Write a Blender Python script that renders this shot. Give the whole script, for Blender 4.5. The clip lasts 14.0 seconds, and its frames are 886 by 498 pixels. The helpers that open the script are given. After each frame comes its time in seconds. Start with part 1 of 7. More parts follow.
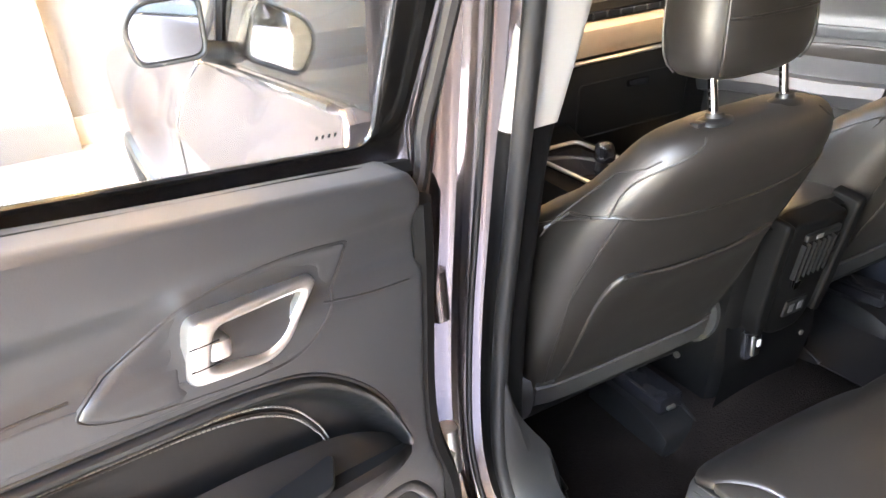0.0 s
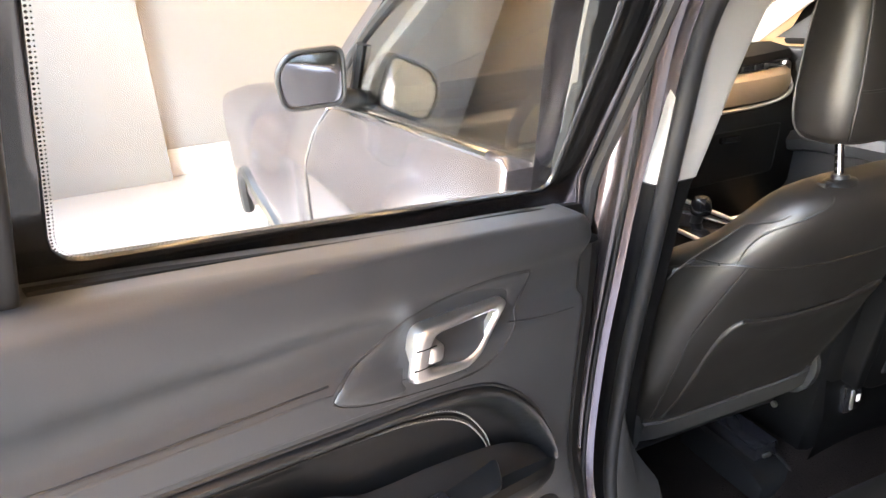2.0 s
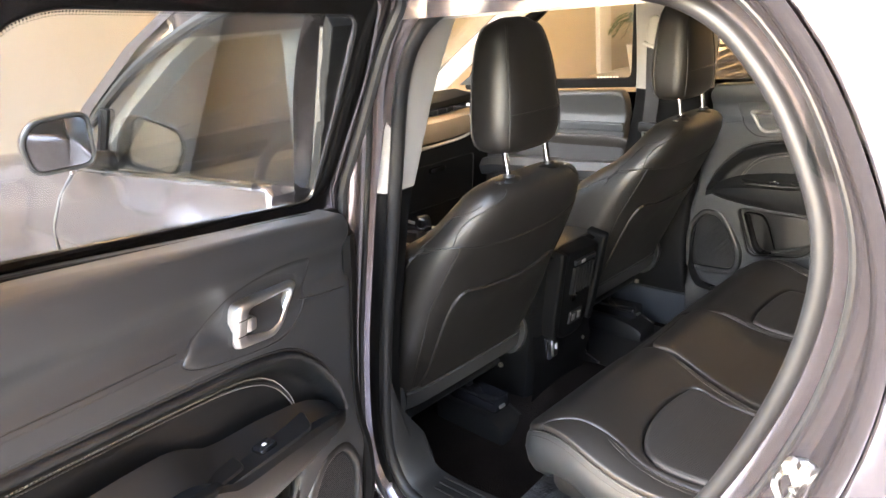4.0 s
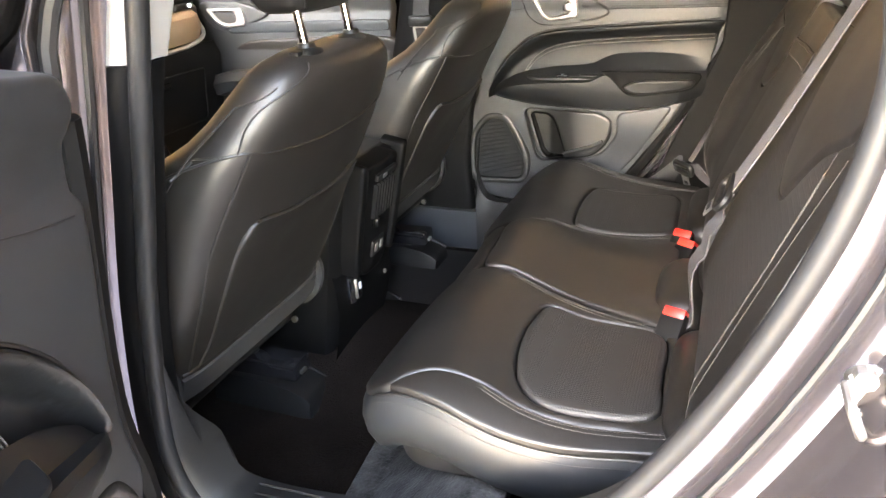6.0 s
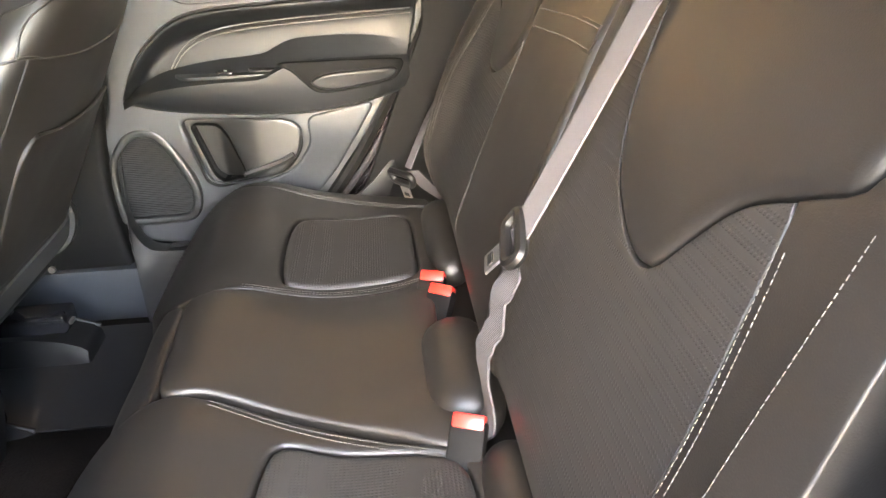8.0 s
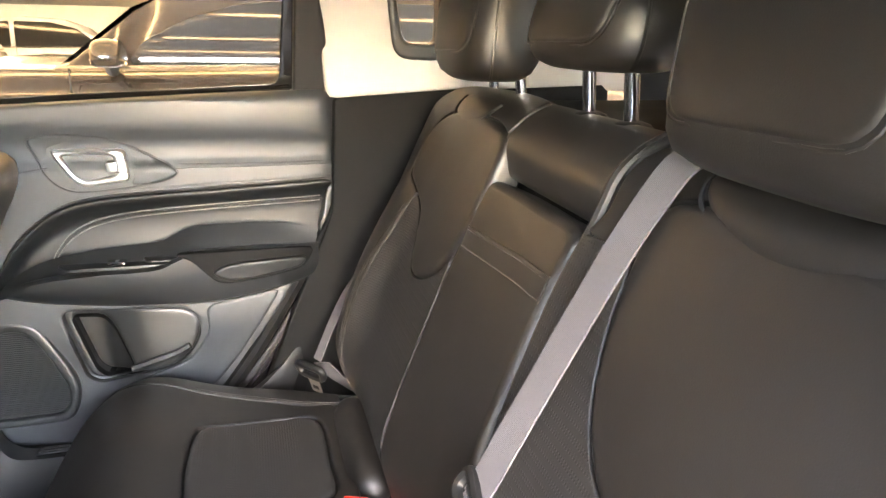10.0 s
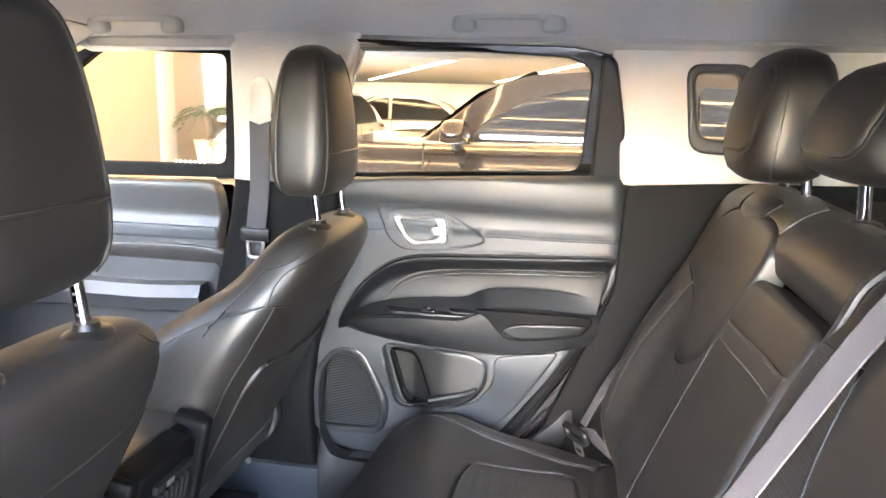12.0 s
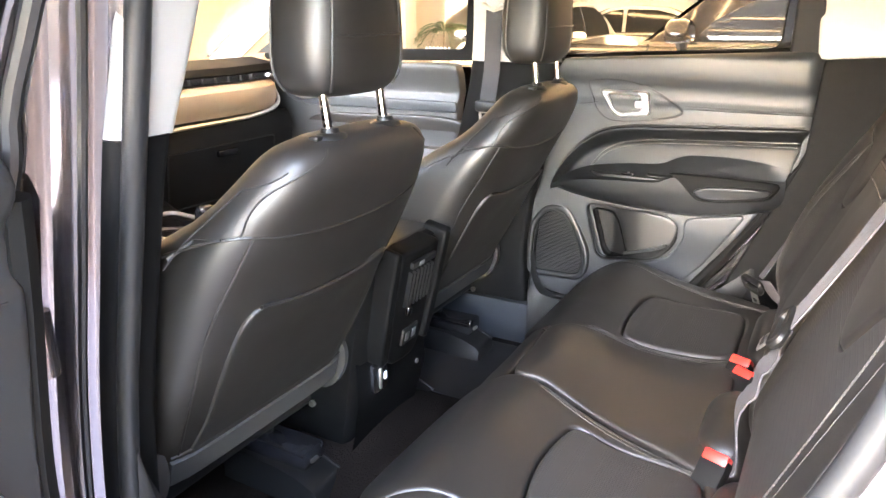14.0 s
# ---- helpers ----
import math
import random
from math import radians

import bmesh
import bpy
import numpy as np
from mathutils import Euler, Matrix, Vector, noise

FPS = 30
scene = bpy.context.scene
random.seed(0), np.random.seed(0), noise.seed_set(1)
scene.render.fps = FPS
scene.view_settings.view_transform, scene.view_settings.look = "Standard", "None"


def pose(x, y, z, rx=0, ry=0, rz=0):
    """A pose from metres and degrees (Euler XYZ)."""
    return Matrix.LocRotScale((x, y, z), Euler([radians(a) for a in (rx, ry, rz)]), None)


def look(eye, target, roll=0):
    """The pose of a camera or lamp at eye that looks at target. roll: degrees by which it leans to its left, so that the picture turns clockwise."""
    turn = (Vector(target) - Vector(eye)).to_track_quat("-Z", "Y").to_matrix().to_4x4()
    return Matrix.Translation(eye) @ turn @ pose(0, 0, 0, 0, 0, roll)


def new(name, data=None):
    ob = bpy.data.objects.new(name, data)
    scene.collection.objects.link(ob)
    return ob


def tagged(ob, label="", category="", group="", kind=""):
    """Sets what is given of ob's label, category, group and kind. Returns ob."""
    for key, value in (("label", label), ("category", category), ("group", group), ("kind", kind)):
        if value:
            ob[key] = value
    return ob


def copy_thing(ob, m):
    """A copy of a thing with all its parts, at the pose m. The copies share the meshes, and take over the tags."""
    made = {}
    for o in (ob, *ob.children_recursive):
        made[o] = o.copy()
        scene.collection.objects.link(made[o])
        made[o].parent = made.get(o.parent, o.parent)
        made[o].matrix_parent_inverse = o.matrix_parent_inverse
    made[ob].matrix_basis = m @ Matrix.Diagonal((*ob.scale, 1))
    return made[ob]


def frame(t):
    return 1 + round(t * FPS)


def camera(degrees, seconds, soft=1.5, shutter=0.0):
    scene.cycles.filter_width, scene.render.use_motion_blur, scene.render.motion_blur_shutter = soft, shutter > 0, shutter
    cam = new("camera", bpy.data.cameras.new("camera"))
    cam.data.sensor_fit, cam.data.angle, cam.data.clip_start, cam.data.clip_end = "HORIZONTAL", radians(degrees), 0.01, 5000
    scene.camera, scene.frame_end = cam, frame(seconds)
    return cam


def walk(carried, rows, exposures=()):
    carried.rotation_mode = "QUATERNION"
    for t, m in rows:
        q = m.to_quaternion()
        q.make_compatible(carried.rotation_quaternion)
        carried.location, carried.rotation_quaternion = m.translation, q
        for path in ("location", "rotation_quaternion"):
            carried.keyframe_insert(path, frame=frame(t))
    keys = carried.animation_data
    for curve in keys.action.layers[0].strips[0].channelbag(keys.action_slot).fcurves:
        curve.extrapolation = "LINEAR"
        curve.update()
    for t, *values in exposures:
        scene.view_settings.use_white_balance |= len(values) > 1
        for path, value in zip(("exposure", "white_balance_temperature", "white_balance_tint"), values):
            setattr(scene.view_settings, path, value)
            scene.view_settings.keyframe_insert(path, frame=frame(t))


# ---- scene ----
cam = camera(64.0, 14.0)
# light levels
SKY, SUN, LEDS = 0.15, 0.5, 1.2
EXPOSURES = [(0, 6.35, 7100, 15), (1.5, 6.1, 7100, 15), (2.4, 5.5, 7000, 15), (3.2, 5.45, 7000, 15), (5.5, 5.75, 7200, 14), (6.5, 6.25, 7250, 14), (7.5, 6.65, 7250, 14), (10.5, 6.3, 6500, 14), (11.5, 6.4, 6150, 14), (12.5, 6.55, 6100, 15), (14, 6.45, 6650, 15)]
PATH = [
    (0, (-1.148, -0.643, 1.269), (-0.369, 0.99, 0.417), -5.9),
    (0.5, (-1.185, -0.645, 1.262), (-0.477, 1.017, 0.404), -4.6),
    (1, (-1.221, -0.622, 1.253), (-0.555, 1.065, 0.41), -3.9),
    (1.5, (-1.267, -0.631, 1.277), (-0.614, 1.086, 0.485), -4.0),
    (2, (-1.312, -0.683, 1.31), (-0.632, 1.053, 0.585), -4.4),
    (2.5, (-1.37, -0.78, 1.333), (-0.602, 0.941, 0.665), -4.6),
    (3, (-1.459, -0.89, 1.348), (-0.508, 0.752, 0.716), -4.8),
    (3.2, (-1.504, -0.91, 1.347), (-0.458, 0.677, 0.725), -5.0),
    (5.3, (-1.512, -0.759, 1.218), (0.05, 0.229, 0.455), -4.3),
    (5.5, (-1.45, -0.699, 1.191), (0.148, 0.213, 0.407), -4.0),
    (5.8, (-1.378, -0.631, 1.164), (0.28, 0.147, 0.362), -3.4),
    (6, (-1.312, -0.552, 1.141), (0.37, 0.148, 0.316), -3.6),
    (6.5, (-1.199, -0.459, 1.108), (0.529, 0.054, 0.242), -3.6),
    (7, (-1.069, -0.439, 1.08), (0.687, -0.09, 0.189), -3.6),
    (7.5, (-0.951, -0.448, 1.07), (0.827, -0.324, 0.163), -2.8),
    (8, (-0.835, -0.435, 1.066), (0.944, -0.58, 0.163), -2.0),
    (8.2, (-0.802, -0.43, 1.068), (0.973, -0.668, 0.177), -1.6),
    (10.3, (-0.727, -0.379, 1.195), (1.128, -0.874, 0.633), 1.3),
    (10.5, (-0.735, -0.381, 1.206), (1.142, -0.819, 0.671), 1.3),
    (11, (-0.77, -0.396, 1.225), (1.165, -0.576, 0.756), 1.1),
    (11.5, (-0.817, -0.418, 1.228), (1.133, -0.309, 0.798), 1.3),
    (12, (-0.859, -0.443, 1.217), (1.063, -0.075, 0.804), 1.5),
    (12.5, (-0.912, -0.465, 1.206), (0.967, 0.061, 0.767), 1.0),
    (13, (-1.019, -0.499, 1.195), (0.82, 0.113, 0.701), 0.5),
    (13.5, (-1.136, -0.561, 1.206), (0.635, 0.171, 0.634), 0.0),
    (14, (-1.187, -0.595, 1.15), (0.469, 0.333, 0.519), -0.1),
]
walk(cam, [(t, look(e, g, r)) for t, e, g, r in PATH], EXPOSURES)

# ---- world, sun, large lights ----
world = bpy.data.worlds.new("world")
scene.world = world
world.use_nodes = True
_nt = world.node_tree
_sky = _nt.nodes.new("ShaderNodeTexSky")
_sky.sky_type, _sky.sun_disc = "NISHITA", False
_sky.sun_elevation, _sky.sun_rotation = radians(24), radians(277)
_sky.air_density, _sky.dust_density = 1.0, 0.6
_bg = _nt.nodes["Background"]
_nt.links.new(_sky.outputs["Color"], _bg.inputs["Color"])
_bg.inputs["Strength"].default_value = SKY
_sun = bpy.data.lights.new("sun", "SUN")
_sun.energy, _sun.angle, _sun.color = SUN, radians(110), (0.88, 0.94, 1.0)
new("sun", _sun).matrix_world = look((-4.65, 0.55, 2.1), (0, 0, 0))


# ---- small tools ----
def nd(mat, kind, **inputs):
    n = mat.node_tree.nodes.new(kind)
    for k, v in inputs.items():
        n.inputs[k.replace("_", " ")].default_value = v
    return n


def surface(name, color, rough=0.5, metal=0.0, var=0.12, grain=120.0, bump=0.15, coat=0.0, pattern="noise", spec=0.5, stain=6.0, dist=0.0006, sheen=0.0):
    """A principled surface with variation at two scales and a fine relief."""
    m = bpy.data.materials.new(name)
    m.use_nodes = True
    nt = m.node_tree
    p = nt.nodes["Principled BSDF"]
    p.inputs["Roughness"].default_value, p.inputs["Metallic"].default_value = rough, metal
    p.inputs["Coat Weight"].default_value, p.inputs["Specular IOR Level"].default_value = coat, spec
    p.inputs["Sheen Weight"].default_value = sheen
    p.inputs["Coat Roughness"].default_value = 0.05
    tc = nt.nodes.new("ShaderNodeTexCoord")
    big = nd(m, "ShaderNodeTexNoise", Scale=stain, Detail=4.0)
    fine = nd(m, "ShaderNodeTexNoise", Scale=grain, Detail=3.0)
    nt.links.new(tc.outputs["Object"], big.inputs["Vector"])
    nt.links.new(tc.outputs["Object"], fine.inputs["Vector"])
    add = nt.nodes.new("ShaderNodeMath")
    add.operation = "MULTIPLY_ADD"
    nt.links.new(fine.outputs["Fac"], add.inputs[0])
    add.inputs[1].default_value = 0.35
    nt.links.new(big.outputs["Fac"], add.inputs[2])
    ramp = nd(m, "ShaderNodeMapRange")
    ramp.inputs["From Min"].default_value, ramp.inputs["From Max"].default_value = 0.35, 1.0
    ramp.inputs["To Min"].default_value, ramp.inputs["To Max"].default_value = 1 - var, 1 + var
    nt.links.new(add.outputs[0], ramp.inputs["Value"])
    mul = nt.nodes.new("ShaderNodeMix")
    mul.data_type, mul.blend_type = "RGBA", "MULTIPLY"
    mul.inputs[0].default_value = 1.0
    mul.inputs[6].default_value = (*color, 1)
    nt.links.new(ramp.outputs[0], mul.inputs[7])
    nt.links.new(mul.outputs[2], p.inputs["Base Color"])
    rr = nd(m, "ShaderNodeMapRange")
    rr.inputs["To Min"].default_value, rr.inputs["To Max"].default_value = max(0.02, rough * 0.82), min(1, rough * 1.18)
    nt.links.new(big.outputs["Fac"], rr.inputs["Value"])
    nt.links.new(rr.outputs[0], p.inputs["Roughness"])
    if bump:
        b = nd(m, "ShaderNodeBump", Strength=bump, Distance=dist)
        if pattern == "noise":
            nt.links.new(fine.outputs["Fac"], b.inputs["Height"])
        elif pattern == "leather":
            v = nd(m, "ShaderNodeTexVoronoi", Scale=grain)
            v.feature = "DISTANCE_TO_EDGE"
            nt.links.new(tc.outputs["Object"], v.inputs["Vector"])
            nt.links.new(v.outputs["Distance"], b.inputs["Height"])
        elif pattern == "dots":
            v = nd(m, "ShaderNodeTexVoronoi", Scale=grain, Randomness=0.0)
            nt.links.new(tc.outputs["Object"], v.inputs["Vector"])
            s = nd(m, "ShaderNodeMapRange")
            s.inputs["From Min"].default_value, s.inputs["From Max"].default_value = 0.25, 0.4
            nt.links.new(v.outputs["Distance"], s.inputs["Value"])
            nt.links.new(s.outputs[0], b.inputs["Height"])
            dark = nt.nodes.new("ShaderNodeMix")
            dark.data_type = "RGBA"
            dark.inputs[6].default_value = (*[c * 0.55 for c in color], 1)
            nt.links.new(s.outputs[0], dark.inputs[0])
            nt.links.new(mul.outputs[2], dark.inputs[7])
            nt.links.new(dark.outputs[2], p.inputs["Base Color"])
        elif pattern == "ribs":
            w = nd(m, "ShaderNodeTexWave", Scale=grain)
            w.bands_direction = "Z"
            nt.links.new(tc.outputs["Object"], w.inputs["Vector"])
            nt.links.new(w.outputs["Fac"], b.inputs["Height"])
        elif pattern == "weave":
            w = nd(m, "ShaderNodeTexWave", Scale=grain)
            w.bands_direction = "DIAGONAL"
            nt.links.new(tc.outputs["Object"], w.inputs["Vector"])
            nt.links.new(w.outputs["Fac"], b.inputs["Height"])
        nt.links.new(b.outputs[0], p.inputs["Normal"])
    return m


def pane_material(name, tint, gloss=0.02, f0=0.04):
    """A thin sheet of glass: tinted and clear, with a Fresnel gloss."""
    m = bpy.data.materials.new(name)
    m.use_nodes = True
    nt = m.node_tree
    nt.nodes.remove(nt.nodes["Principled BSDF"])
    out = nt.nodes["Material Output"]
    clear = nt.nodes.new("ShaderNodeBsdfTransparent")
    clear.inputs["Color"].default_value = (*tint, 1)
    gl = nt.nodes.new("ShaderNodeBsdfGlossy")
    gl.inputs["Roughness"].default_value = gloss
    lw = nd(m, "ShaderNodeLayerWeight", Blend=0.5)
    pw = nt.nodes.new("ShaderNodeMath")
    pw.operation = "POWER"
    nt.links.new(lw.outputs["Facing"], pw.inputs[0])
    pw.inputs[1].default_value = 5.0
    fr = nt.nodes.new("ShaderNodeMath")
    fr.operation = "MULTIPLY_ADD"
    nt.links.new(pw.outputs[0], fr.inputs[0])
    fr.inputs[1].default_value, fr.inputs[2].default_value = 1 - f0, f0
    mx = nt.nodes.new("ShaderNodeMixShader")
    nt.links.new(fr.outputs[0], mx.inputs[0])
    nt.links.new(clear.outputs[0], mx.inputs[1])
    nt.links.new(gl.outputs[0], mx.inputs[2])
    nt.links.new(mx.outputs[0], out.inputs["Surface"])
    return m


def glow(name, color, strength):
    m = bpy.data.materials.new(name)
    m.use_nodes = True
    p = m.node_tree.nodes["Principled BSDF"]
    p.inputs["Base Color"].default_value = (*color, 1)
    p.inputs["Emission Color"].default_value = (*color, 1)
    p.inputs["Emission Strength"].default_value = strength
    return m


def ramp01(x, a, b):
    t = min(1, max(0, (x - a) / (b - a)))
    return t * t * (3 - 2 * t)


def thing(name, label, category, at=(0, 0, 0), group="", kind=""):
    ob = new(name)
    ob.empty_display_size = 0.05
    ob.matrix_basis = Matrix.Translation(at)
    return tagged(ob, label, category, group, kind)


def turn_out(me, toward=None):
    """Turns a closed mesh's faces outwards, and an open one's towards a point."""
    bm = bmesh.new()
    bm.from_mesh(me)
    wrong = False
    if toward is not None:
        wrong = sum(f.normal.dot(Vector(toward) - f.calc_center_median()) * f.calc_area() for f in bm.faces) < 0
    elif all(len(e.link_faces) == 2 for e in bm.edges):
        wrong = bm.calc_volume(signed=True) < 0
    if wrong:
        bmesh.ops.reverse_faces(bm, faces=bm.faces)
        bm.to_mesh(me)
    bm.free()


def part(name, geo, material, parent=None, label="", smooth=40, kind="", category="", toward=None):
    """Links one mesh object; geo is (vertices, faces) in the world, or a bmesh."""
    me = bpy.data.meshes.new(name)
    if isinstance(geo, tuple):
        me.from_pydata([tuple(v) for v in geo[0]], [], geo[1])
    else:
        geo.to_mesh(me)
        geo.free()
    me.validate()
    turn_out(me, toward)
    me.polygons.foreach_set("use_smooth", [True] * len(me.polygons))
    if smooth:
        me.set_sharp_from_angle(angle=radians(smooth))
    me.materials.append(material)
    ob = new(name, me)
    if parent is not None:
        top = parent
        m = parent.matrix_basis.copy()
        while top.parent is not None:
            top = top.parent
            m = top.matrix_basis @ m
        ob.parent = parent
        ob.matrix_basis = m.inverted()
    return tagged(ob, label, category, "", kind)


def lerp(a, b, t):
    return a + (b - a) * t


def curve_of(pairs, x):
    """Smooth value at x from a few (x, value) pairs in rising order."""
    xs, ys = zip(*pairs)
    if x <= xs[0]:
        return ys[0]
    if x >= xs[-1]:
        return ys[-1]
    i = max(k for k in range(len(xs) - 1) if xs[k] <= x)
    d = [(ys[min(k + 1, len(xs) - 1)] - ys[max(k - 1, 0)]) / (xs[min(k + 1, len(xs) - 1)] - xs[max(k - 1, 0)]) for k in (i, i + 1)]
    w = xs[i + 1] - xs[i]
    t = (x - xs[i]) / w
    return (2 * t**3 - 3 * t**2 + 1) * ys[i] + (t**3 - 2 * t**2 + t) * w * d[0] + (3 * t**2 - 2 * t**3) * ys[i + 1] + (t**3 - t**2) * w * d[1]


def spline(pts, n=6, closed=False):
    """Points along a smooth curve through the given ones."""
    p = [np.array(q, float) for q in pts]
    k = len(p)
    out = []
    for i in range(k if closed else k - 1):
        a, b, c, d = (p[(i + j) % k] if closed else p[min(max(i + j, 0), k - 1)] for j in (-1, 0, 1, 2))
        for s in range(n):
            t = s / n
            out.append(0.5 * (2 * b + (c - a) * t + (2 * a - 5 * b + 4 * c - d) * t * t + (3 * b - a - 3 * c + d) * t**3))
    if not closed:
        out.append(p[-1])
    return out


def rounded(pts, r=0.02, n=5):
    """A closed outline with its corners rounded."""
    p = [np.array(q, float) for q in pts]
    out = []
    for i, b in enumerate(p):
        a, c = p[i - 1], p[(i + 1) % len(p)]
        u, v = a - b, c - b
        lu, lv = np.linalg.norm(u), np.linalg.norm(v)
        k = min(r, 0.45 * lu, 0.45 * lv)
        s, e = b + u / lu * k, b + v / lv * k
        for j in range(n + 1):
            t = j / n
            out.append((1 - t) ** 2 * s + 2 * t * (1 - t) * b + t * t * e)
    return out


def loft(rings, cap=True, closed=True):
    """A skin over rings of as many points each."""
    n = len(rings[0])
    v = [tuple(q) for r in rings for q in r]
    f = []
    for i in range(len(rings) - 1):
        for j in range(n if closed else n - 1):
            k = (j + 1) % n
            f.append((i * n + j, i * n + k, (i + 1) * n + k, (i + 1) * n + j))
    if cap and closed:
        f.append(tuple(reversed(range(n))))
        f.append(tuple(range((len(rings) - 1) * n, len(rings) * n)))
    return v, f


def tube(pts, r, seg=8, closed=False, flat=1.0, up=(0, 0, 1)):
    """A round or flattened bar along points."""
    p = [Vector(q) for q in pts]
    rings = []
    side = None
    for i, q in enumerate(p):
        a = p[i - 1] if (i or closed) else q
        b = p[(i + 1) % len(p)] if (i < len(p) - 1 or closed) else q
        t = (b - a).normalized()
        if side is None:
            side = t.cross(Vector(up))
            if side.length < 1e-3:
                side = t.cross(Vector((1, 0, 0)))
        side = (side - t * side.dot(t)).normalized()
        nn = t.cross(side)
        rad = r(i / max(1, len(p) - 1)) if callable(r) else r
        rings.append([q + side * (rad * math.cos(2 * math.pi * k / seg)) + nn * (rad * flat * math.sin(2 * math.pi * k / seg)) for k in range(seg)])
    if closed:
        rings.append(rings[0])
    return loft(rings, cap=not closed)


def ribbon(pts, width, across, thick=0.0015):
    """A flat strap along points; across: a direction, or one for each point."""
    rings = []
    p = [Vector(q) for q in pts]
    for i, q in enumerate(p):
        t = (p[min(i + 1, len(p) - 1)] - p[max(i - 1, 0)]).normalized()
        ac = Vector(across[i] if isinstance(across, list) else across)
        ac = (ac - t * ac.dot(t)).normalized()
        nn = t.cross(ac) * thick
        w = ac * (width[i] if isinstance(width, list) else width) / 2
        rings.append([q - w - nn, q + w - nn, q + w + nn, q - w + nn])
    return loft(rings)


def box(x0, x1, y0, y1, z0, z1, bevel=0.006, seg=2):
    bm = bmesh.new()
    bmesh.ops.create_cube(bm, size=1)
    for v in bm.verts:
        v.co = Vector((lerp(x0, x1, v.co.x + 0.5), lerp(y0, y1, v.co.y + 0.5), lerp(z0, z1, v.co.z + 0.5)))
    if bevel:
        bmesh.ops.bevel(bm, geom=list(bm.edges), offset=bevel, segments=seg, profile=0.5, affect="EDGES")
    return bm


def moved(geo, m):
    """The same geometry under a matrix."""
    if isinstance(geo, tuple):
        return [m @ Vector(v) for v in geo[0]], geo[1]
    bmesh.ops.transform(geo, matrix=m, verts=geo.verts)
    return geo


def joined(*geos):
    v, f = [], []
    for g in geos:
        k = len(v)
        v += [tuple(q) for q in g[0]]
        f += [tuple(i + k for i in face) for face in g[1]]
    return v, f


def slab(outline, m, thick, bevel=0.002):
    """A plate with that outline, its front at h = 0, thick behind; m maps (u, v, h)."""
    o = [np.array(q[:2], float) for q in outline]
    c = sum(o) / len(o)
    inner = [q + (c - q) * min(0.5, bevel / max(1e-6, np.linalg.norm(c - q))) for q in o]
    rings = [[(*q, -thick) for q in o], [(*q, -bevel) for q in o], [(*q, 0) for q in inner]]
    v, f = loft(rings)
    return moved((v, f), m)


def inside_distance(poly, u, v):
    """Distance from each point to the outline, positive inside."""
    px, py = poly[:, 0], poly[:, 1]
    qx, qy = np.roll(px, -1), np.roll(py, -1)
    best = np.full(u.shape, 1e9)
    odd = np.zeros(u.shape, bool)
    for ax, ay, bx, by in zip(px, py, qx, qy):
        dx, dy = bx - ax, by - ay
        t = np.clip(((u - ax) * dx + (v - ay) * dy) / (dx * dx + dy * dy + 1e-15), 0, 1)
        best = np.minimum(best, (u - ax - t * dx) ** 2 + (v - ay - t * dy) ** 2)
        if abs(dy) > 1e-12:
            odd ^= ((ay > v) != (by > v)) & (u < ax + (v - ay) * dx / dy)
    return np.where(odd, 1, -1) * np.sqrt(best)


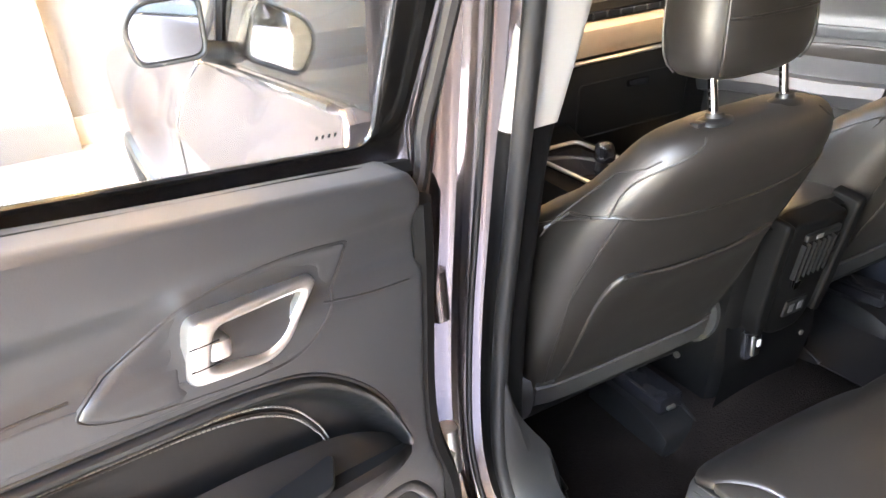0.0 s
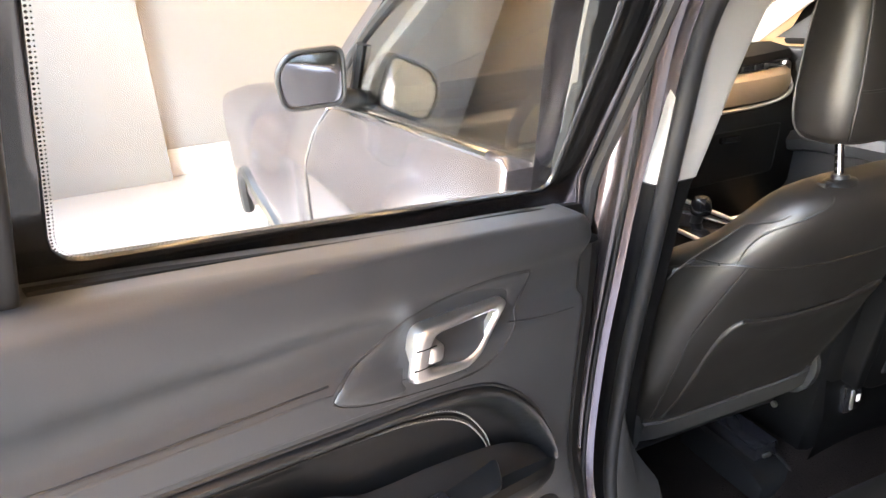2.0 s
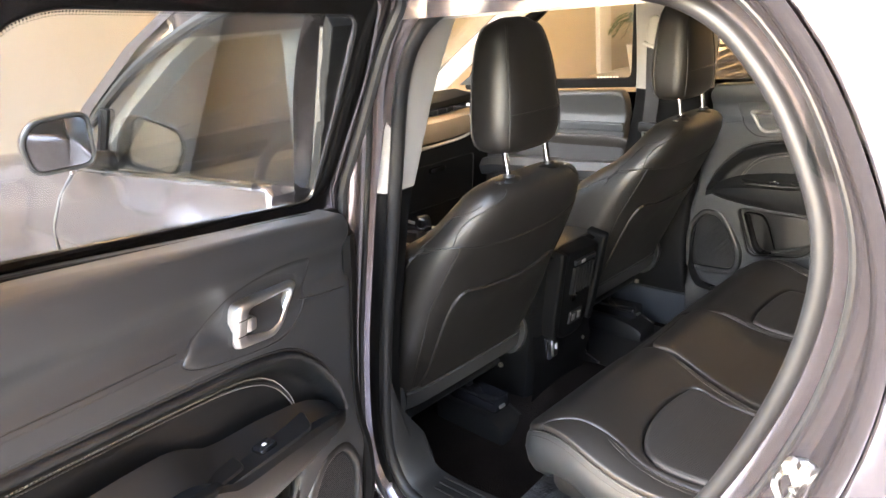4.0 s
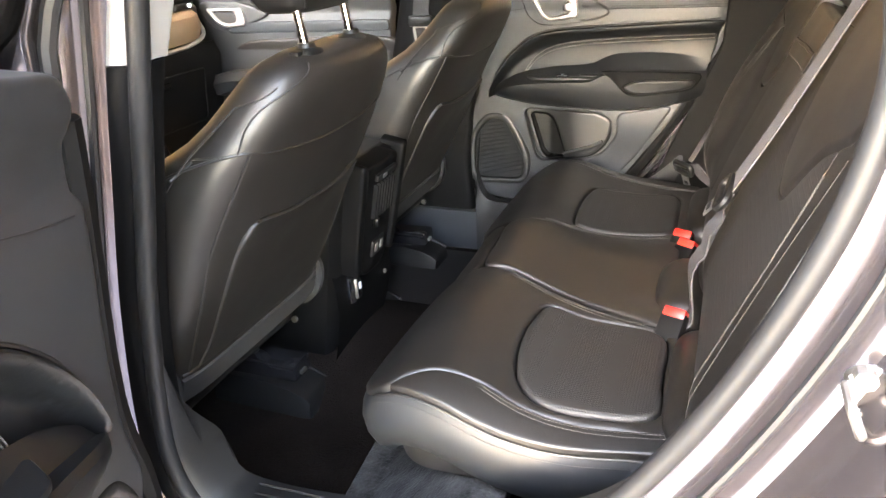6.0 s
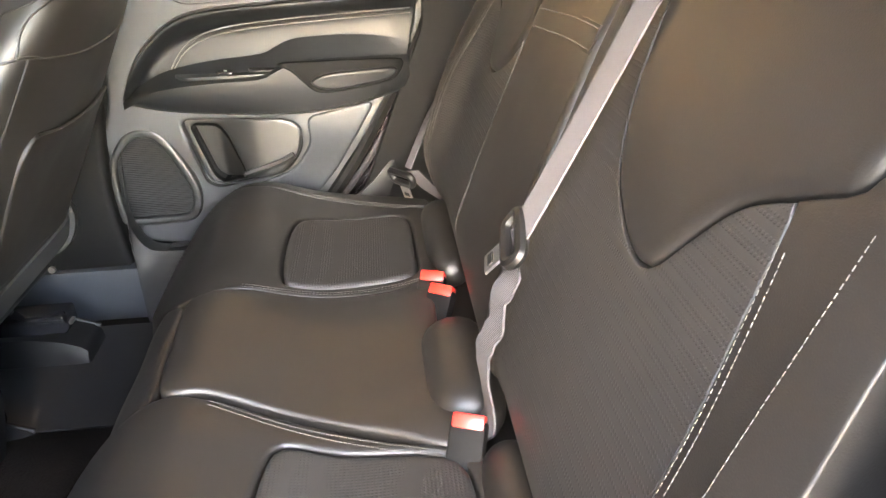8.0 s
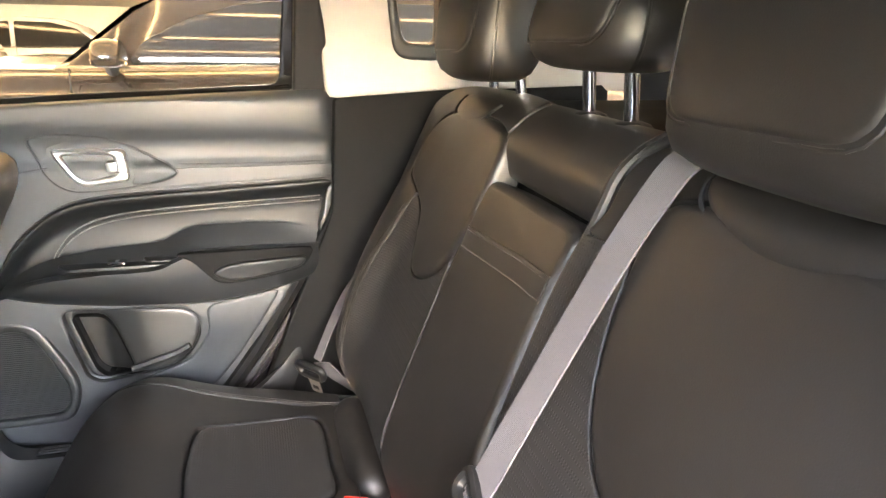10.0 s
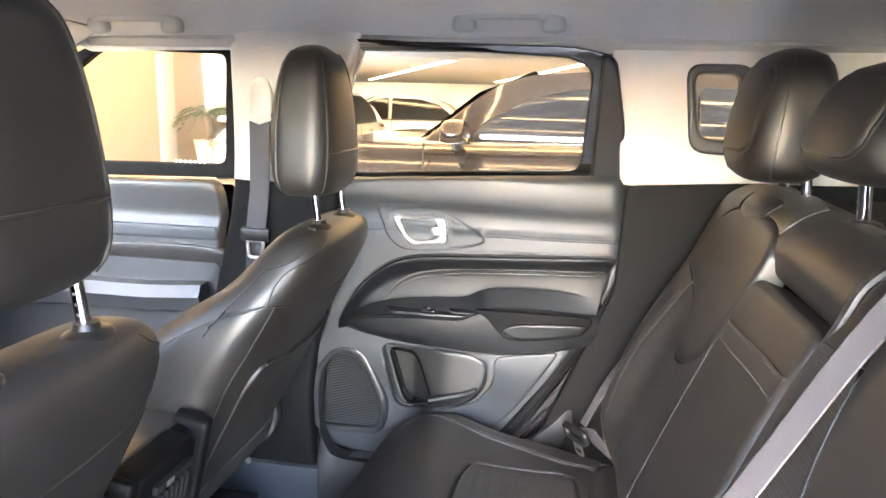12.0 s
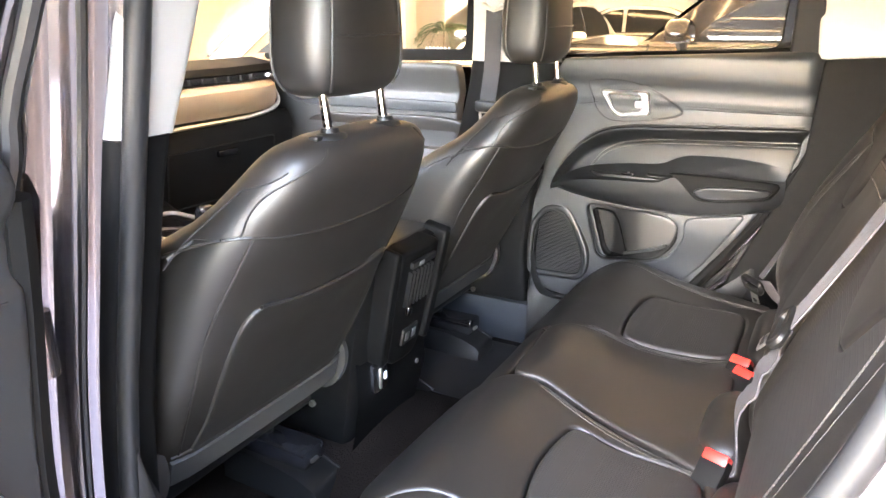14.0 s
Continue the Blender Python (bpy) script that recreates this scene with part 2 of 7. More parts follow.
def panel(outline, m, height=None, edge=0.006, step=0.01, skirt=0.012, puff=0.0, reach=0.03, holes=()):
    """A soft moulded sheet: an outline in (u, v), a height over it, rolled edges and a skirt behind; m maps (u, v, h)."""
    poly = np.array([q[:2] for q in outline], float)
    lo, hi = poly.min(0) - step, poly.max(0) + step
    nu, nv = (np.ceil((hi - lo) / step)).astype(int) + 1
    gu, gv = np.meshgrid(lo[0] + step * np.arange(nu), lo[1] + step * np.arange(nv), indexing="ij")

    def dist(u, v):
        d = inside_distance(poly, u, v)
        for h in holes:
            d = np.minimum(d, -inside_distance(np.array([q[:2] for q in h], float), u, v))
        return d

    d = dist(gu, gv)
    keys, pts, deep, faces, rim = {}, [], [], [], []
    levels = [0.0, edge * 0.12, edge * 0.42, edge, 1e9]

    def vert(key, u, v, w):
        if key not in keys:
            keys[key] = len(pts)
            pts.append((u, v))
            deep.append(w)
        return keys[key]

    for i in range(nu - 1):
        for j in range(nv - 1):
            corner = [(i, j), (i + 1, j), (i + 1, j + 1), (i, j + 1)]
            s = [d[c] for c in corner]
            if max(s) <= 0:
                continue
            for lv in range(4):
                lo_d, hi_d = levels[lv], levels[lv + 1]
                if max(s) <= lo_d or min(s) > hi_d:
                    continue
                face, cut = [], []
                for k in range(4):
                    a, b, sa, sb = corner[k], corner[(k + 1) % 4], s[k], s[(k + 1) % 4]
                    if lo_d < sa <= hi_d:
                        face.append(vert(a, gu[a], gv[a], sa))
                    cross = [q for q in (lv, lv + 1) if q < 4 and (sa > levels[q]) != (sb > levels[q])]
                    if len(cross) == 2 and sa > sb:
                        cross.reverse()
                    for q in cross:
                        t = (levels[q] - sa) / (sb - sa)
                        e = vert((min(a, b), max(a, b), q), lerp(gu[a], gu[b], t), lerp(gv[a], gv[b], t), levels[q])
                        face.append(e)
                        if q == 0:
                            cut.append((e, sa > 0))
                if len(face) > 2:
                    faces.append(tuple(face))
                if len(cut) == 2:
                    a, b = (cut[0][0], cut[1][0]) if cut[0][1] else (cut[1][0], cut[0][0])
                    rim.append((a, b))
    p = np.array(pts)
    dd = np.array(deep)
    h = np.zeros(len(p)) if height is None else np.array([height(u, v) for u, v in p], float)
    k = np.clip(edge - dd, 0, edge)
    h = h - (edge - np.sqrt(np.maximum(edge**2 - k**2, 0))) + puff * (1 - np.exp(-dd / reach))
    verts = [(u, v, q) for (u, v), q in zip(pts, h)]
    n = len(verts)
    low = {}
    for a, b in rim:
        for q in (a, b):
            if q not in low:
                low[q] = len(verts)
                verts.append((pts[q][0], pts[q][1], h[q] - skirt))
        faces.append((b, a, low[a], low[b]))
    if m.determinant() < 0:
        faces = [tuple(reversed(f)) for f in faces]
    return moved((verts, faces), m)


def stitches(pts, parent, material, pitch=0.006, r=0.0007, name="stitching"):
    """A row of short thread stitches along points."""
    p = [np.array(q, float) for q in pts]
    seg = [np.linalg.norm(b - a) for a, b in zip(p, p[1:])]
    total = sum(seg)
    geos = []
    count = int(total / pitch)
    for i in range(count):
        ends = []
        for s in (i * pitch, i * pitch + pitch * 0.68):
            k, acc = 0, 0
            while k < len(seg) - 1 and acc + seg[k] < s:
                acc += seg[k]
                k += 1
            ends.append(p[k] + (p[k + 1] - p[k]) * min(1, (s - acc) / max(1e-9, seg[k])))
        geos.append(tube(ends, r, 4))
    return part(name, joined(*geos), material, parent, "light grey thread stitches")


# ---- materials ----
LEATHER = surface("leather_black", (0.0066, 0.0055, 0.0045), 0.48, var=0.16, grain=420, bump=0.28, pattern="leather", dist=0.0004, stain=9, spec=0.58)
DOORVINYL = surface("door_vinyl_black", (0.0054, 0.0060, 0.0067), 0.44, var=0.14, grain=420, bump=0.25, pattern="leather", dist=0.0004, spec=0.35)
PERF = surface("leather_perforated", (0.012, 0.011, 0.010), 0.54, var=0.14, grain=230, bump=0.6, pattern="dots", dist=0.0005)
SOFT = surface("soft_touch_black", (0.0130, 0.0146, 0.0166), 0.52, var=0.10, grain=600, bump=0.18, dist=0.0004, spec=0.7)
HARD = surface("hard_plastic_black", (0.0050, 0.0050, 0.0051), 0.46, var=0.10, grain=700, bump=0.2, dist=0.0003, spec=0.3)
VINYL = surface("vinyl_smooth", (0.0105, 0.0115, 0.0128), 0.52, var=0.10, grain=500, bump=0.15, pattern="leather", dist=0.0003, spec=0.4)
GLOSSY = surface("gloss_black", (0.008, 0.008, 0.009), 0.08, var=0.05, bump=0)
RUBBER = surface("rubber_black", (0.008, 0.008, 0.0085), 0.5, var=0.15, grain=300, bump=0.1)
SEAL = surface("seal_rubber", (0.012, 0.012, 0.0125), 0.48, var=0.12, grain=260, bump=0.05, spec=0.35)
BEIGE = surface("trim_beige", (0.31, 0.295, 0.272), 0.55, var=0.05, grain=500, bump=0.12, dist=0.0003)
LINER = surface("headliner_cloth", (0.44, 0.428, 0.41), 0.95, var=0.06, grain=700, bump=0.3, dist=0.0005, sheen=0.2)
CARPET = surface("carpet_dark", (0.0060, 0.0045, 0.0037), 0.98, var=0.55, grain=240, bump=1.0, dist=0.003, stain=14, spec=0.05)
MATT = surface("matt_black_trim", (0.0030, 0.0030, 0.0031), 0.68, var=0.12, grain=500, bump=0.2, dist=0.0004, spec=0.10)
FELT = surface("carpet_grey", (0.034, 0.033, 0.032), 0.98, var=0.9, grain=150, bump=1.0, dist=0.004, stain=30, sheen=0.05, spec=0.1)
PAINT = surface("paint_mauve", (0.135, 0.119, 0.124), 0.20, metal=0.85, var=0.05, grain=900, bump=0.0, coat=0.35)
SATIN = surface("satin_metal", (0.60, 0.595, 0.59), 0.36, metal=1.0, var=0.04, bump=0.05, grain=500)
CHROME = surface("chrome", (0.58, 0.58, 0.58), 0.10, metal=1.0, var=0.03, bump=0)
STEEL = surface("steel_plated", (0.50, 0.48, 0.44), 0.36, metal=1.0, var=0.2, grain=90, bump=0.1)
WEB = surface("belt_webbing", (0.062, 0.058, 0.061), 0.75, var=0.12, grain=260, bump=0.3, pattern="weave", dist=0.0008)
WEBDARK = surface("belt_webbing_dark", (0.030, 0.029, 0.032), 0.75, var=0.12, grain=190, bump=0.6, pattern="weave", dist=0.0008)
RED = surface("red_plastic", (0.50, 0.016, 0.010), 0.35, var=0.08, bump=0.05)
WHITE = surface("white_plastic", (0.75, 0.74, 0.72), 0.45, var=0.05, bump=0.05)
STRIP = surface("strip_grey", (0.022, 0.021, 0.020), 0.5, var=0.12, grain=400, bump=0.15)
THREAD = surface("thread_grey", (0.040, 0.036, 0.031), 0.8, var=0.2, grain=900, bump=0.1)
THREADPALE = surface("thread_pale", (0.22, 0.21, 0.195), 0.8, var=0.2, grain=900, bump=0.1)
WOOD = surface("dash_band_tan", (0.34, 0.25, 0.16), 0.42, var=0.12, grain=300, bump=0.2, pattern="leather")
MESH = surface("speaker_mesh", (0.004, 0.0042, 0.0045), 0.65, var=0.1, grain=75, bump=1.0, pattern="ribs", dist=0.0025)
GREYPANEL = surface("door_lower_grey", (0.0160, 0.0190, 0.0230), 0.46, var=0.10, grain=700, bump=0.2, dist=0.0003, spec=0.45)
FILM = pane_material("window_glass_film", (0.60, 0.62, 0.63), 0.02, 0.22)
DARKPANE = pane_material("privacy_glass", (0.03, 0.03, 0.032))
CLEAR = pane_material("window_glass", (0.90, 0.92, 0.91), 0.02, 0.03)
TINT = pane_material("window_glass_tinted", (0.74, 0.75, 0.74), 0.02, 0.008)
MIRROR = surface("mirror_glass", (0.40, 0.40, 0.40), 0.02, metal=1.0, var=0.02, bump=0)
FRIT = surface("glass_border_black", (0.006, 0.006, 0.006), 0.12, var=0.1, bump=0)

LOWTRIM = surface("door_lower_black", (0.0065, 0.0068, 0.0072), 0.42, var=0.10, grain=700, bump=0.2, dist=0.0003, spec=0.55)
CORNER = surface("corner_plastic", (0.008, 0.008, 0.0083), 0.5, var=0.1, grain=600, bump=0.2, dist=0.0003, spec=0.3)
CONSOLE = surface("console_black", (0.0022, 0.0022, 0.0023), 0.55, var=0.10, grain=600, bump=0.2, dist=0.0003, spec=0.07)
SILL = surface("sill_plastic", (0.0062, 0.0062, 0.0063), 0.50, var=0.12, grain=600, bump=0.25, dist=0.0004, spec=0.3)

# ---- car shell: opening, pillars, floor, roof ----
APERTURE = [(0.000, 1.215), (0.030, 1.10), (0.055, 1.00), (0.090, 0.86), (0.129, 0.70), (0.158, 0.52), (0.155, 0.42), (0.115, 0.352), (0.03, 0.338), (-0.10, 0.348), (-0.22, 0.366),
            (-0.33, 0.405), (-0.43, 0.482), (-0.51, 0.588), (-0.58, 0.715), (-0.636, 0.85), (-0.664, 0.96), (-0.668, 1.05), (-0.645, 1.135), (-0.60, 1.225), (-0.53, 1.30),
            (-0.43, 1.335), (-0.25, 1.342), (-0.12, 1.335), (-0.045, 1.29)]


def ring_at(d, x, side=-1, base=APERTURE, n=6):
    """The door opening's outline, grown outwards by d, at that distance from the car's middle."""
    p = spline(base, n, closed=True)
    k = len(p)
    c = sum(p) / k
    out = []
    for i in range(k):
        t = p[(i + 1) % k] - p[i - 1]
        nn = np.array((t[1], -t[0])) / np.linalg.norm(t)
        if nn @ (p[i] - c) < 0:
            nn = -nn
        q = p[i] + nn * d
        out.append((side * x, q[0], q[1]))
    return out


body = thing("car", "dark mauve metallic car with its rear door open", "car", (-0.75, -0.2, 0.3))
jamb = part("door_jamb", loft([ring_at(d, x) for d, x in ((0.004, 0.700), (0.012, 0.7025), (0.028, 0.705), (0.034, 0.711), (0.038, 0.728), (0.043, 0.741), (0.052, 0.746), (0.062, 0.750), (0.068, 0.764), (0.072, 0.796))], cap=False), PAINT, body, "mauve painted door jamb", toward=(-2.5, -0.3, 0.85))
# Black tube laid in the jamb groove to paint its dark shade line.
part("jamb_groove_line", tube(ring_at(0.0385, 0.731), 0.0055, 8, closed=True), RUBBER, body, "thin black tube standing for the jamb groove's shade")
part("door_seal", tube(ring_at(-0.002, 0.700), 0.0135, 10, closed=True, flat=0.9), SEAL, body, "black rubber tube door seal")
# outer side of the shell: rear quarter and roof rail round the opening
OUTER = [(0.072, 0.796), (0.077, 0.822), (0.083, 0.844), (0.092, 0.855), (0.106, 0.860)]
def outer_ring(d, x):
    """The outer ring, held back beside the front door's window."""
    rim = ring_at(min(d, 0.078), x)
    return [tuple(lerp(a, b, ramp01(p[2], 0.88, 1.02) * ramp01(p[1], -0.10, 0.0)) for a, b in zip(p, q)) for p, q in zip(ring_at(d, x), rim)]


part("jamb_flange", loft([outer_ring(d, x) for d, x in OUTER], cap=False), PAINT, body, toward=(-4, -0.3, 0.85))
RING = [(y, z) for _, y, z in ring_at(0.107, 0.0, n=3)]
_k0 = min(range(len(RING)), key=lambda i: math.hypot(RING[i][0] + 0.22, RING[i][1] - 0.26))
_k1 = min(range(len(RING)), key=lambda i: math.hypot(RING[i][0] + 0.50, RING[i][1] - 1.44))
quarter = RING[_k0:_k1 + 1] + [(-1.5, 1.40), (-1.75, 1.05), (-1.8, 0.55), (-1.62, 0.42), (-1.42, 0.55), (-1.18, 0.60), (-0.98, 0.52), (-0.88, 0.36), (-0.80, 0.22), (-0.24, 0.18)]
ring_arr = np.array(RING)


def quarter_h(u, v):
    out = min(1.0, float(np.hypot(ring_arr[:, 0] - u, ring_arr[:, 1] - v).min()) / 0.14)
    return (0.03 * math.exp(-((v - 0.72) / 0.3) ** 2) - 0.10 * max(0, v - 1.05)) * out


OUT_L = Matrix(((0, 0, -1, -0.86), (1, 0, 0, 0), (0, 1, 0, 0), (0, 0, 0, 1)))
part("rear_quarter_panel", panel(rounded(quarter, 0.004, 2), OUT_L, quarter_h, 0.004, 0.02, 0.02), PAINT, body)
striker = part("striker_plate", slab(rounded([(-0.712, 0.750), (-0.680, 0.744), (-0.662, 0.794), (-0.692, 0.808)], 0.012), Matrix(((0, 0, -1, -0.758), (1, 0, 0, 0), (0, 1, 0, 0), (0, 0, 0, 1))), 0.012), STEEL, body, "zinc plated striker plate")
part("striker_loop", tube(rounded([(-0.762, -0.664, 0.792), (-0.796, -0.665, 0.790), (-0.796, -0.676, 0.764), (-0.762, -0.677, 0.760)], 0.008), 0.0045, 8), STEEL, striker)
for k, (yy, zz) in enumerate(((-0.698, 0.752), (-0.675, 0.804))):
    part("striker_bolt", tube([(-0.766, yy, zz), (-0.778, yy, zz)], 0.009, 8), STEEL, striker)

# sill and floor
FLOOR_Z = 0.195
floor_pan = part("floor", panel(rounded([(-0.70, -1.15), (0.70, -1.15), (0.70, 1.45), (-0.70, 1.45)], 0.03), Matrix.Translation((0, 0, FLOOR_Z)),
                 lambda u, v: 0.085 * max(0, 1 - (u / 0.24) ** 2) ** 0.7 + (0.0 if v > -0.05 else min(0.10, (-0.05 - v) * 0.8)), 0.01, 0.03, 0.05), CARPET, None, kind="structure")
tagged(floor_pan, "dark brown carpet on the car's floor", "floor")
for s in (-1, 1):
    # The right sill's grey is daylight on the same black plastic, put into colour.
    part("inner_sill", box(min(s * 0.640, s * 0.705), max(s * 0.640, s * 0.705), -0.95, 1.45, 0.15, 0.325, 0.012), GREYPANEL if s > 0 else SILL, None, "black plastic inner sill along the footwell, the right one coloured lit grey", kind="structure", category="trim")
mat = part("floor_mat", panel(rounded([(0.235, 0.0), (0.600, 0.0), (0.600, 0.47), (0.235, 0.47)], 0.03), Matrix.Translation((0, 0, FLOOR_Z)), lambda u, v: 0.010 + 0.085 * max(0, 1 - (u / 0.24) ** 2) ** 0.7, 0.005, 0.02, 0.006), RUBBER, None, "black rubber floor mat in the footwell", category="floor mat")


def felt_h(u, v):
    return 0.008 + (0.0 if v > -0.02 else min(0.14, (-0.02 - v) * 0.7))


for s in (-1, 1):
    part("heel_board", panel(rounded([(s * 0.245, 0.045), (s * 0.60, 0.02), (s * 0.61, -0.30), (s * 0.245, -0.30)] if s > 0 else [(-0.61, -0.30), (-0.245, -0.30), (-0.235, 0.045), (-0.60, 0.015)], 0.02), Matrix.Translation((0, 0, FLOOR_Z + 0.004)), felt_h, 0.006, 0.02, 0.02), FELT, None, "mottled grey felt carpet under the rear seat", kind="structure", category="carpet")
for s in (-1, 1):
    sill = thing("sill_trim", "black moulded plastic sill trim along the door opening", "trim", (s * 0.66, -0.1, 0.30), kind="structure")
    rows = []
    for d, x, dz in ((-0.004, 0.702, 0), (-0.012, 0.697, 0), (-0.020, 0.684, 0), (-0.026, 0.664, 0), (-0.030, 0.640, 0), (-0.032, 0.622, 0), (-0.032, 0.605, 0.06), (-0.032, 0.60, 0.24)):
        fade = [ramp01(k, 22, 34) * (1 - ramp01(k, 64, 86)) for k in range(150)]
        flat_row = ring_at(-0.004, 0.702, s)
        base_row = [tuple(lerp(a, b, fade[k]) for a, b in zip(flat_row[k], q)) for k, q in enumerate(ring_at(d, 0.702, s))][22:88]
        rows.append([(s * (0.702 - (0.702 - x) * fade[22 + k] * (0.25 + 0.75 * min(1, max(0, (0.60 - z) / 0.15)))), y, z - dz * fade[22 + k] * min(1, max(0, (0.60 - z) / 0.15))) for k, (_, y, z) in enumerate(base_row)])
    part("scuff_plate", loft(rows, cap=False, closed=False), SILL, sill, toward=(s * 0.2, -0.1, 1.5))
    for k in range(3):
        zz = 0.3665 + 0.0035 * k
        part("scuff_rib", tube([(s * (0.668 - 0.016 * k), 0.06, zz), (s * (0.668 - 0.016 * k), -0.16, zz + 0.008)], 0.0025, 6), HARD, sill)

# centre pillars: beige above, black below
def pillar(side):
    th = thing("centre_pillar", "car pillar with beige upper trim and black lower trim", "pillar", (side * 0.68, 0.2, 0.3), kind="structure")

    def sec(z, inner=0.655 if side > 0 else 0.640):
        rear = curve_of([(0.30, 0.150), (0.42, 0.160), (0.52, 0.162), (0.70, 0.135), (0.86, 0.096), (1.00, 0.061), (1.10, 0.036), (1.215, 0.008), (1.36, -0.05)], z)
        if side > 0:
            rear += curve_of([(0.9, 0.0), (1.02, 0.035), (1.215, 0.066), (1.36, 0.070)], z)
        front = curve_of([(0.3, 0.47), (0.74, 0.415), (1.0, 0.358), (1.36, 0.345)], z)
        o = 0.712 - 0.10 * max(0, z - 1.0) * 0.5
        i = inner - (0.2 * max(0, z - 1.0) if side < 0 else 0.06 * max(0, z - 1.05))
        return rounded([(side * o, rear, z), (side * (i + 0.004), rear + 0.003, z), (side * i, rear + 0.03, z), (side * i, front - 0.04, z), (side * (i + 0.02), front, z), (side * o, front, z)], 0.018, 3)

    part("lower_trim", loft([sec(z) for z in np.linspace(0.28, 1.022, 14)]), MATT, th, "black grained plastic lower trim")
    part("upper_trim", loft([sec(z, 0.651 if side > 0 else 0.636) for z in np.linspace(1.024, 1.36, 8)]), BEIGE, th, "beige moulded upper trim")
    cap = part("screw_cap", slab([(0.012 * math.cos(a), 0.008 * math.sin(a)) for a in np.linspace(0, 2 * math.pi, 17)[:-1]], Matrix(((0, 0, -side, side * (0.634 if side > 0 else 0.575)), (-1, 0, 0, 0.255), (0, 1, 0, 1.315), (0, 0, 0, 1))), 0.012), BEIGE, th, "round beige screw cap")
    return th


pillar(-1)
pillar(1)
part("pillar_skin", panel(rounded([(0.10, 0.30), (0.215, 0.30), (0.205, 0.70), (0.165, 0.9), (0.090, 1.03), (0.035, 1.2), (0.008, 1.34), (-0.02, 1.34), (0.042, 1.1), (0.125, 0.9), (0.17, 0.7)], 0.01), Matrix(((0, 0, -1, -0.864), (1, 0, 0, 0), (0, 1, 0, 0), (0, 0, 0, 1))), lambda u, v: -0.10 * max(0, v - 1.05), 0.004, 0.02, 0.05), MATT, body, "black film on the pillar")
part("pillar_gap", tube([(-0.846, 0.196, 0.32), (-0.846, 0.185, 0.72), (-0.843, 0.105, 1.0), (-0.83, 0.012, 1.32)], 0.009, 6), RUBBER, body, "black rubber strip on the pillar")
hinge = part("door_hinge", tube([(-0.815, 0.105, 0.52), (-0.815, 0.105, 0.60)], 0.016, 10), STEEL, body, "steel door hinge")
part("hinge_arm", tube([(-0.80, 0.12, 0.565), (-0.83, 0.085, 0.56), (-0.86, 0.04, 0.555)], 0.011, 6), STEEL, hinge)
hinge = part("door_hinge", tube([(-0.820, 0.075, 0.80), (-0.820, 0.075, 0.87)], 0.014, 10), PAINT, body)

# roof lining
def roof(u, v):
    return 0.075 * (1 - min(1, abs(u) / 0.66) ** 6) - 0.04 * max(0, -0.5 - v) ** 1.5 - 0.03 * max(0, v - 0.1) ** 2


liner = part("ceiling", panel(rounded([(-0.665, -1.35), (0.665, -1.35), (0.665, 0.72), (-0.665, 0.72)], 0.06), Matrix.Translation((0, 0, 1.335)) @ Matrix.Diagonal((1, 1, 1, 1)), roof, 0.02, 0.03, -0.03), LINER, None, "pale grey cloth headlining under the car's roof", kind="structure", toward=(0, -0.3, 0.5))
tagged(liner, category="ceiling")
part("roof_skin", panel(rounded([(-0.74, -1.5), (0.74, -1.5), (0.74, 0.78), (-0.74, 0.78)], 0.1), Matrix.Translation((0, 0, 1.40)), lambda u, v: 0.06 * (1 - (u / 0.74) ** 2), 0.03, 0.05, 0.05), PAINT, body)
for s in (-1, 1):
    part("roof_rail_trim", loft([[(s * 0.72, y, 1.330), (s * 0.655, y, 1.318), (s * 0.64, y, 1.334), (s * 0.66, y, 1.40), (s * 0.73, y, 1.40)] for y in np.linspace(-1.4, 0.75, 24)]), BEIGE, None, "beige trim along the roof's edge", kind="structure", category="trim")

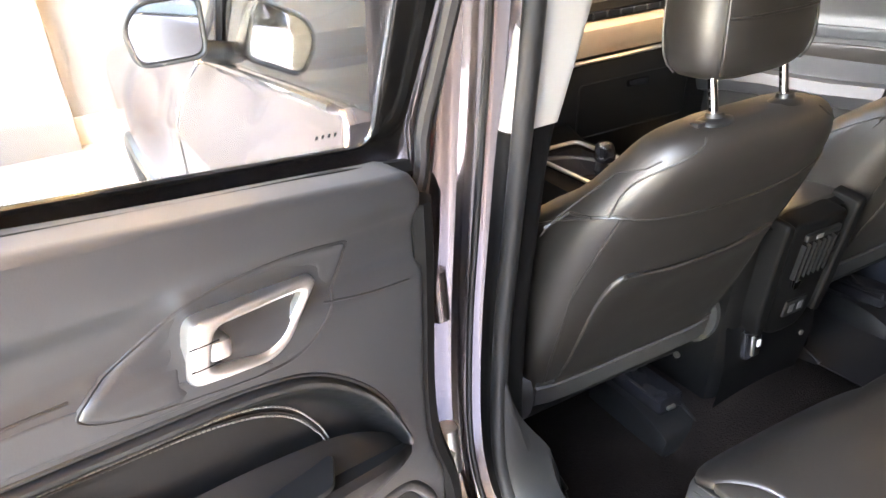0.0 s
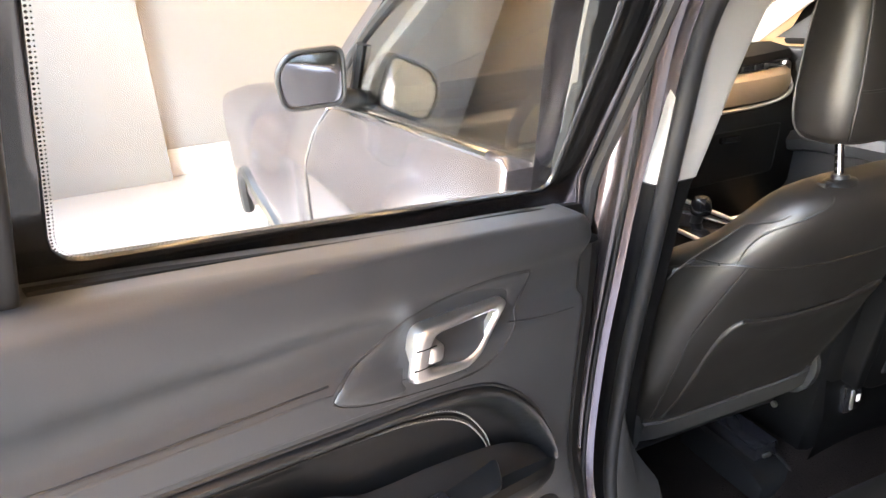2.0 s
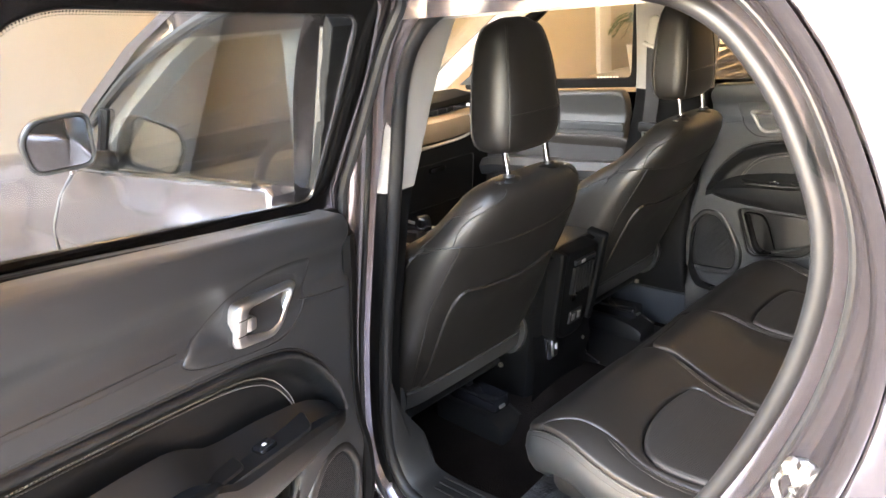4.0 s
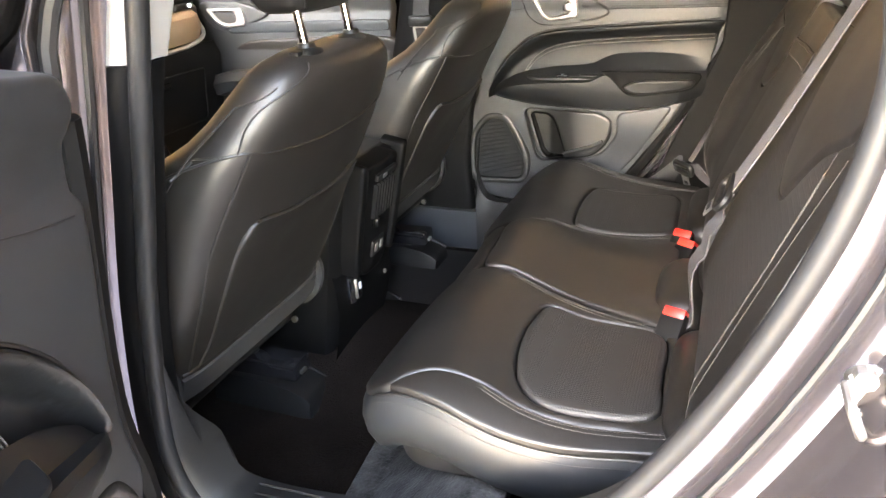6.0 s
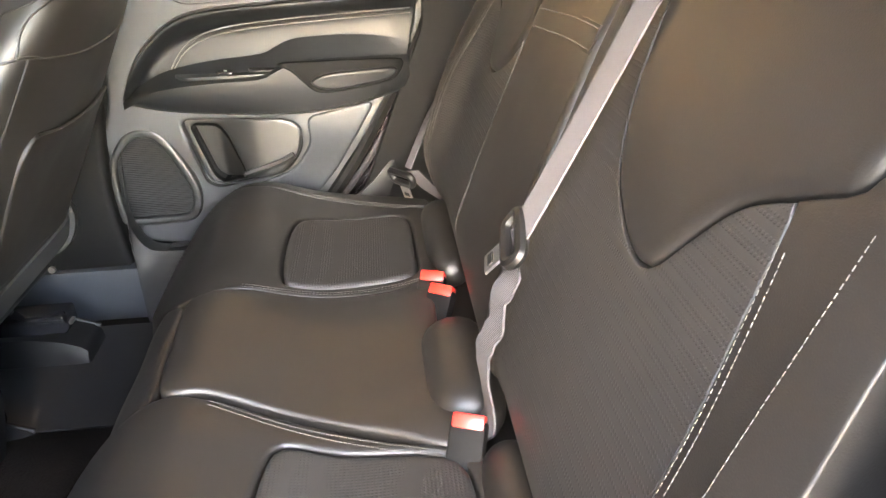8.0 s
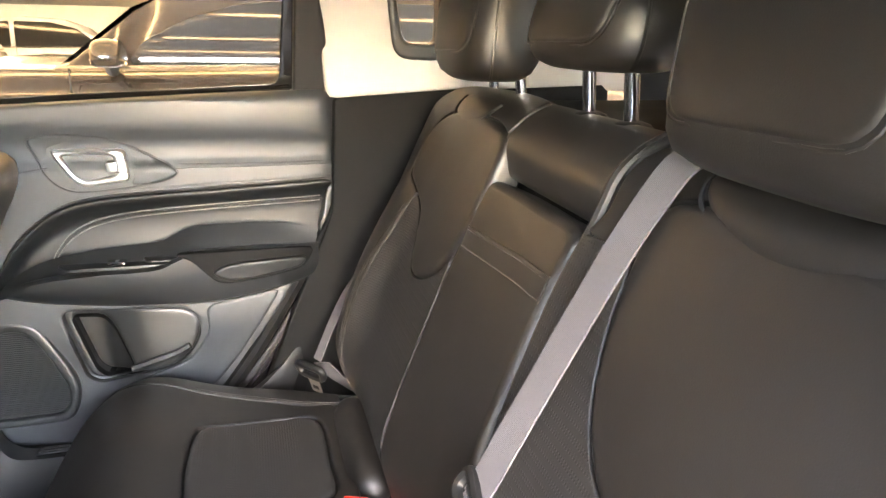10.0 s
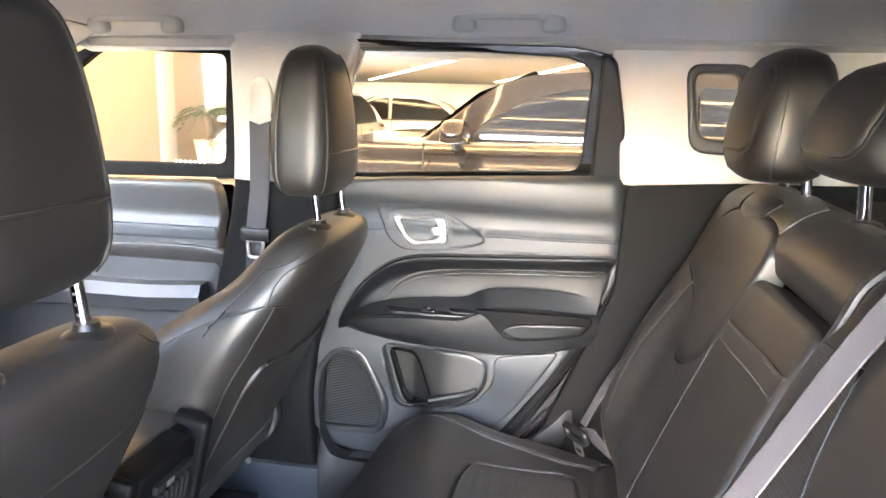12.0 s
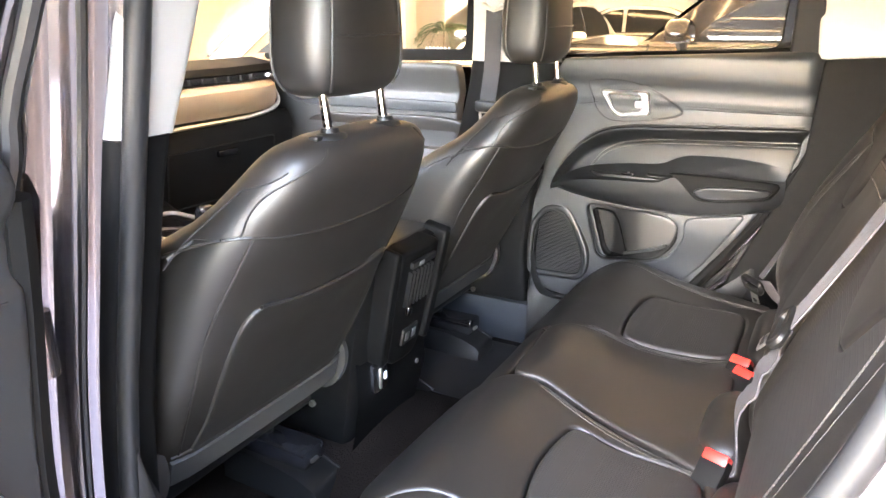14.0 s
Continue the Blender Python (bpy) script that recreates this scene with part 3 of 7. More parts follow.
# rear side trim behind the doors
for s in (-1, 1):
    cp = thing("rear_pillar_trim", "beige rear pillar trim with a small quarter window", "trim", (s * 0.66, -0.75, 1.1), kind="structure")
    IN = Matrix(((0, 0, -s, s * 0.672), (-1, 0, 0, 0), (0, 1, 0, 0), (0, 0, 0, 1)))
    tilt = lambda u, v: 0.16 * max(0, v - 1.1) * 0.6
    hole = rounded([(0.648, 1.285), (0.745, 1.285), (0.745, 1.135), (0.675, 1.135)], 0.025)
    up = [(0.526, 1.048), (0.80, 1.066), (1.17, 1.06), (1.19, 1.33), (0.485, 1.335), (0.506, 1.25)] if s > 0 else [(0.685, 1.048), (0.80, 1.066), (1.05, 1.06), (1.15, 1.33), (0.57, 1.335), (0.62, 1.24), (0.663, 1.14)]
    part("upper_panel", panel(rounded(up, 0.015), IN, tilt, 0.006, 0.015, 0.012, holes=[hole]), BEIGE, cp, "beige moulded panel")
    part("quarter_surround", panel(rounded([(0.632, 1.30), (0.765, 1.30), (0.765, 1.118), (0.655, 1.122)], 0.035), IN, lambda u, v: tilt(u, v) + 0.004, 0.008, 0.006, 0.03, holes=[rounded([(0.652, 1.280), (0.742, 1.280), (0.742, 1.150), (0.674, 1.153)], 0.022)]), RUBBER, cp, "black quarter window surround")
    pn = part("quarter_glass", slab(rounded([(0.63, 1.30), (0.77, 1.30), (0.77, 1.12), (0.65, 1.12)], 0.03), IN @ Matrix.Translation((0, 0, -0.035)), 0.004), TINT, cp)
    pn.visible_shadow = False
    part("rear_corner", panel(rounded([(1.165, 0.40), (1.46, 0.40), (1.42, 1.34), (1.185, 1.335)], 0.02), IN, lambda u, v: tilt(u, v) + 0.01, 0.006, 0.03, 0.03), MATT, cp, "black rear corner trim")
    low = [(0.540, 1.056), (1.12, 1.074), (1.12, 0.40), (0.36, 0.40), (0.44, 0.60), (0.53, 0.82)] if s > 0 else [(0.688, 1.056), (1.12, 1.074), (1.12, 0.40), (0.45, 0.40), (0.50, 0.54), (0.58, 0.67), (0.645, 0.82), (0.680, 0.95)]
    part("lower_panel", panel(rounded(low, 0.015), IN, lambda u, v: -0.004 + 0.02 * max(0, u - 0.62), 0.005, 0.02, 0.02), MATT, cp, "black lower side panel")

# tailgate closes the back
tg = thing("tailgate", "dark tailgate with a tinted rear window", "car door", (0, -1.40, 0.6), kind="structure")
BK = Matrix(((1, 0, 0, 0), (0, -0.35, 1, -1.36), (0, 1, 0, 0), (0, 0, 0, 1)))
wh = rounded([(-0.52, 1.08), (0.52, 1.08), (0.47, 1.27), (-0.47, 1.27)], 0.05)
part("inner_panel", panel(rounded([(-0.74, 0.25), (0.74, 0.25), (0.72, 1.36), (-0.72, 1.36)], 0.05), BK @ Matrix.Translation((0, -1.0, 0)) @ Matrix.Translation((0, 1.0, 0)), None, 0.01, 0.03, 0.05, holes=[wh]), HARD, tg, "black plastic inner panel")
part("rear_glass", slab(rounded([(-0.55, 1.0), (0.55, 1.0), (0.5, 1.29), (-0.5, 1.29)], 0.05), BK @ Matrix.Translation((0, 0, -0.03)), 0.004), DARKPANE, tg).visible_shadow = False
part("parcel_cover", box(-0.64, 0.64, -1.62, -0.885, 1.030, 1.045, 0.004), MATT, None, "black roll-up load cover behind the rear seat", kind="structure", category="load cover")
# front bulkhead, far dark end of the cabin
part("footwell_wall", box(-0.74, 0.74, 1.50, 1.56, 0.08, 0.95, 0.01), CARPET, None, "dark carpeted bulkhead under the dashboard", kind="structure", category="bulkhead")

# ---- front seats ----
HALF = [(0.4, 0.215), (0.48, 0.232), (0.6, 0.246), (0.74, 0.252), (0.82, 0.246), (0.8752, 0.228), (0.9172, 0.200), (0.949, 0.179), (0.974, 0.160), (0.988, 0.138), (0.996, 0.1)]
REAR = [(0.4, 0.262), (0.48, 0.226), (0.6, 0.158), (0.74, 0.076), (0.82, 0.032), (0.8752, 0), (0.9172, -0.026), (0.949, -0.04), (0.974, -0.04), (0.988, -0.03), (0.996, -0.012)]
FRNT = [(0.4, 0.42), (0.48, 0.385), (0.6, 0.325), (0.74, 0.25), (0.82, 0.2), (0.8752, 0.158), (0.9172, 0.118), (0.949, 0.09), (0.974, 0.068), (0.988, 0.052), (0.996, 0.038)]


def squareness(z):
    """The shell is rounder at the shoulders and flatter across below."""
    return 2.9 + 4.0 * min(1, max(0, (0.72 - z) / 0.25))


def back_ring(z, grow=0.0, n=56):
    w, r, f = curve_of(HALF, z) + grow, curve_of(REAR, z) - grow, curve_of(FRNT, z) + grow
    mid = r + (f - r) * 0.62
    out = []
    for k in range(n):
        a = 2 * math.pi * k / n
        c, s = math.cos(a), math.sin(a)
        p = 2.0 / (squareness(z) if s < 0 else 3.2)
        wing = ramp01(z, 0.905, 0.825) if s > 0 else 0
        x = (w + 0.032 * wing * abs(s) ** 0.6) * math.copysign(abs(c) ** p, c)
        dep = (mid - r) if s < 0 else (f - mid)
        y = mid + dep * math.copysign(abs(s) ** p, s)
        if s > 0:
            y += 0.055 * wing * ramp01(abs(x) / w, 0.40, 0.80) * abs(s) ** 0.5
            y -= 0.035 * (1 - min(1, abs(x) / (0.62 * w)) ** 2) * min(1, (1.0 - z) / 0.1)
        out.append((x, y, z))
    return out


def rear_y(x, z):
    """The seat's rear face behind a point across and up it."""
    w, r, f = curve_of(HALF, z), curve_of(REAR, z), curve_of(FRNT, z)
    mid = r + (f - r) * 0.62
    q = min(1, abs(x) / w)
    k = squareness(z)
    return mid - (mid - r) * max(0, 1 - q**k) ** (1 / k)


def on_back(pairs, off=0.0, n=8):
    return [(q[0], rear_y(q[0], q[1]) - off, q[1]) for q in spline(pairs, n)]


DEEP = [(0, 0.62), (0.06, 0.86), (0.2, 1.0), (0.5, 0.98), (0.8, 0.80), (0.94, 0.58), (1.0, 0.22)]
DEEP_BOX = [(0, 0.66), (0.06, 0.90), (0.2, 1.0), (0.5, 1.0), (0.8, 0.93), (0.94, 0.74), (1.0, 0.34)]
BARREL = [(0, 0.66), (0.02, 0.78), (0.06, 0.89), (0.14, 0.97), (0.28, 1.0), (0.5, 0.985), (0.7, 0.94), (0.87, 0.82), (0.94, 0.68), (0.98, 0.46), (1.0, 0.2)]
BOXY = [(0, 0.74), (0.02, 0.85), (0.06, 0.94), (0.14, 0.99), (0.28, 1.0), (0.6, 1.0), (0.8, 0.965), (0.9, 0.90), (0.95, 0.80), (0.985, 0.60), (1.0, 0.32)]
TAPER = [(0, 0.70), (0.02, 0.84), (0.06, 0.94), (0.14, 1.0), (0.28, 0.99), (0.5, 0.92), (0.7, 0.84), (0.87, 0.72), (0.94, 0.60), (0.98, 0.42), (1.0, 0.2)]


def head_geo(cx, cy, z0, z1, w, d, lean, power=2.6, n=40, wide=None):
    """A headrest's cushion: rounded, narrower at the top, leaning."""
    rings = []
    for t in (0.0, 0.02, 0.06, 0.14, 0.28, 0.45, 0.62, 0.76, 0.87, 0.94, 0.98, 1.0):
        e = curve_of(wide or BARREL, t)
        dd = curve_of(DEEP_BOX if wide is BOXY else DEEP, t)
        z = lerp(z0, z1, t)
        yy = cy + lean * t
        rr = []
        for k in range(n):
            a = 2 * math.pi * k / n
            c, s = math.cos(a), math.sin(a)
            rr.append((cx + w * e * math.copysign(abs(c) ** (2 / power), c), yy + d * dd * math.copysign(abs(s) ** (2 / power), s), z))
        rings.append(rr)
    return loft(rings)


def head_line(cx, cy, z0, z1, w, d, lean, ang, power=2.6, t0=0.03, t1=0.95, grow=0.001, wide=None):
    """A seam up the headrest at an angle round it."""
    out = []
    for t in np.linspace(t0, t1, 22):
        e = curve_of(wide or BARREL, t)
        dd = curve_of(DEEP_BOX if wide is BOXY else DEEP, t)
        c, s = math.cos(ang), math.sin(ang)
        out.append((cx + (w * e + grow) * math.copysign(abs(c) ** (2 / power), c), cy + lean * t + (d * dd + grow) * math.copysign(abs(s) ** (2 / power), s), lerp(z0, z1, t)))
    return out


def front_seat():
    th = thing("front_seat", "black leather front car seat with a tall headrest", "car seat", (0, 0, FLOOR_Z), group="front seats")
    back = part("backrest", loft([back_ring(z) for z in (0.462, 0.468, 0.48, 0.51, 0.54, 0.60, 0.67, 0.74, 0.79, 0.83, 0.865, 0.89, 0.915, 0.94, 0.955, 0.968, 0.978, 0.985, 0.990, 0.994, 0.9965)]), LEATHER, th, "black grained leather backrest")
    # welts of the cover
    across = on_back([(-0.262, 0.860), (-0.235, 0.875), (-0.205, 0.884), (-0.16, 0.876), (-0.05, 0.866), (0.06, 0.868), (0.14, 0.878), (0.20, 0.894), (0.228, 0.902)], -0.0005)
    part("cross_seam", tube(across, 0.0022, 6), LEATHER, back)
    stitches([(x, y - 0.002, z + 0.004) for x, y, z in across], back, THREAD, 0.005, 0.0006)
    for s in (-1, 1):
        part("shoulder_seam", tube(on_back([(s * 0.208, 0.884), (s * 0.196, 0.915), (s * 0.172, 0.945), (s * 0.12, 0.972), (s * 0.105, 0.985)], -0.0005), 0.0018, 6), LEATHER, back)
        part("side_seam", tube(on_back([(s * 0.196, 0.882), (s * 0.207, 0.82), (s * 0.215, 0.74), (s * 0.212, 0.62), (s * 0.20, 0.50)], -0.0003), 0.0022, 6), LEATHER, back)
        part("shoulder_line", tube(on_back([(s * 0.262, 0.845), (s * 0.243, 0.885), (s * 0.205, 0.925), (s * 0.16, 0.963)], -0.0003), 0.0016, 6), LEATHER, back)
    # map pocket
    pk = [(-0.152, 0.764), (-0.06, 0.752), (0.06, 0.750), (0.155, 0.762), (0.178, 0.70), (0.172, 0.56), (0.155, 0.46), (-0.155, 0.46), (-0.172, 0.56), (-0.176, 0.70)]
    PK = Matrix(((1, 0, 0, 0), (0, 0, -1, 0), (0, 1, 0, 0), (0, 0, 0, 1)))
    pocket = part("map_pocket", panel(spline(pk, 5, closed=True), PK, lambda u, v: -rear_y(u, v) + 0.0035 + 0.004 * math.exp(-((v - 0.74) / 0.03) ** 2), 0.005, 0.012, 0.012), LEATHER, th, "black leather map pocket")
    part("pocket_hem", tube([(x, y - 0.0055, z) for x, y, z in on_back(pk[:4])], 0.0035, 6), LEATHER, pocket)
    for s in (-1, 1):
        part("bolster_seam", tube(spline([(s * 0.226, 0.052, 0.884), (s * 0.246, 0.095, 0.872), (s * 0.262, 0.140, 0.853), (s * 0.275, 0.195, 0.822), (s * 0.278, 0.240, 0.785)], 6), 0.0022, 6), LEATHER, back)
    # lower edge strip and recliner covers
    strip = [(x, rear_y(x, 0.492) - 0.003, 0.492) for x in np.linspace(-0.212, 0.205, 14)]
    part("lower_hem", tube([(x, y - 0.001, z + 0.010) for x, y, z in strip], 0.0055, 8), LEATHER, th, "leather hem of the backrest")
    part("lower_strip", loft([[(x, y + 0.002, z + 0.006), (x, y - 0.004, z - 0.002), (x, y + 0.008, z - 0.044), (x, y + 0.020, z - 0.042)] for x, y, z in strip]), STRIP, th, "dark grey plastic strip under the backrest")
    for s in (-1, 1):
        part("recliner_cover", loft([[(s * (0.222 + d), 0.268 + 0.046 * k * math.cos(a) - 0.02 * math.sin(a), 0.462 + 0.066 * k * math.sin(a)) for a in np.linspace(0, 2 * math.pi, 21)[:-1]] for d, k in ((0.0, 1.0), (0.018, 1.0), (0.024, 0.92), (0.026, 0.75))]), STRIP, th, "grey-black plastic recliner cover")
        part("recliner_cap", tube([(s * 0.240, 0.262, 0.472), (s * 0.254, 0.262, 0.472)], 0.020, 14), HARD, th)
    # cushion and its base
    rows = []
    for y, z0, z1, w in ((0.40, 0.34, 0.43, 0.225), (0.42, 0.32, 0.455, 0.24), (0.50, 0.30, 0.455, 0.26), (0.62, 0.30, 0.475, 0.262), (0.74, 0.32, 0.48, 0.25), (0.79, 0.35, 0.46, 0.235)):
        rows.append([(w * math.copysign(abs(math.cos(a)) ** 0.45, math.cos(a)), y, lerp(z0, z1, 0.5) + (z1 - z0) / 2 * math.copysign(abs(math.sin(a)) ** 0.6, math.sin(a)) + (0.022 * min(1, abs(math.cos(a)) ** 2 * 1.3) if math.sin(a) > 0 else 0)) for a in np.linspace(0, 2 * math.pi, 33)[:-1]])
    part("seat_cushion", loft(rows), LEATHER, th, "black leather seat cushion")
    part("seat_frame", box(-0.225, 0.225, 0.44, 0.74, 0.275, 0.33, 0.015), HARD, th, "black steel seat frame")
    part("frame_tube", tube([(-0.21, 0.300, 0.385), (0.0, 0.315, 0.375), (0.19, 0.300, 0.385)], 0.014, 10), HARD, th)
    for x, w in ((-0.195, 0.040), (0.140, 0.052)):
        rail = part("seat_rail", box(x - 0.024, x + 0.024, 0.30, 0.76, FLOOR_Z + 0.035, FLOOR_Z + 0.090, 0.006), HARD, th, "black seat rail")
        part("rail_cover", loft([[(x - w * 1.05 * k, y, FLOOR_Z + 0.001), (x - w * k, y, FLOOR_Z + h * 0.55), (x - w * 0.86 * k, y, FLOOR_Z + h), (x + w * 0.86 * k, y, FLOOR_Z + h), (x + w * k, y, FLOOR_Z + h * 0.6), (x + w * 1.05 * k, y, FLOOR_Z + 0.001)] for y, k, h in ((0.208, 0.90, 0.014), (0.212, 0.97, 0.034), (0.224, 1.0, 0.046), (0.262, 1.0, 0.060), (0.32, 0.98, 0.070), (0.46, 0.9, 0.070))]), HARD, rail, "black moulded rail end cover")
        part("cover_lip", tube([(x + w * 0.90, 0.214, FLOOR_Z + 0.040), (x + w * 0.92, 0.262, FLOOR_Z + 0.060), (x + w * 0.90, 0.32, FLOOR_Z + 0.070)], 0.005, 6), HARD, rail)
        part("rail_slider", box(x - 0.030, x + 0.036, 0.248, 0.42, FLOOR_Z + 0.070, FLOOR_Z + 0.112, 0.007), GLOSSY, rail, "gloss black rail slider")
        part("slider_clip", box(x - 0.012, x + 0.010, 0.242, 0.250, FLOOR_Z + 0.082, FLOOR_Z + 0.090, 0.002), STEEL, rail)
        part("seat_leg", box(x - 0.010, x + 0.012, 0.36, 0.42, FLOOR_Z + 0.10, 0.40, 0.006), HARD, th)
        part("rail_bolt", tube([(x * 1.22, 0.272, 0.385), (x * 1.27, 0.272, 0.385)], 0.007, 8), STEEL, th)
    # headrest on two bars
    H = (0.003, 0.032, 1.045, 1.304, 0.103, 0.062, 0.0)
    head = part("headrest", head_geo(*H, power=3.1, wide=TAPER), LEATHER, th, "black leather headrest")
    for ang in (-2.32, -0.82):
        part("headrest_seam", tube(head_line(*H, ang, wide=TAPER, power=3.1), 0.0022, 6), LEATHER, head)
    for ang in (2.75, 0.39):
        ln = head_line(*H, ang, wide=TAPER, power=3.1)
        part("headrest_seam", tube(ln, 0.0020, 6), LEATHER, head)
    low = []
    for ang in np.linspace(-2.32, -0.82, 12):
        low.append(head_line(*H, ang, wide=TAPER, power=3.1, t0=0.30, t1=0.301)[0])
    part("headrest_cross_seam", tube(low, 0.0022, 6), LEATHER, head)
    for s in (-1, 1):
        x = s * 0.066
        bar = part("headrest_bar", tube([(x, 0.0, 0.985), (x, 0.012, 1.08)], 0.0065, 12), CHROME, th, "chrome headrest bar")
        gd = part("bar_guide", loft([[(x + a * math.cos(t), 0.0 + b * math.sin(t), z) for t in np.linspace(0, 2 * math.pi, 25)[:-1]] for a, b, z in ((0.030, 0.020, 0.980), (0.031, 0.021, 0.992), (0.027, 0.018, 0.997), (0.014, 0.013, 1.000), (0.012, 0.011, 1.006))]), HARD, th, "black plastic guide sleeve")
        for k in range(3):
            part("bar_notch", tube([(x - 0.0062, 0.003 + 0.0013 * k, 1.012 + 0.010 * k), (x - 0.0062, 0.0035 + 0.0013 * k, 1.015 + 0.010 * k)], 0.0012, 6), HARD, bar)
    part("guide_button", box(-0.103, -0.086, -0.008, 0.008, 0.990, 0.999, 0.003), HARD, th)
    return th


driver = front_seat()
copy_thing(driver, pose(0.365, 0, FLOOR_Z))
driver.matrix_basis = pose(-0.368, 0, FLOOR_Z)

# ---- rear bench ----
# slanted plane of the rear backrest: u across, v up the slope, h forwards
RAKE = math.atan(0.40)
BACK = Matrix(((1, 0, 0, 0), (0, -math.sin(RAKE), math.cos(RAKE), -0.520), (0, math.cos(RAKE), math.sin(RAKE), 0.520), (0, 0, 0, 1)))


def up_back(z):
    return (z - 0.520) / math.cos(RAKE)


def cushion_top(x, y):
    """The bench's seating surface: raised front and rounded nose, low bolsters."""
    z = 0.502 + 0.028 * math.exp(-((y + 0.17) / 0.09) ** 2) - 0.012 * math.exp(-((y + 0.38) / 0.12) ** 2)
    if y > -0.14:
        z -= 4.9 * (y + 0.14) ** 2
    z -= 0.016 * (max(0, -0.455 - x) / 0.08) ** 2 + 0.016 * (max(0, x - 0.555) / 0.08) ** 2
    z += 0.006 * math.exp(-((x + 0.175) / 0.04) ** 2) * min(1, max(0, (-0.12 - y) / 0.1)) + 0.006 * math.exp(-((x - 0.125) / 0.04) ** 2) * min(1, max(0, (-0.12 - y) / 0.1))
    return z


bench = thing("bench_seat", "black leather rear bench seat with perforated inserts", "car seat", (0, -0.3, 0.33))
TOP = Matrix.Identity(4)


def drawn_in(loop, d):
    """A closed outline pulled in by d towards its middle."""
    p = [np.array(q[:2], float) for q in loop]
    c = sum(p) / len(p)
    return [q + (c - q) * (d / max(1e-6, np.linalg.norm(c - q))) for q in p]


ht = cushion_top
soft = dict(edge=0.006, step=0.010, skirt=0.03)
cush = part("cushion_base", loft([[(x, y, 0.365 + dz) for x, y in rounded([(-0.50, -0.58), (0.49, -0.58), (0.58, -0.14), (0.50, -0.085), (0.20, -0.105), (-0.02, -0.135), (-0.22, -0.105), (-0.44, -0.085), (-0.52, -0.14)], 0.06)] for dz in (0.0, 0.06, 0.095)]), LEATHER, bench, "black vinyl cushion side")
INS_L = spline([(-0.195, -0.292), (-0.205, -0.36), (-0.235, -0.495), (-0.36, -0.507), (-0.462, -0.507), (-0.478, -0.42), (-0.470, -0.335), (-0.42, -0.290), (-0.335, -0.270), (-0.245, -0.272)], 5, closed=True)
INS_R = spline([(0.175, -0.280), (0.195, -0.255), (0.30, -0.246), (0.41, -0.255), (0.446, -0.285), (0.460, -0.38), (0.440, -0.468), (0.30, -0.478), (0.205, -0.47), (0.185, -0.37)], 5, closed=True)
EDGE_L = spline([(-0.118, -0.135), (-0.125, -0.20), (-0.150, -0.30), (-0.195, -0.42), (-0.228, -0.520), (-0.36, -0.528), (-0.488, -0.530), (-0.494, -0.46), (-0.494, -0.39), (-0.486, -0.32), (-0.468, -0.25), (-0.476, -0.185), (-0.497, -0.140), (-0.514, -0.110), (-0.492, -0.064), (-0.42, -0.034), (-0.28, -0.034), (-0.165, -0.062)], 4, closed=True)
EDGE_R = spline([(0.122, -0.122), (0.140, -0.20), (0.148, -0.32), (0.158, -0.43), (0.175, -0.505), (0.30, -0.508), (0.466, -0.510), (0.495, -0.45), (0.528, -0.39), (0.553, -0.32), (0.564, -0.25), (0.578, -0.18), (0.592, -0.13), (0.602, -0.088), (0.562, -0.042), (0.44, -0.016), (0.25, -0.022), (0.166, -0.052)], 4, closed=True)
EDGE_M = spline([(-0.108, -0.140), (0.0, -0.130), (0.112, -0.126), (0.130, -0.20), (0.138, -0.32), (0.148, -0.43), (0.158, -0.490), (-0.03, -0.495), (-0.212, -0.508), (-0.185, -0.42), (-0.140, -0.30), (-0.116, -0.20)], 4, closed=True)
NOSE_M = spline([(-0.115, -0.133), (-0.15, -0.085), (-0.10, -0.072), (0.0, -0.072), (0.10, -0.064), (0.15, -0.075), (0.118, -0.118), (0.0, -0.122)], 4, closed=True)
left_c = part("seat_cushion", panel(EDGE_L, TOP, ht, holes=[INS_L], **soft), LEATHER, bench, "black leather cushion cover")
part("seat_insert", panel(drawn_in(INS_L, 0.0035), TOP, lambda x, y: ht(x, y) + 0.002, 0.009, 0.009, 0.03, puff=0.004), PERF, left_c, "perforated leather insert")
right_c = part("seat_cushion", panel(EDGE_R, TOP, ht, holes=[INS_R], **soft), LEATHER, bench, "black leather cushion cover")
part("seat_insert", panel(drawn_in(INS_R, 0.0035), TOP, lambda x, y: ht(x, y) + 0.002, 0.009, 0.009, 0.03, puff=0.004), PERF, right_c, "perforated leather insert")
mid_c = part("middle_cushion", panel(EDGE_M, TOP, lambda x, y: ht(x, y) + 0.004, 0.006, 0.010, 0.05, puff=0.006), LEATHER, bench, "raised black leather middle cushion")
part("middle_nose", panel(NOSE_M, TOP, lambda x, y: ht(x, y) - 0.002, 0.014, 0.008, 0.05), LEATHER, mid_c)
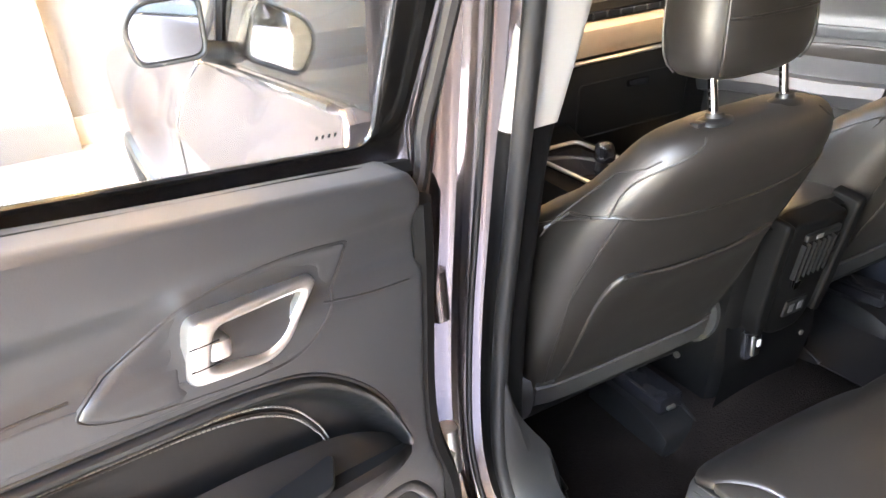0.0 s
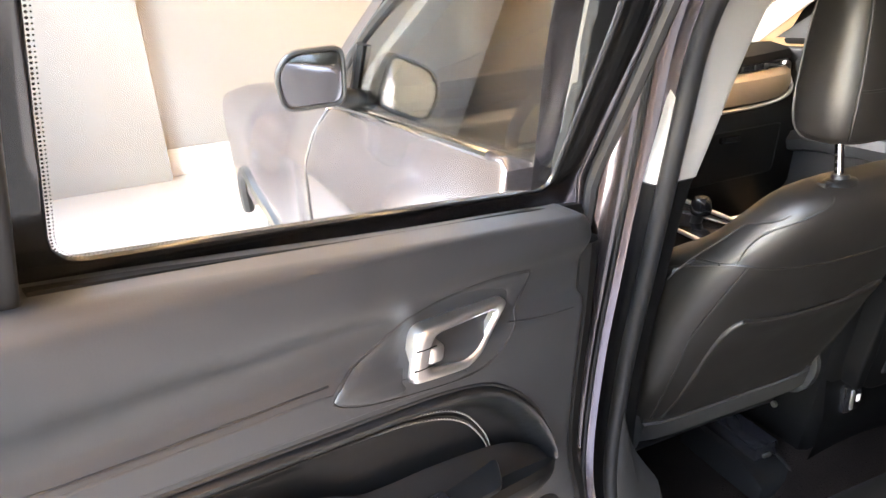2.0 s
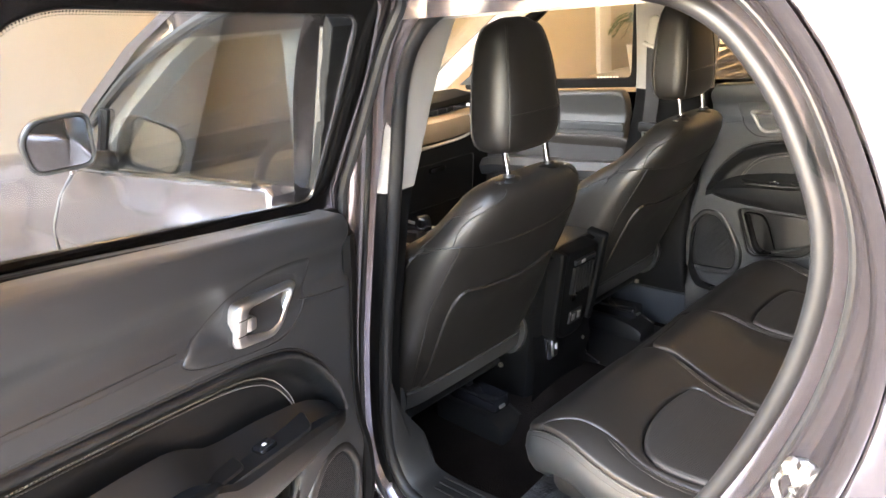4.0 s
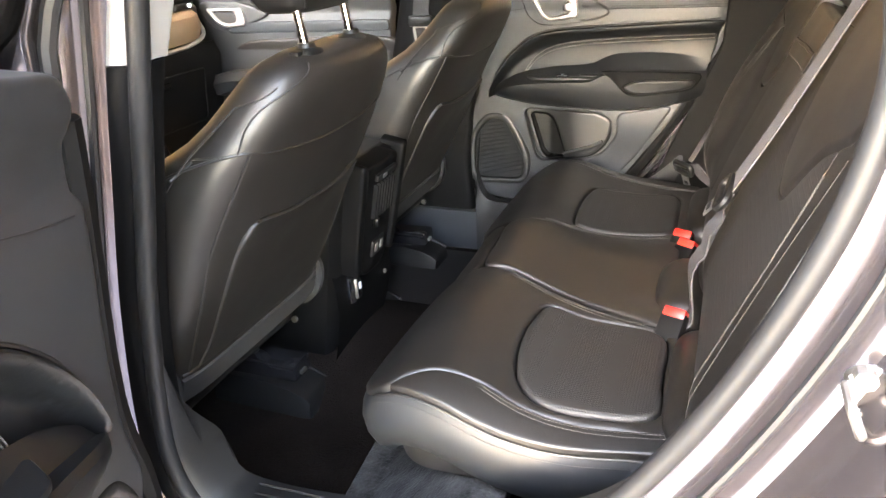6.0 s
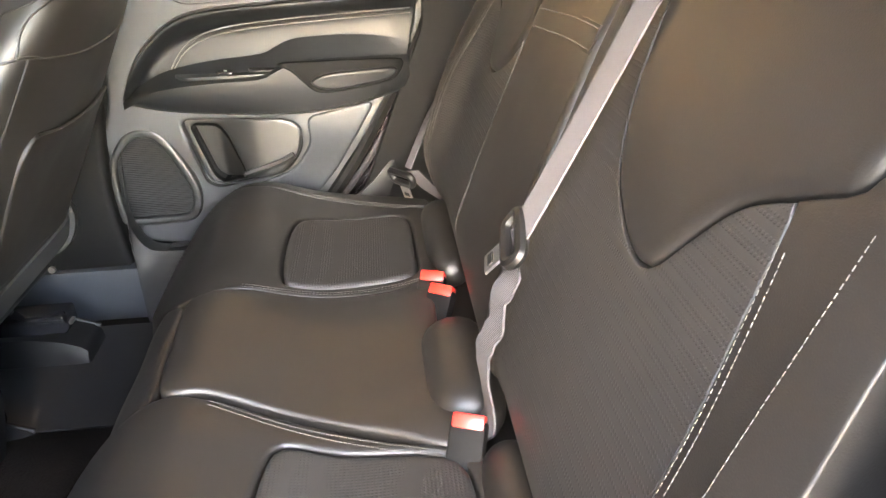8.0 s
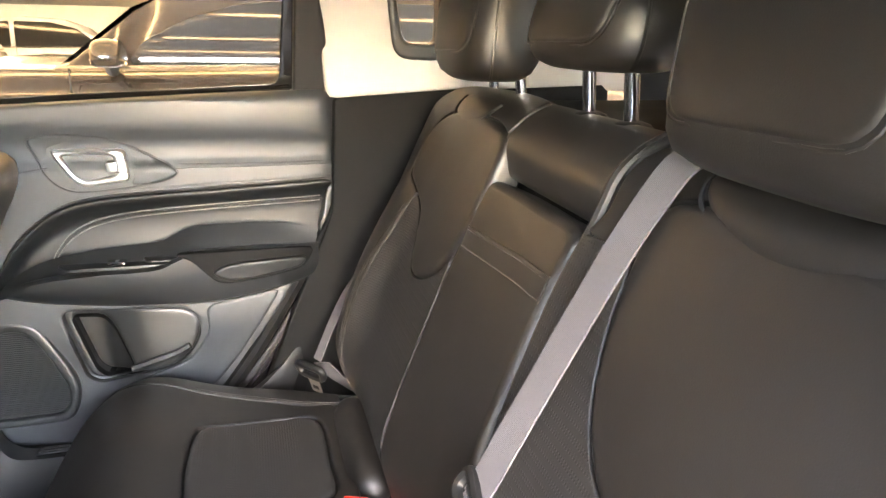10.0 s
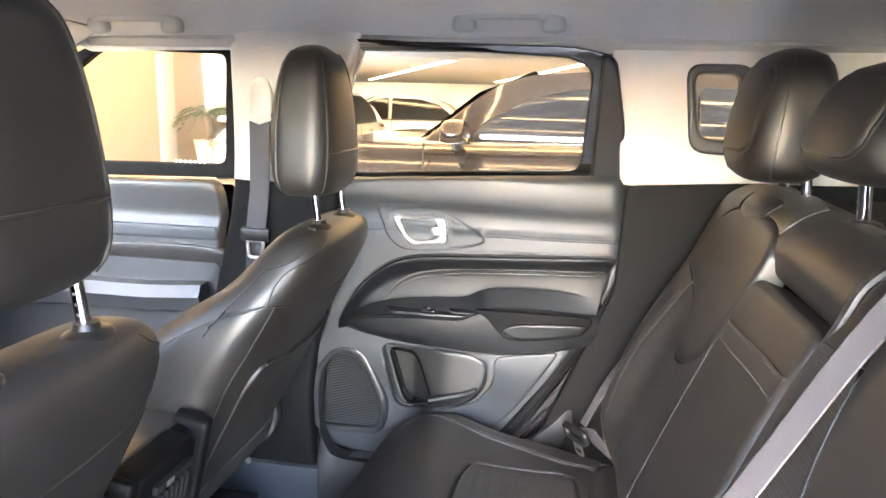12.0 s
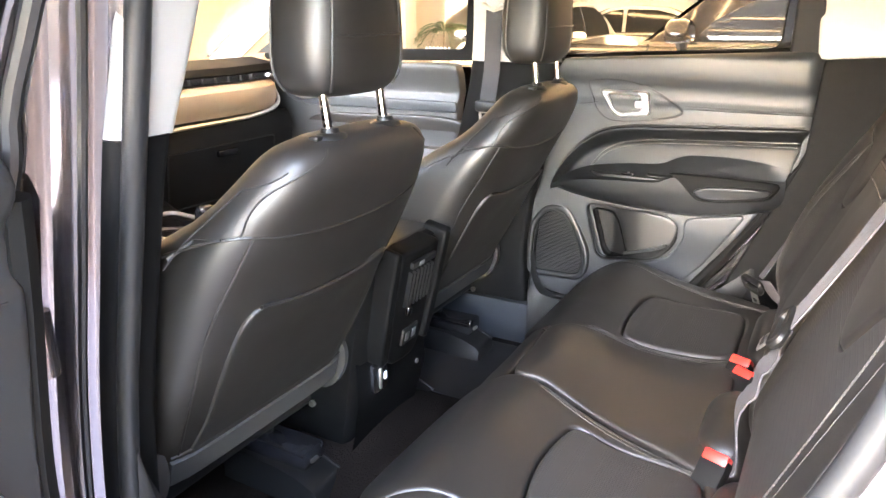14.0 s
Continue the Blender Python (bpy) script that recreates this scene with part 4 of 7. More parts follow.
# side bands and skirts at the outer sides
BAND_L = ([(-0.516, -0.113), (-0.499, -0.140), (-0.478, -0.185), (-0.470, -0.25), (-0.488, -0.32), (-0.496, -0.39), (-0.496, -0.46), (-0.490, -0.535)], [(-0.524, -0.540), (-0.530, -0.464), (-0.535, -0.40), (-0.537, -0.33), (-0.535, -0.25), (-0.528, -0.175)],
          [(-0.165, -0.064), (-0.28, -0.036), (-0.42, -0.035), (-0.494, -0.065), (-0.520, -0.111), (-0.531, -0.175), (-0.538, -0.25), (-0.540, -0.33), (-0.538, -0.40), (-0.533, -0.464), (-0.527, -0.56)])
BAND_R = ([(0.600, -0.093), (0.594, -0.13), (0.580, -0.18), (0.566, -0.25), (0.555, -0.32), (0.530, -0.39), (0.497, -0.45), (0.468, -0.515)], [(0.515, -0.515), (0.560, -0.44), (0.598, -0.37), (0.626, -0.30), (0.642, -0.22), (0.636, -0.150)],
          [(0.166, -0.054), (0.25, -0.024), (0.44, -0.017), (0.564, -0.042), (0.610, -0.088), (0.639, -0.150), (0.645, -0.22), (0.629, -0.30), (0.601, -0.37), (0.563, -0.44), (0.510, -0.55)])
for s, (line1, seam2, path) in ((-1, BAND_L), (1, BAND_R)):
    ol = spline(line1, 4) + spline(seam2, 4)
    if s > 0:
        ol.reverse()
    b = part("side_band", panel(ol, TOP, lambda x, y: ht(x, y), 0.003, 0.008, 0.03), LEATHER, bench, "black leather side band")
    for off in (0.004, 0.011):
        stitches([(x + s * off, y, ht(x + s * off, y) + 0.0004) for x, y in spline(line1[3:], 8)], b, THREAD, 0.0055, 0.0007)
    pts = spline(path, 5)
    skin = []
    for i, q in enumerate(pts):
        t = pts[min(i + 1, len(pts) - 1)] - pts[max(i - 1, 0)]
        nn = np.array((t[1], -t[0])) / np.linalg.norm(t)
        if nn @ (q - np.array((s * 0.33, -0.35))) < 0:
            nn = -nn
        top = ht(*q) - 0.004
        skin.append([(*(q + nn * o), top - d) for o, d in ((-0.010, 0.006), (0.0, 0.007), (0.007, 0.022), (0.011, 0.048), (0.006, 0.080), (-0.008, 0.108), (-0.035, 0.128), (-0.09, 0.140))])
    g = loft(skin, cap=False, closed=False)
    part("cushion_skirt", g if s < 0 else (g[0], [tuple(reversed(f)) for f in g[1]]), VINYL, bench, "smooth grey-black vinyl cushion skirt")
    seam = [(r[1][0], r[1][1], r[1][2] + 0.001) for r in skin[18:]]
    part("skirt_piping", tube(seam, 0.002, 6), LEATHER, bench)
    stitches([(r[2][0], r[2][1], r[2][2] + 0.006) for r in skin[18:]], bench, THREAD, 0.0055, 0.0007)
# double stitching beside the middle cushion
for pts in ([(-0.132, -0.205), (-0.150, -0.26), (-0.176, -0.34), (-0.205, -0.43), (-0.232, -0.505)], [(0.142, -0.20), (0.150, -0.28), (0.156, -0.36), (0.166, -0.44), (0.182, -0.495)]):
    for off in (0.0, 0.008):
        sg = -1 if pts[0][0] < 0 else 1
        stitches([(q[0] + sg * off, q[1], ht(q[0] + sg * off, q[1]) + 0.0015) for q in spline(pts, 8)], bench, THREAD, 0.0055, 0.0008)
# rolls at the back of the cushion
for nm, x0, x1, yc, zc, r in (("rear_roll", -0.52, -0.212, -0.552, 0.497, 0.036), ("rear_roll", -0.180, 0.040, -0.515, 0.496, 0.045), ("rear_roll", 0.20, 0.49, -0.535, 0.497, 0.036)):
    rows = []
    for t in (0, 0.004, 0.015, 0.035, 0.07, 0.13, 0.22, 0.34, 0.46, 0.58, 0.70, 0.80, 0.88, 0.94, 0.97, 0.986, 0.996, 1):
        k = max(0.12, math.sqrt(max(0, 1 - (abs(2 * t - 1)) ** 6)))
        sag = 1 + 0.04 * math.sin(9 * t + x0 * 20) + 0.02 * math.sin(31 * t)
        rows.append([(lerp(x0, x1, t), yc + 1.15 * r * k * math.cos(a), zc - 0.012 + r * sag * k * math.sin(a) * 1.1) for a in np.linspace(0, 2 * math.pi, 19)[:-1]])
    part(nm, loft(rows), LEATHER, bench, "black leather roll behind the cushion")

# backrest: left, middle and right sections on the slant
back_t = bench


def ramp(x, a, b):
    t = min(1, max(0, (x - a) / (b - a)))
    return t * t * (3 - 2 * t)


def bh(u, v):
    """Relief of the backrest: side bolsters stand forwards, the top rolls back."""
    top = up_back(1.10)
    h = 0.012 * ramp(u, -0.17, -0.105) + 0.006 * math.exp(-((u + 0.545) / 0.05) ** 2) * math.exp(-((v - 0.22) / 0.24) ** 2) + 0.040 * math.exp(-((u - 0.52) / 0.06) ** 2) * math.exp(-((v - 0.22) / 0.24) ** 2)
    if v > top - 0.075:
        k = (v - top + 0.075) / 0.075
        h -= 0.045 * k * k
    return h - 0.05 * (max(0, 0.10 - v) / 0.10) ** 2


T1 = up_back(1.10)
SEC_L = spline([(-0.150, 0.02), (-0.125, 0.15), (-0.106, 0.28), (-0.100, 0.42), (-0.110, 0.50), (-0.128, 0.53), (-0.135, T1 - 0.02), (-0.20, T1), (-0.40, T1), (-0.53, T1 - 0.02), (-0.575, T1 - 0.10), (-0.59, 0.36), (-0.605, 0.20), (-0.60, 0.04), (-0.50, 0.0), (-0.35, 0.0)], 5, closed=True)
SEC_R = spline([(0.180, 0.02), (0.186, 0.10), (0.194, 0.20), (0.196, 0.42), (0.188, 0.50), (0.182, T1 - 0.02), (0.20, T1), (0.40, T1), (0.52, T1 - 0.02), (0.555, T1 - 0.10), (0.565, 0.36), (0.58, 0.20), (0.575, 0.04), (0.47, 0.0), (0.33, 0.0)], 5, closed=True)
SEC_M = spline([(-0.138, 0.02), (-0.117, 0.15), (-0.098, 0.28), (-0.093, 0.42), (-0.091, 0.494), (0.0, 0.500), (0.14, 0.499), (0.182, 0.488), (0.189, 0.42), (0.187, 0.20), (0.178, 0.10), (0.170, 0.02), (0.0, 0.0)], 5, closed=True)
for nm, sec, sg, cx in (("backrest_section", SEC_L, -1, -0.340), ("backrest_section", SEC_R, 1, 0.320)):
    v_pad = [(cx - sg * 0.150, 0.545), (cx - sg * 0.150, 0.46), (cx - sg * 0.128, 0.385), (cx - sg * 0.085, 0.330), (cx - sg * 0.012, 0.297), (cx + sg * 0.030, 0.302), (cx + sg * 0.062, 0.345), (cx + sg * 0.095, 0.385), (cx + sg * 0.150, 0.415), (cx + sg * 0.185, 0.440), (cx + sg * 0.185, 0.520), (cx + sg * 0.12, 0.565), (cx, 0.575), (cx - sg * 0.10, 0.570)]
    pad = spline(v_pad, 4, closed=True)
    seam = [(cx + sg * o, v) for o, v in ((0.158, 0.0), (0.170, 0.14), (0.166, 0.25), (0.152, 0.33), (0.140, 0.40))]
    inner_edge = [(-0.150, 0.0), (-0.125, 0.15), (-0.106, 0.28), (-0.100, 0.42), (-0.110, 0.50)] if sg < 0 else [(0.178, 0.0), (0.186, 0.10), (0.194, 0.20), (0.196, 0.42), (0.188, 0.50)]
    across = [(cx + sg * 0.10, 0.45), (cx - sg * 0.145, 0.50)]
    low = spline(inner_edge, 4) + [np.array(q) for q in reversed(across)] + list(reversed(spline(seam, 4)))
    top_pts = [(-0.128, 0.53), (-0.135, T1 - 0.02), (-0.20, T1), (-0.40, T1), (-0.53, T1 - 0.02), (-0.575, T1 - 0.10), (-0.59, 0.36), (-0.605, 0.20), (-0.60, 0.0)] if sg < 0 else [(0.183, 0.53), (0.182, T1 - 0.02), (0.22, T1), (0.40, T1), (0.54, T1 - 0.02), (0.585, T1 - 0.10), (0.598, 0.36), (0.612, 0.20), (0.605, 0.0)]
    high = spline(seam, 4) + [np.array(q) for q in across] + spline([inner_edge[-1]] + top_pts, 5)
    sc = part(nm, panel(low, BACK, bh, edge=0.002, step=0.012, skirt=0.06, holes=[pad]), PERF, back_t, "perforated black leather backrest section")
    part("side_bolster", panel(high, BACK, bh, edge=0.002, step=0.012, skirt=0.06, holes=[pad]), LEATHER, sc, "smooth black leather bolster")
    part("shoulder_pad", panel(drawn_in(pad, 0.003), BACK, lambda u, v: bh(u, v) + 0.003, 0.010, 0.010, 0.03, puff=0.004), LEATHER, sc, "smooth leather shoulder pad")
    for off in (0.162, 0.170):
        ln = spline([(cx + sg * off, 0.02), (cx + sg * (off + 0.012), 0.14), (cx + sg * (off + 0.008), 0.25), (cx + sg * (off - 0.006), 0.33), (cx + sg * (off - 0.018), 0.385)], 8)
        stitches([BACK @ Vector((q[0], q[1], bh(q[0], q[1]) + 0.0008)) for q in ln], sc, THREAD, 0.0055, 0.0005)
    ln = spline([(cx + sg * 0.212, 0.02), (cx + sg * 0.212, 0.16), (cx + sg * 0.208, 0.28), (cx + sg * 0.204, 0.42)], 8)
    stitches([BACK @ Vector((q[0], q[1], bh(q[0], q[1]) + 0.0008)) for q in ln], sc, THREAD, 0.0055, 0.0005)
    sx, sw = (cx, 0.118) if sg < 0 else (0.372, 0.084)
    scoop = spline([(sx + sw * a, v) for a, v in ((-1.0, 0.600), (-0.85, 0.570), (-0.42, 0.548), (0, 0.540), (0.42, 0.548), (0.85, 0.570), (1.0, 0.600), (0.5, 0.606), (0, 0.606), (-0.5, 0.606))], 5, closed=True)
    part("headrest_scoop", panel(scoop, BACK, lambda u, v: bh(u, v) + 0.001, 0.008, 0.007, 0.03, puff=0.016 if sg < 0 else 0.008, reach=0.025), LEATHER, sc, "leather roll under the headrest")
    part("scoop_seam", tube([BACK @ Vector((q[0], q[1], bh(q[0], q[1]) + 0.001)) for q in spline([(sx + sw * a * 1.02, v) for a, v in ((-1.0, 0.596), (-0.85, 0.567), (-0.42, 0.545), (0, 0.537), (0.42, 0.545), (0.85, 0.567), (1.0, 0.596))], 5)], 0.0025, 6), RUBBER, sc)
    part("edge_roll", tube([BACK @ Vector((q[0] - sg * 0.002, q[1], bh(q[0], q[1]) - 0.0082)) for q in spline(inner_edge[2:] + [(inner_edge[-1][0], T1 - 0.05), (inner_edge[-1][0], T1 - 0.008)], 6)], 0.0065, 8), LEATHER, sc, "rounded leather edge")
mid = part("folding_armrest", panel(SEC_M, BACK, lambda u, v: 0.006 + 0.010 * math.exp(-((v - 0.25) / 0.3) ** 2) - 0.05 * (max(0, 0.10 - v) / 0.10) ** 2, 0.012, 0.010, 0.06), LEATHER, back_t, "folded black leather centre armrest")
# top roll over the armrest and the pull strap
part("top_roll", panel(rounded([(-0.108, 0.507), (0.188, 0.507), (0.188, T1 - 0.002), (-0.118, T1 - 0.002)], 0.006), BACK, lambda u, v: bh(0.1, v) - 0.003 - 0.016 * ramp(v, 0.545, 0.505), 0.010, 0.008, 0.05), LEATHER, back_t, "padded leather roll above the armrest")
# Dark sheet added behind the armrest so no light shows through the gap.
part("gap_filler", panel(rounded([(-0.128, 0.40), (0.19, 0.40), (0.19, 0.60), (-0.120, 0.60)], 0.01), BACK, lambda u, v: -0.034 - 0.06 * ramp(v, 0.54, 0.60), 0.003, 0.02, 0.02), MATT, back_t, "dark sheet added to close the gap behind the armrest")
strap = spline([(-0.086, 0.425, 0.013), (-0.07, 0.425, 0.0165), (-0.02, 0.424, 0.018), (0.06, 0.418, 0.018), (0.15, 0.411, 0.0165), (0.178, 0.410, 0.012)], 6)
part("pull_strap", ribbon([BACK @ Vector(q) for q in strap], 0.032, BACK.to_3x3() @ Vector((0, 1, 0)), 0.002), LEATHER, mid, "leather pull strap across the armrest")
for dv in (-0.012, 0.012):
    stitches([BACK @ Vector((q[0], q[1] + dv, q[2] + 0.0025)) for q in strap], mid, THREAD, 0.0055, 0.0007)
part("back_shell", panel(rounded([(-0.59, 0.0), (0.56, 0.0), (0.55, T1 - 0.03), (-0.56, T1 - 0.03)], 0.04), BACK @ Matrix.Translation((0, 0, -0.09)), None, 0.01, 0.04, 0.02), HARD, back_t, "black carpeted back of the seat")
part("back_top", loft([[BACK @ Vector((u, T1 - 0.045, -0.02)), BACK @ Vector((u, T1 - 0.006, -0.045)), BACK @ Vector((u, T1 - 0.006, -0.085)), BACK @ Vector((u, T1 - 0.05, -0.10))] for u in np.linspace(-0.57, 0.55, 10)]), LEATHER, back_t)


DOME = [(0, 0.66), (0.03, 0.80), (0.08, 0.90), (0.18, 0.98), (0.32, 1.0), (0.5, 0.97), (0.66, 0.89), (0.8, 0.76), (0.9, 0.58), (0.96, 0.40), (1.0, 0.16)]


def rear_headrest(cx, cy, w, z0, z1, wide_bars, label, wide=BOXY):
    th = thing("rear_headrest", label, "headrest", (cx, -0.79, 1.08), group="rear headrests")
    H = (cx, cy, z0, z1, w, 0.070, -0.015)
    hd = part("cushion", head_geo(*H, power=2.9, wide=wide), LEATHER, th, "black leather headrest cushion")
    tall = z1 - z0

    def face(u, v):
        t = min(1, max(0, (v - z0) / tall))
        e = w * curve_of(wide, t)
        return cy - 0.015 * t + 0.070 * curve_of(DEEP_BOX if wide is BOXY else DEEP, t) * max(0.05, 1 - min(1, abs(u - cx) / e) ** 2.9) ** (1 / 2.9)

    pw = 0.60 if w > 0.15 else 0.78
    pad = rounded([(cx - pw * w, z0 + 0.22 * tall), (cx + 0.80 * w, z0 + 0.20 * tall), (cx + 0.78 * w, z0 + 0.86 * tall), (cx - pw * w, z0 + 0.86 * tall)], 0.035)
    part("face_pad", panel(pad, Matrix(((1, 0, 0, 0), (0, 0, 1, 0), (0, 1, 0, 0), (0, 0, 0, 1))), lambda u, v: face(u, v) + 0.0015, 0.005, 0.009, 0.012), LEATHER, hd, "smooth leather front pad with a sewn border", toward=(cx, 3, 1.2))
    part("seam", tube([(q[0], face(q[0], q[1]) + 0.0005, q[1]) for q in [(cx + (a - cx) * 1.035, b + (b - z0 - 0.53 * tall) * 0.035) for a, b in pad]], 0.0016, 6, closed=True), LEATHER, hd)
    for ang in (0.25, 2.89):
        part("seam", tube(head_line(*H, ang, power=2.9, wide=wide), 0.002, 6), LEATHER, hd)
    for s in (-1, 1):
        x = cx + s * wide_bars
        part("bar", tube([(x, -0.790, 1.06), (x, -0.782, z0 + 0.02)], 0.0085, 12), CHROME, th, "chrome headrest bar")
        part("guide_sleeve", loft([[(x + a * math.cos(t), -0.79 + b * math.sin(t), z) for t in np.linspace(0, 2 * math.pi, 25)[:-1]] for a, b, z in ((0.026, 0.021, 1.060), (0.029, 0.022, 1.077), (0.025, 0.018, 1.082), (0.010, 0.010, 1.085))]), HARD, th, "black plastic guide sleeve")
    return th


rear_headrest(-0.342, -0.755, 0.155, 1.078, 1.262, 0.064, "black leather outer rear headrest on chrome bars")
rear_headrest(0.382, -0.745, 0.120, 1.105, 1.308, 0.064, "black leather outer rear headrest on chrome bars", BARREL)
rear_headrest(0.035, -0.775, 0.128, 1.138, 1.272, 0.052, "low black leather centre rear headrest on chrome bars", DOME)

# ---- rear doors ----
def uv_box(m, u0, u1, v0, v1, h0, h1, bevel=0.004):
    g = box(u0, u1, v0, v1, h0, h1, bevel)
    if m.determinant() < 0:
        bmesh.ops.reverse_faces(g, faces=g.faces)
    return moved(g, m)


def offset_tube(pairs, m, h, r, n=8, seg=6, closed=False):
    pts = [m @ Vector((q[0], q[1], h(q[0], q[1]) if callable(h) else h)) for q in spline(pairs, n, closed)]
    return tube(pts, r, seg, closed)


SIDE = spline([(-0.084, 1.026), (-0.106, 0.93), (-0.122, 0.76), (-0.140, 0.67), (-0.178, 0.58), (-0.196, 0.50), (-0.182, 0.42), (-0.12, 0.365), (0.02, 0.350), (0.16, 0.368), (0.27, 0.42), (0.345, 0.508), (0.410, 0.61), (0.470, 0.71), (0.522, 0.80), (0.552, 0.875), (0.564, 0.93), (0.564, 1.00), (0.556, 1.062), (0.45, 1.062), (0.20, 1.050), (-0.02, 1.038)], 4, closed=True)
ARM = [(-0.098, 0.690), (-0.075, 0.745), (-0.035, 0.800), (0.030, 0.848), (0.100, 0.866), (0.20, 0.873), (0.35, 0.880), (0.52, 0.888)]


def trim_height(u, v):
    """Relief of the door trim over its plane: padded belt, crease below it, hollow under the armrest."""
    h = 0.018
    h += 0.007 * ramp01(v, 0.965, 1.02) - 0.012 * ramp01(v, 1.045, 1.062)
    h -= 0.011 * ramp01(v, 0.919, 0.936) * ramp01(v, 1.004 - 0.03 * u, 0.966 - 0.02 * u) * ramp01(u, 0.550, 0.515)
    h -= 0.016 * ramp01(v, 0.62, 0.50)
    h -= 0.006 * ramp01(u, 0.46, 0.53) + 1.5 * max(0, u - 0.528 - 0.10 * max(0, 0.96 - v) + 0.06 * max(0, v - 1.0)) + 0.006 * ramp01(u, 0.515, 0.53)
    return h


def mesh_loop(loop, gap):
    """Even points along a closed outline, each with its inward normal."""
    pts = [Vector((q[0], q[1])) for q in loop]
    mid = sum(pts, Vector((0, 0))) / len(pts)
    out, left = [], 0.0
    for a, b in zip(pts, pts[1:] + pts[:1]):
        d = b - a
        while left < d.length:
            q = a + d * (left / d.length)
            n = Vector((-d.y, d.x)).normalized()
            if n.dot(mid - q) < 0:
                n = -n
            out.append(((q.x, q.y), (n.x, n.y)))
            left += gap
        left -= d.length
    return out


def rear_door(m, label, group_glass=TINT, opened=False, lean=0.34):
    org = m @ Vector((0.1, 0.36, 0))
    th = thing("rear_door", label, "car door", org, group="rear doors")
    ins = spline(ARM + [(0.525, 0.86), (0.512, 0.80), (0.49, 0.755), (0.35, 0.74), (0.10, 0.715), (-0.05, 0.690)], 5, closed=True)
    mid_i = sum(np.array(q[:2], float) for q in ins) / len(ins)
    ins_hole = [mid_i + (np.array(q[:2], float) - mid_i) * np.array((0.985, 0.955)) for q in ins]
    spk = rounded([(-0.166, 0.560), (-0.112, 0.634), (-0.044, 0.630), (-0.012, 0.578), (0.026, 0.490), (0.010, 0.412), (-0.165, 0.408), (-0.172, 0.470)], 0.035)
    spi = rounded([(-0.147, 0.560), (-0.104, 0.613), (-0.056, 0.610), (-0.030, 0.565), (0.006, 0.480), (-0.006, 0.430), (-0.150, 0.427), (-0.152, 0.480)], 0.028)
    pk = rounded([(-0.002, 0.650), (0.225, 0.640), (0.262, 0.620), (0.254, 0.562), (0.210, 0.514), (0.062, 0.490), (0.040, 0.503)], 0.028)
    shrunk = lambda loop, k: [sum(np.array(q[:2], float) for q in loop) / len(loop) * (1 - k) + np.array(q[:2], float) * k for q in loop]
    base = part("trim_panel", panel(SIDE, m, trim_height, 0.007, 0.011, 0.035, holes=[ins_hole, shrunk(pk, 0.97), shrunk(spi, 1.03)]), SOFT, th, "black soft-touch door trim")
    ctr = np.array((0.17, 0.72))
    run = [ctr + (q - ctr) * 1.028 for q in SIDE if q[1] < 1.0]
    k = max(range(len(run)), key=lambda i: np.linalg.norm(run[i] - run[i - 1]))
    run = run[k:] + run[:k]
    # Seal made thick and matt black to stand for the door gap's shade too.
    part("edge_seal", tube([m @ Vector((q[0], q[1], 0.004)) for q in run], 0.015, 8), MATT, th, "black rubber seal round the trim, thickened as the gap's shade")
    # seam at the front under the handle, and the crease line to the rear
    part("trim_seam", offset_tube([(-0.086, 0.915), (-0.04, 0.918), (0.02, 0.925)], m, lambda u, v: trim_height(u, v) - 0.0005, 0.0014), RUBBER, base)
    part("trim_seam", offset_tube([(0.245, 0.926), (0.35, 0.925), (0.545, 0.925)], m, lambda u, v: trim_height(u, v) - 0.0005, 0.0014), RUBBER, base)
    # satin band under the crease
    part("lower_band", panel(spline([(0.10, 0.878), (0.20, 0.883), (0.35, 0.889), (0.53, 0.897), (0.542, 0.905), (0.542, 0.920), (0.35, 0.920), (0.25, 0.920), (0.15, 0.905), (0.08, 0.89)], 4, closed=True), m, lambda u, v: trim_height(u, v) + 0.0006, 0.002, 0.008, 0.006), SOFT, base, "black moulded band")
    # handle bezel and handle
    bez_o = spline([(-0.010, 0.974), (0.010, 0.983), (0.06, 0.986), (0.11, 0.980), (0.155, 0.965), (0.20, 0.942), (0.240, 0.918), (0.236, 0.904), (0.20, 0.892), (0.14, 0.884), (0.08, 0.879), (0.048, 0.884), (0.024, 0.902), (0.006, 0.932)], 5, closed=True)
    well = rounded([(0.020, 0.963), (0.156, 0.962), (0.163, 0.896), (0.074, 0.886), (0.050, 0.902)], 0.012)
    bz = part("handle_bezel", panel(bez_o, m, lambda u, v: trim_height(u, v) + 0.004 - 0.014 * math.exp(-((u - 0.09) / 0.07) ** 2) * math.exp(-((v - 0.93) / 0.04) ** 2), 0.006, 0.008, 0.012, holes=[well]), SOFT, th, "black teardrop handle bezel")
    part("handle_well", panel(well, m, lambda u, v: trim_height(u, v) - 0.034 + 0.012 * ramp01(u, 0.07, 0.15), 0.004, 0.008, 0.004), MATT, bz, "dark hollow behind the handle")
    lp = rounded([(0.025, 0.958), (0.153, 0.958), (0.160, 0.899), (0.078, 0.889), (0.058, 0.900)], 0.013)
    lift = lambda u: 0.011 + 0.007 * ramp01(u, 0.03, 0.15)
    inn = rounded([(0.041, 0.948), (0.133, 0.948), (0.138, 0.911), (0.085, 0.901), (0.068, 0.909)], 0.010)
    hd = part("door_handle", panel(lp, m, lambda u, v: lift(u) + 0.008, 0.0065, 0.003, 0.016, holes=[inn]), SATIN, th, "satin silver door handle")
